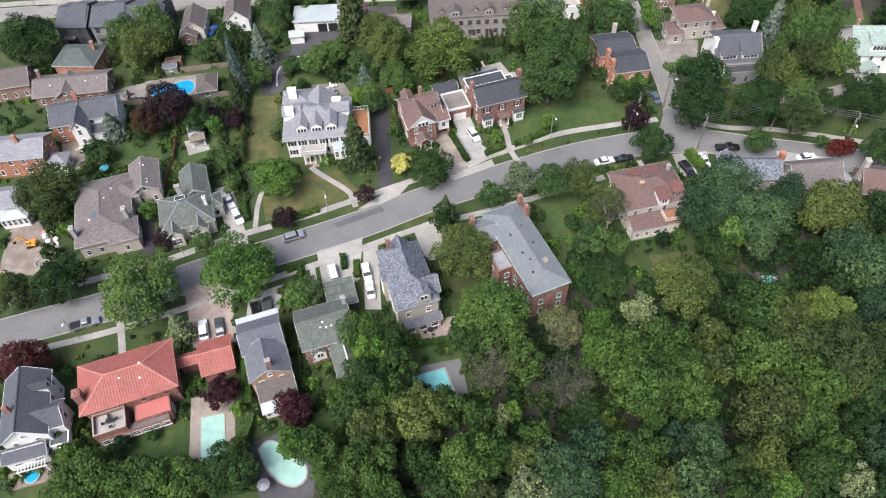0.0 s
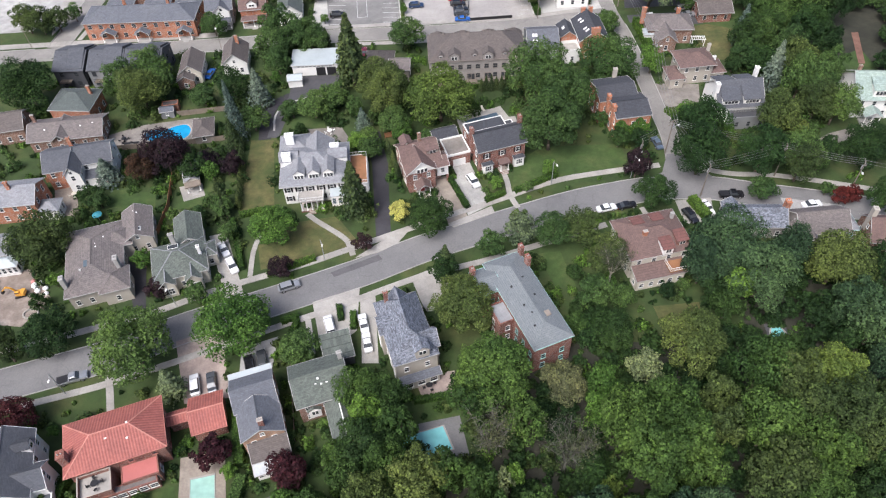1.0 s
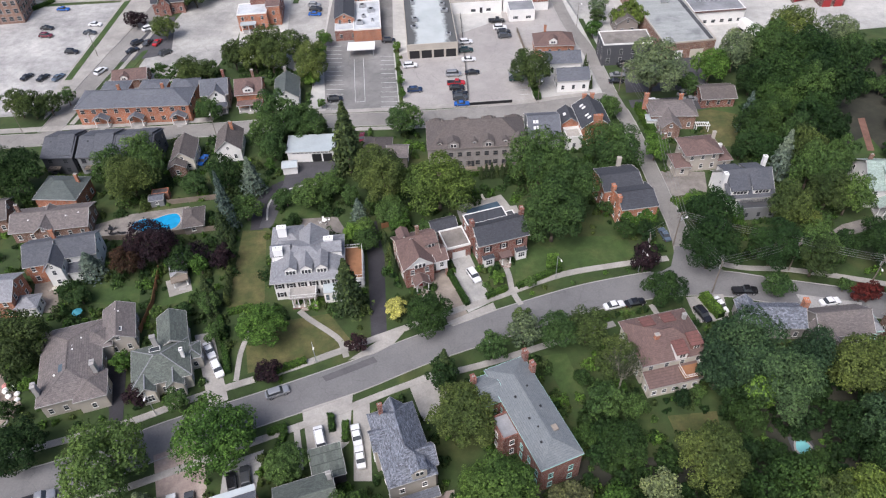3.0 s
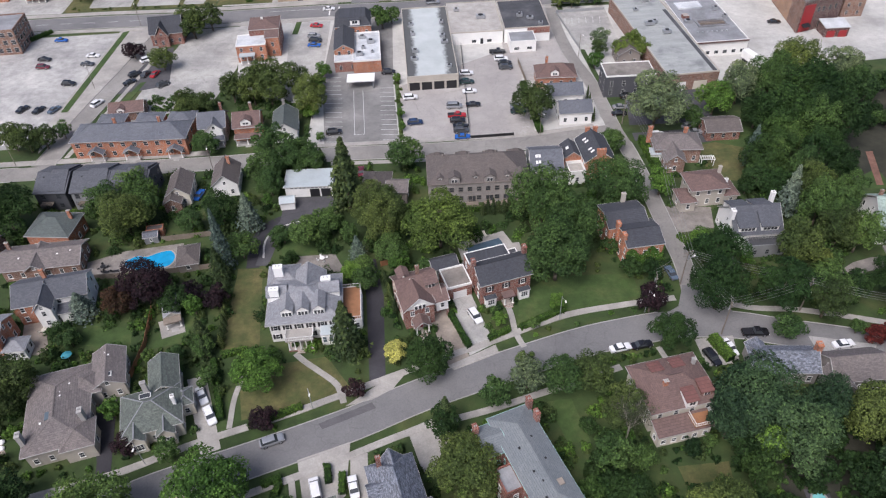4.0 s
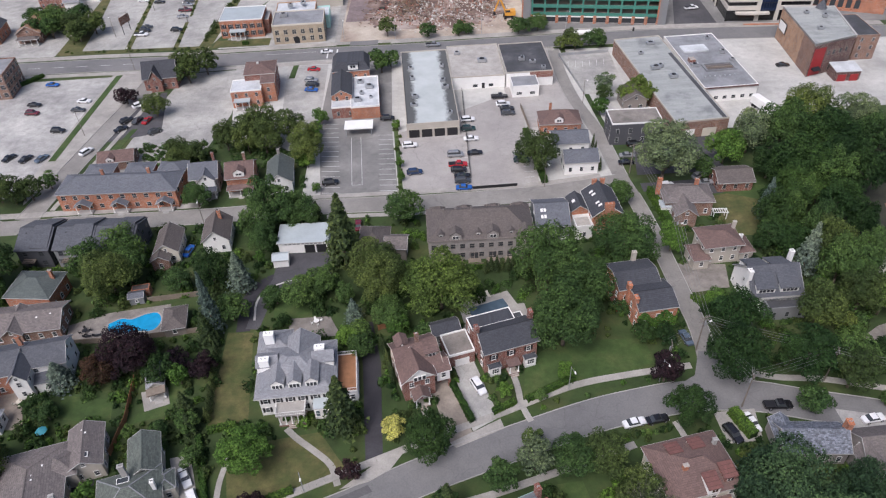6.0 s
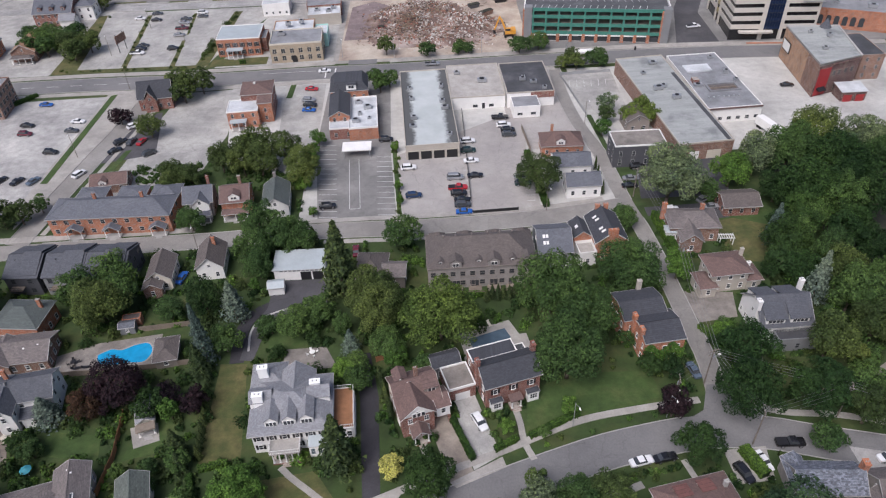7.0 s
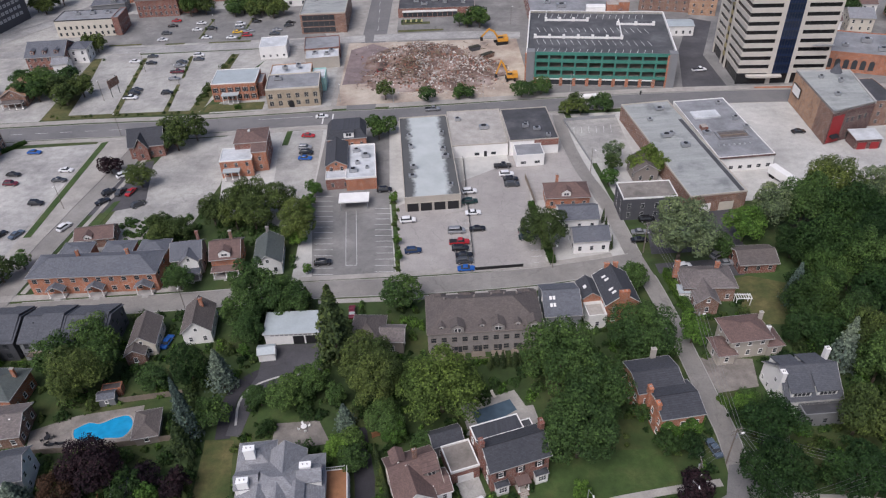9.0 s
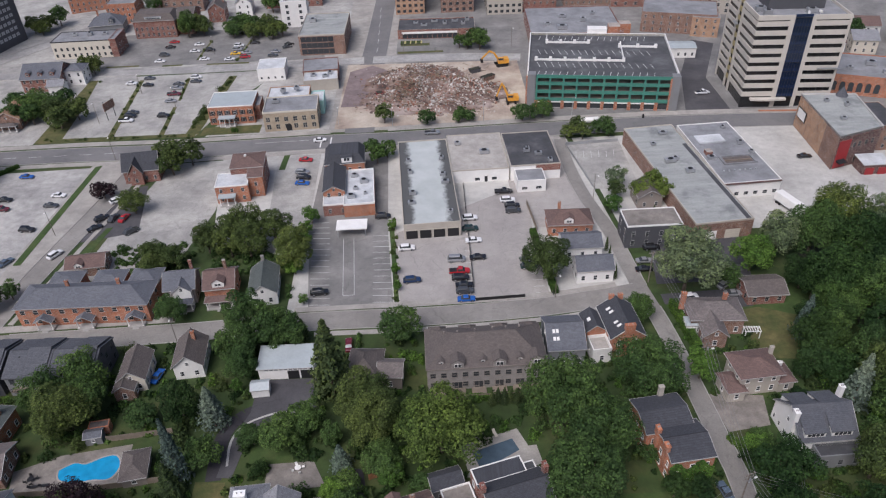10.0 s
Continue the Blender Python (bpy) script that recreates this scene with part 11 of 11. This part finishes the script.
for x, y in ((-79.6, 149.8), (-77.4, 150.0)):
    lounger(x, y, 100, BLACK, "dark sun lounger on a pool terrace")

ob = empty("litter_bin", pose(83.2, 299.9, 0.16), "black round litter bin on the downtown pavement", "litter bin")
part("drum", Shape().tube((0, 0, 0), (0, 0, 1.1), 0.34, 0.38, 12).mesh("drum", BLACK), ob)
part("hood", Shape().tube((0, 0, 1.1), (0, 0, 1.5), 0.38, 0.2, 12).mesh("hood", BLACK), ob)


# ---- building work in the torn-up yard ----
SACK_PINK = paint("sack_pink", (0.5, 0.22, 0.2), 0.1)
for x, y, r, mat, text in ((-87.9, 103.8, 0.75, BRIGHT_WHITE, "white bulk bag of sand in a yard"), (-86.6, 104.4, 0.7, BRIGHT_WHITE, "white bulk bag of sand in a yard"), (-86.9, 102.4, 0.6, BRIGHT_WHITE, "white bulk bag of sand in a yard"), (-88.6, 105.0, 0.6, SACK_PINK, "pink bulk bag of rubbish in a yard"), (-85.4, 103.0, 0.55, BRIGHT_WHITE, "white bulk bag of sand in a yard"), (-84.8, 101.6, 0.5, BRIGHT_WHITE, "white bulk bag of sand in a yard")):
    ob = empty("bulk_bag", pose(x, y, 0.05, 0, 0, 40 * x), text, "bulk bag", "bulk bags")
    low = [(r * math.cos(a), r * math.sin(a) * 0.9, 0) for a in [k * math.pi / 4 for k in range(8)]]
    part("bag", Shape().solid(low, [(p[0] * 1.12, p[1] * 1.12, r * 0.7) for p in low]).solid([(p[0] * 1.12, p[1] * 1.12, r * 0.7) for p in low], [(p[0] * 0.55, p[1] * 0.6, r * 1.25) for p in low]).mesh("bag", mat), ob)
ob = empty("stone_ring", pose(-86.4, 96.4, 0.05), "low ring of pale stones round a dug-out pit", "stone ring")
for k in range(14):
    a = k * math.pi / 7
    part("stone", cached(("ring_stone", k % 3), lambda: Shape().solid([(-0.3, -0.2, 0), (0.3, -0.24, 0), (0.32, 0.22, 0), (-0.26, 0.2, 0)], [(-0.22, -0.14, 0.3 + 0.05 * (k % 3)), (0.22, -0.16, 0.3), (0.22, 0.14, 0.34), (-0.2, 0.14, 0.28)]).mesh("stone", CONCRETE)), ob, pose(1.5 * math.cos(a), 1.2 * math.sin(a), 0, 0, 0, math.degrees(a) + 90))
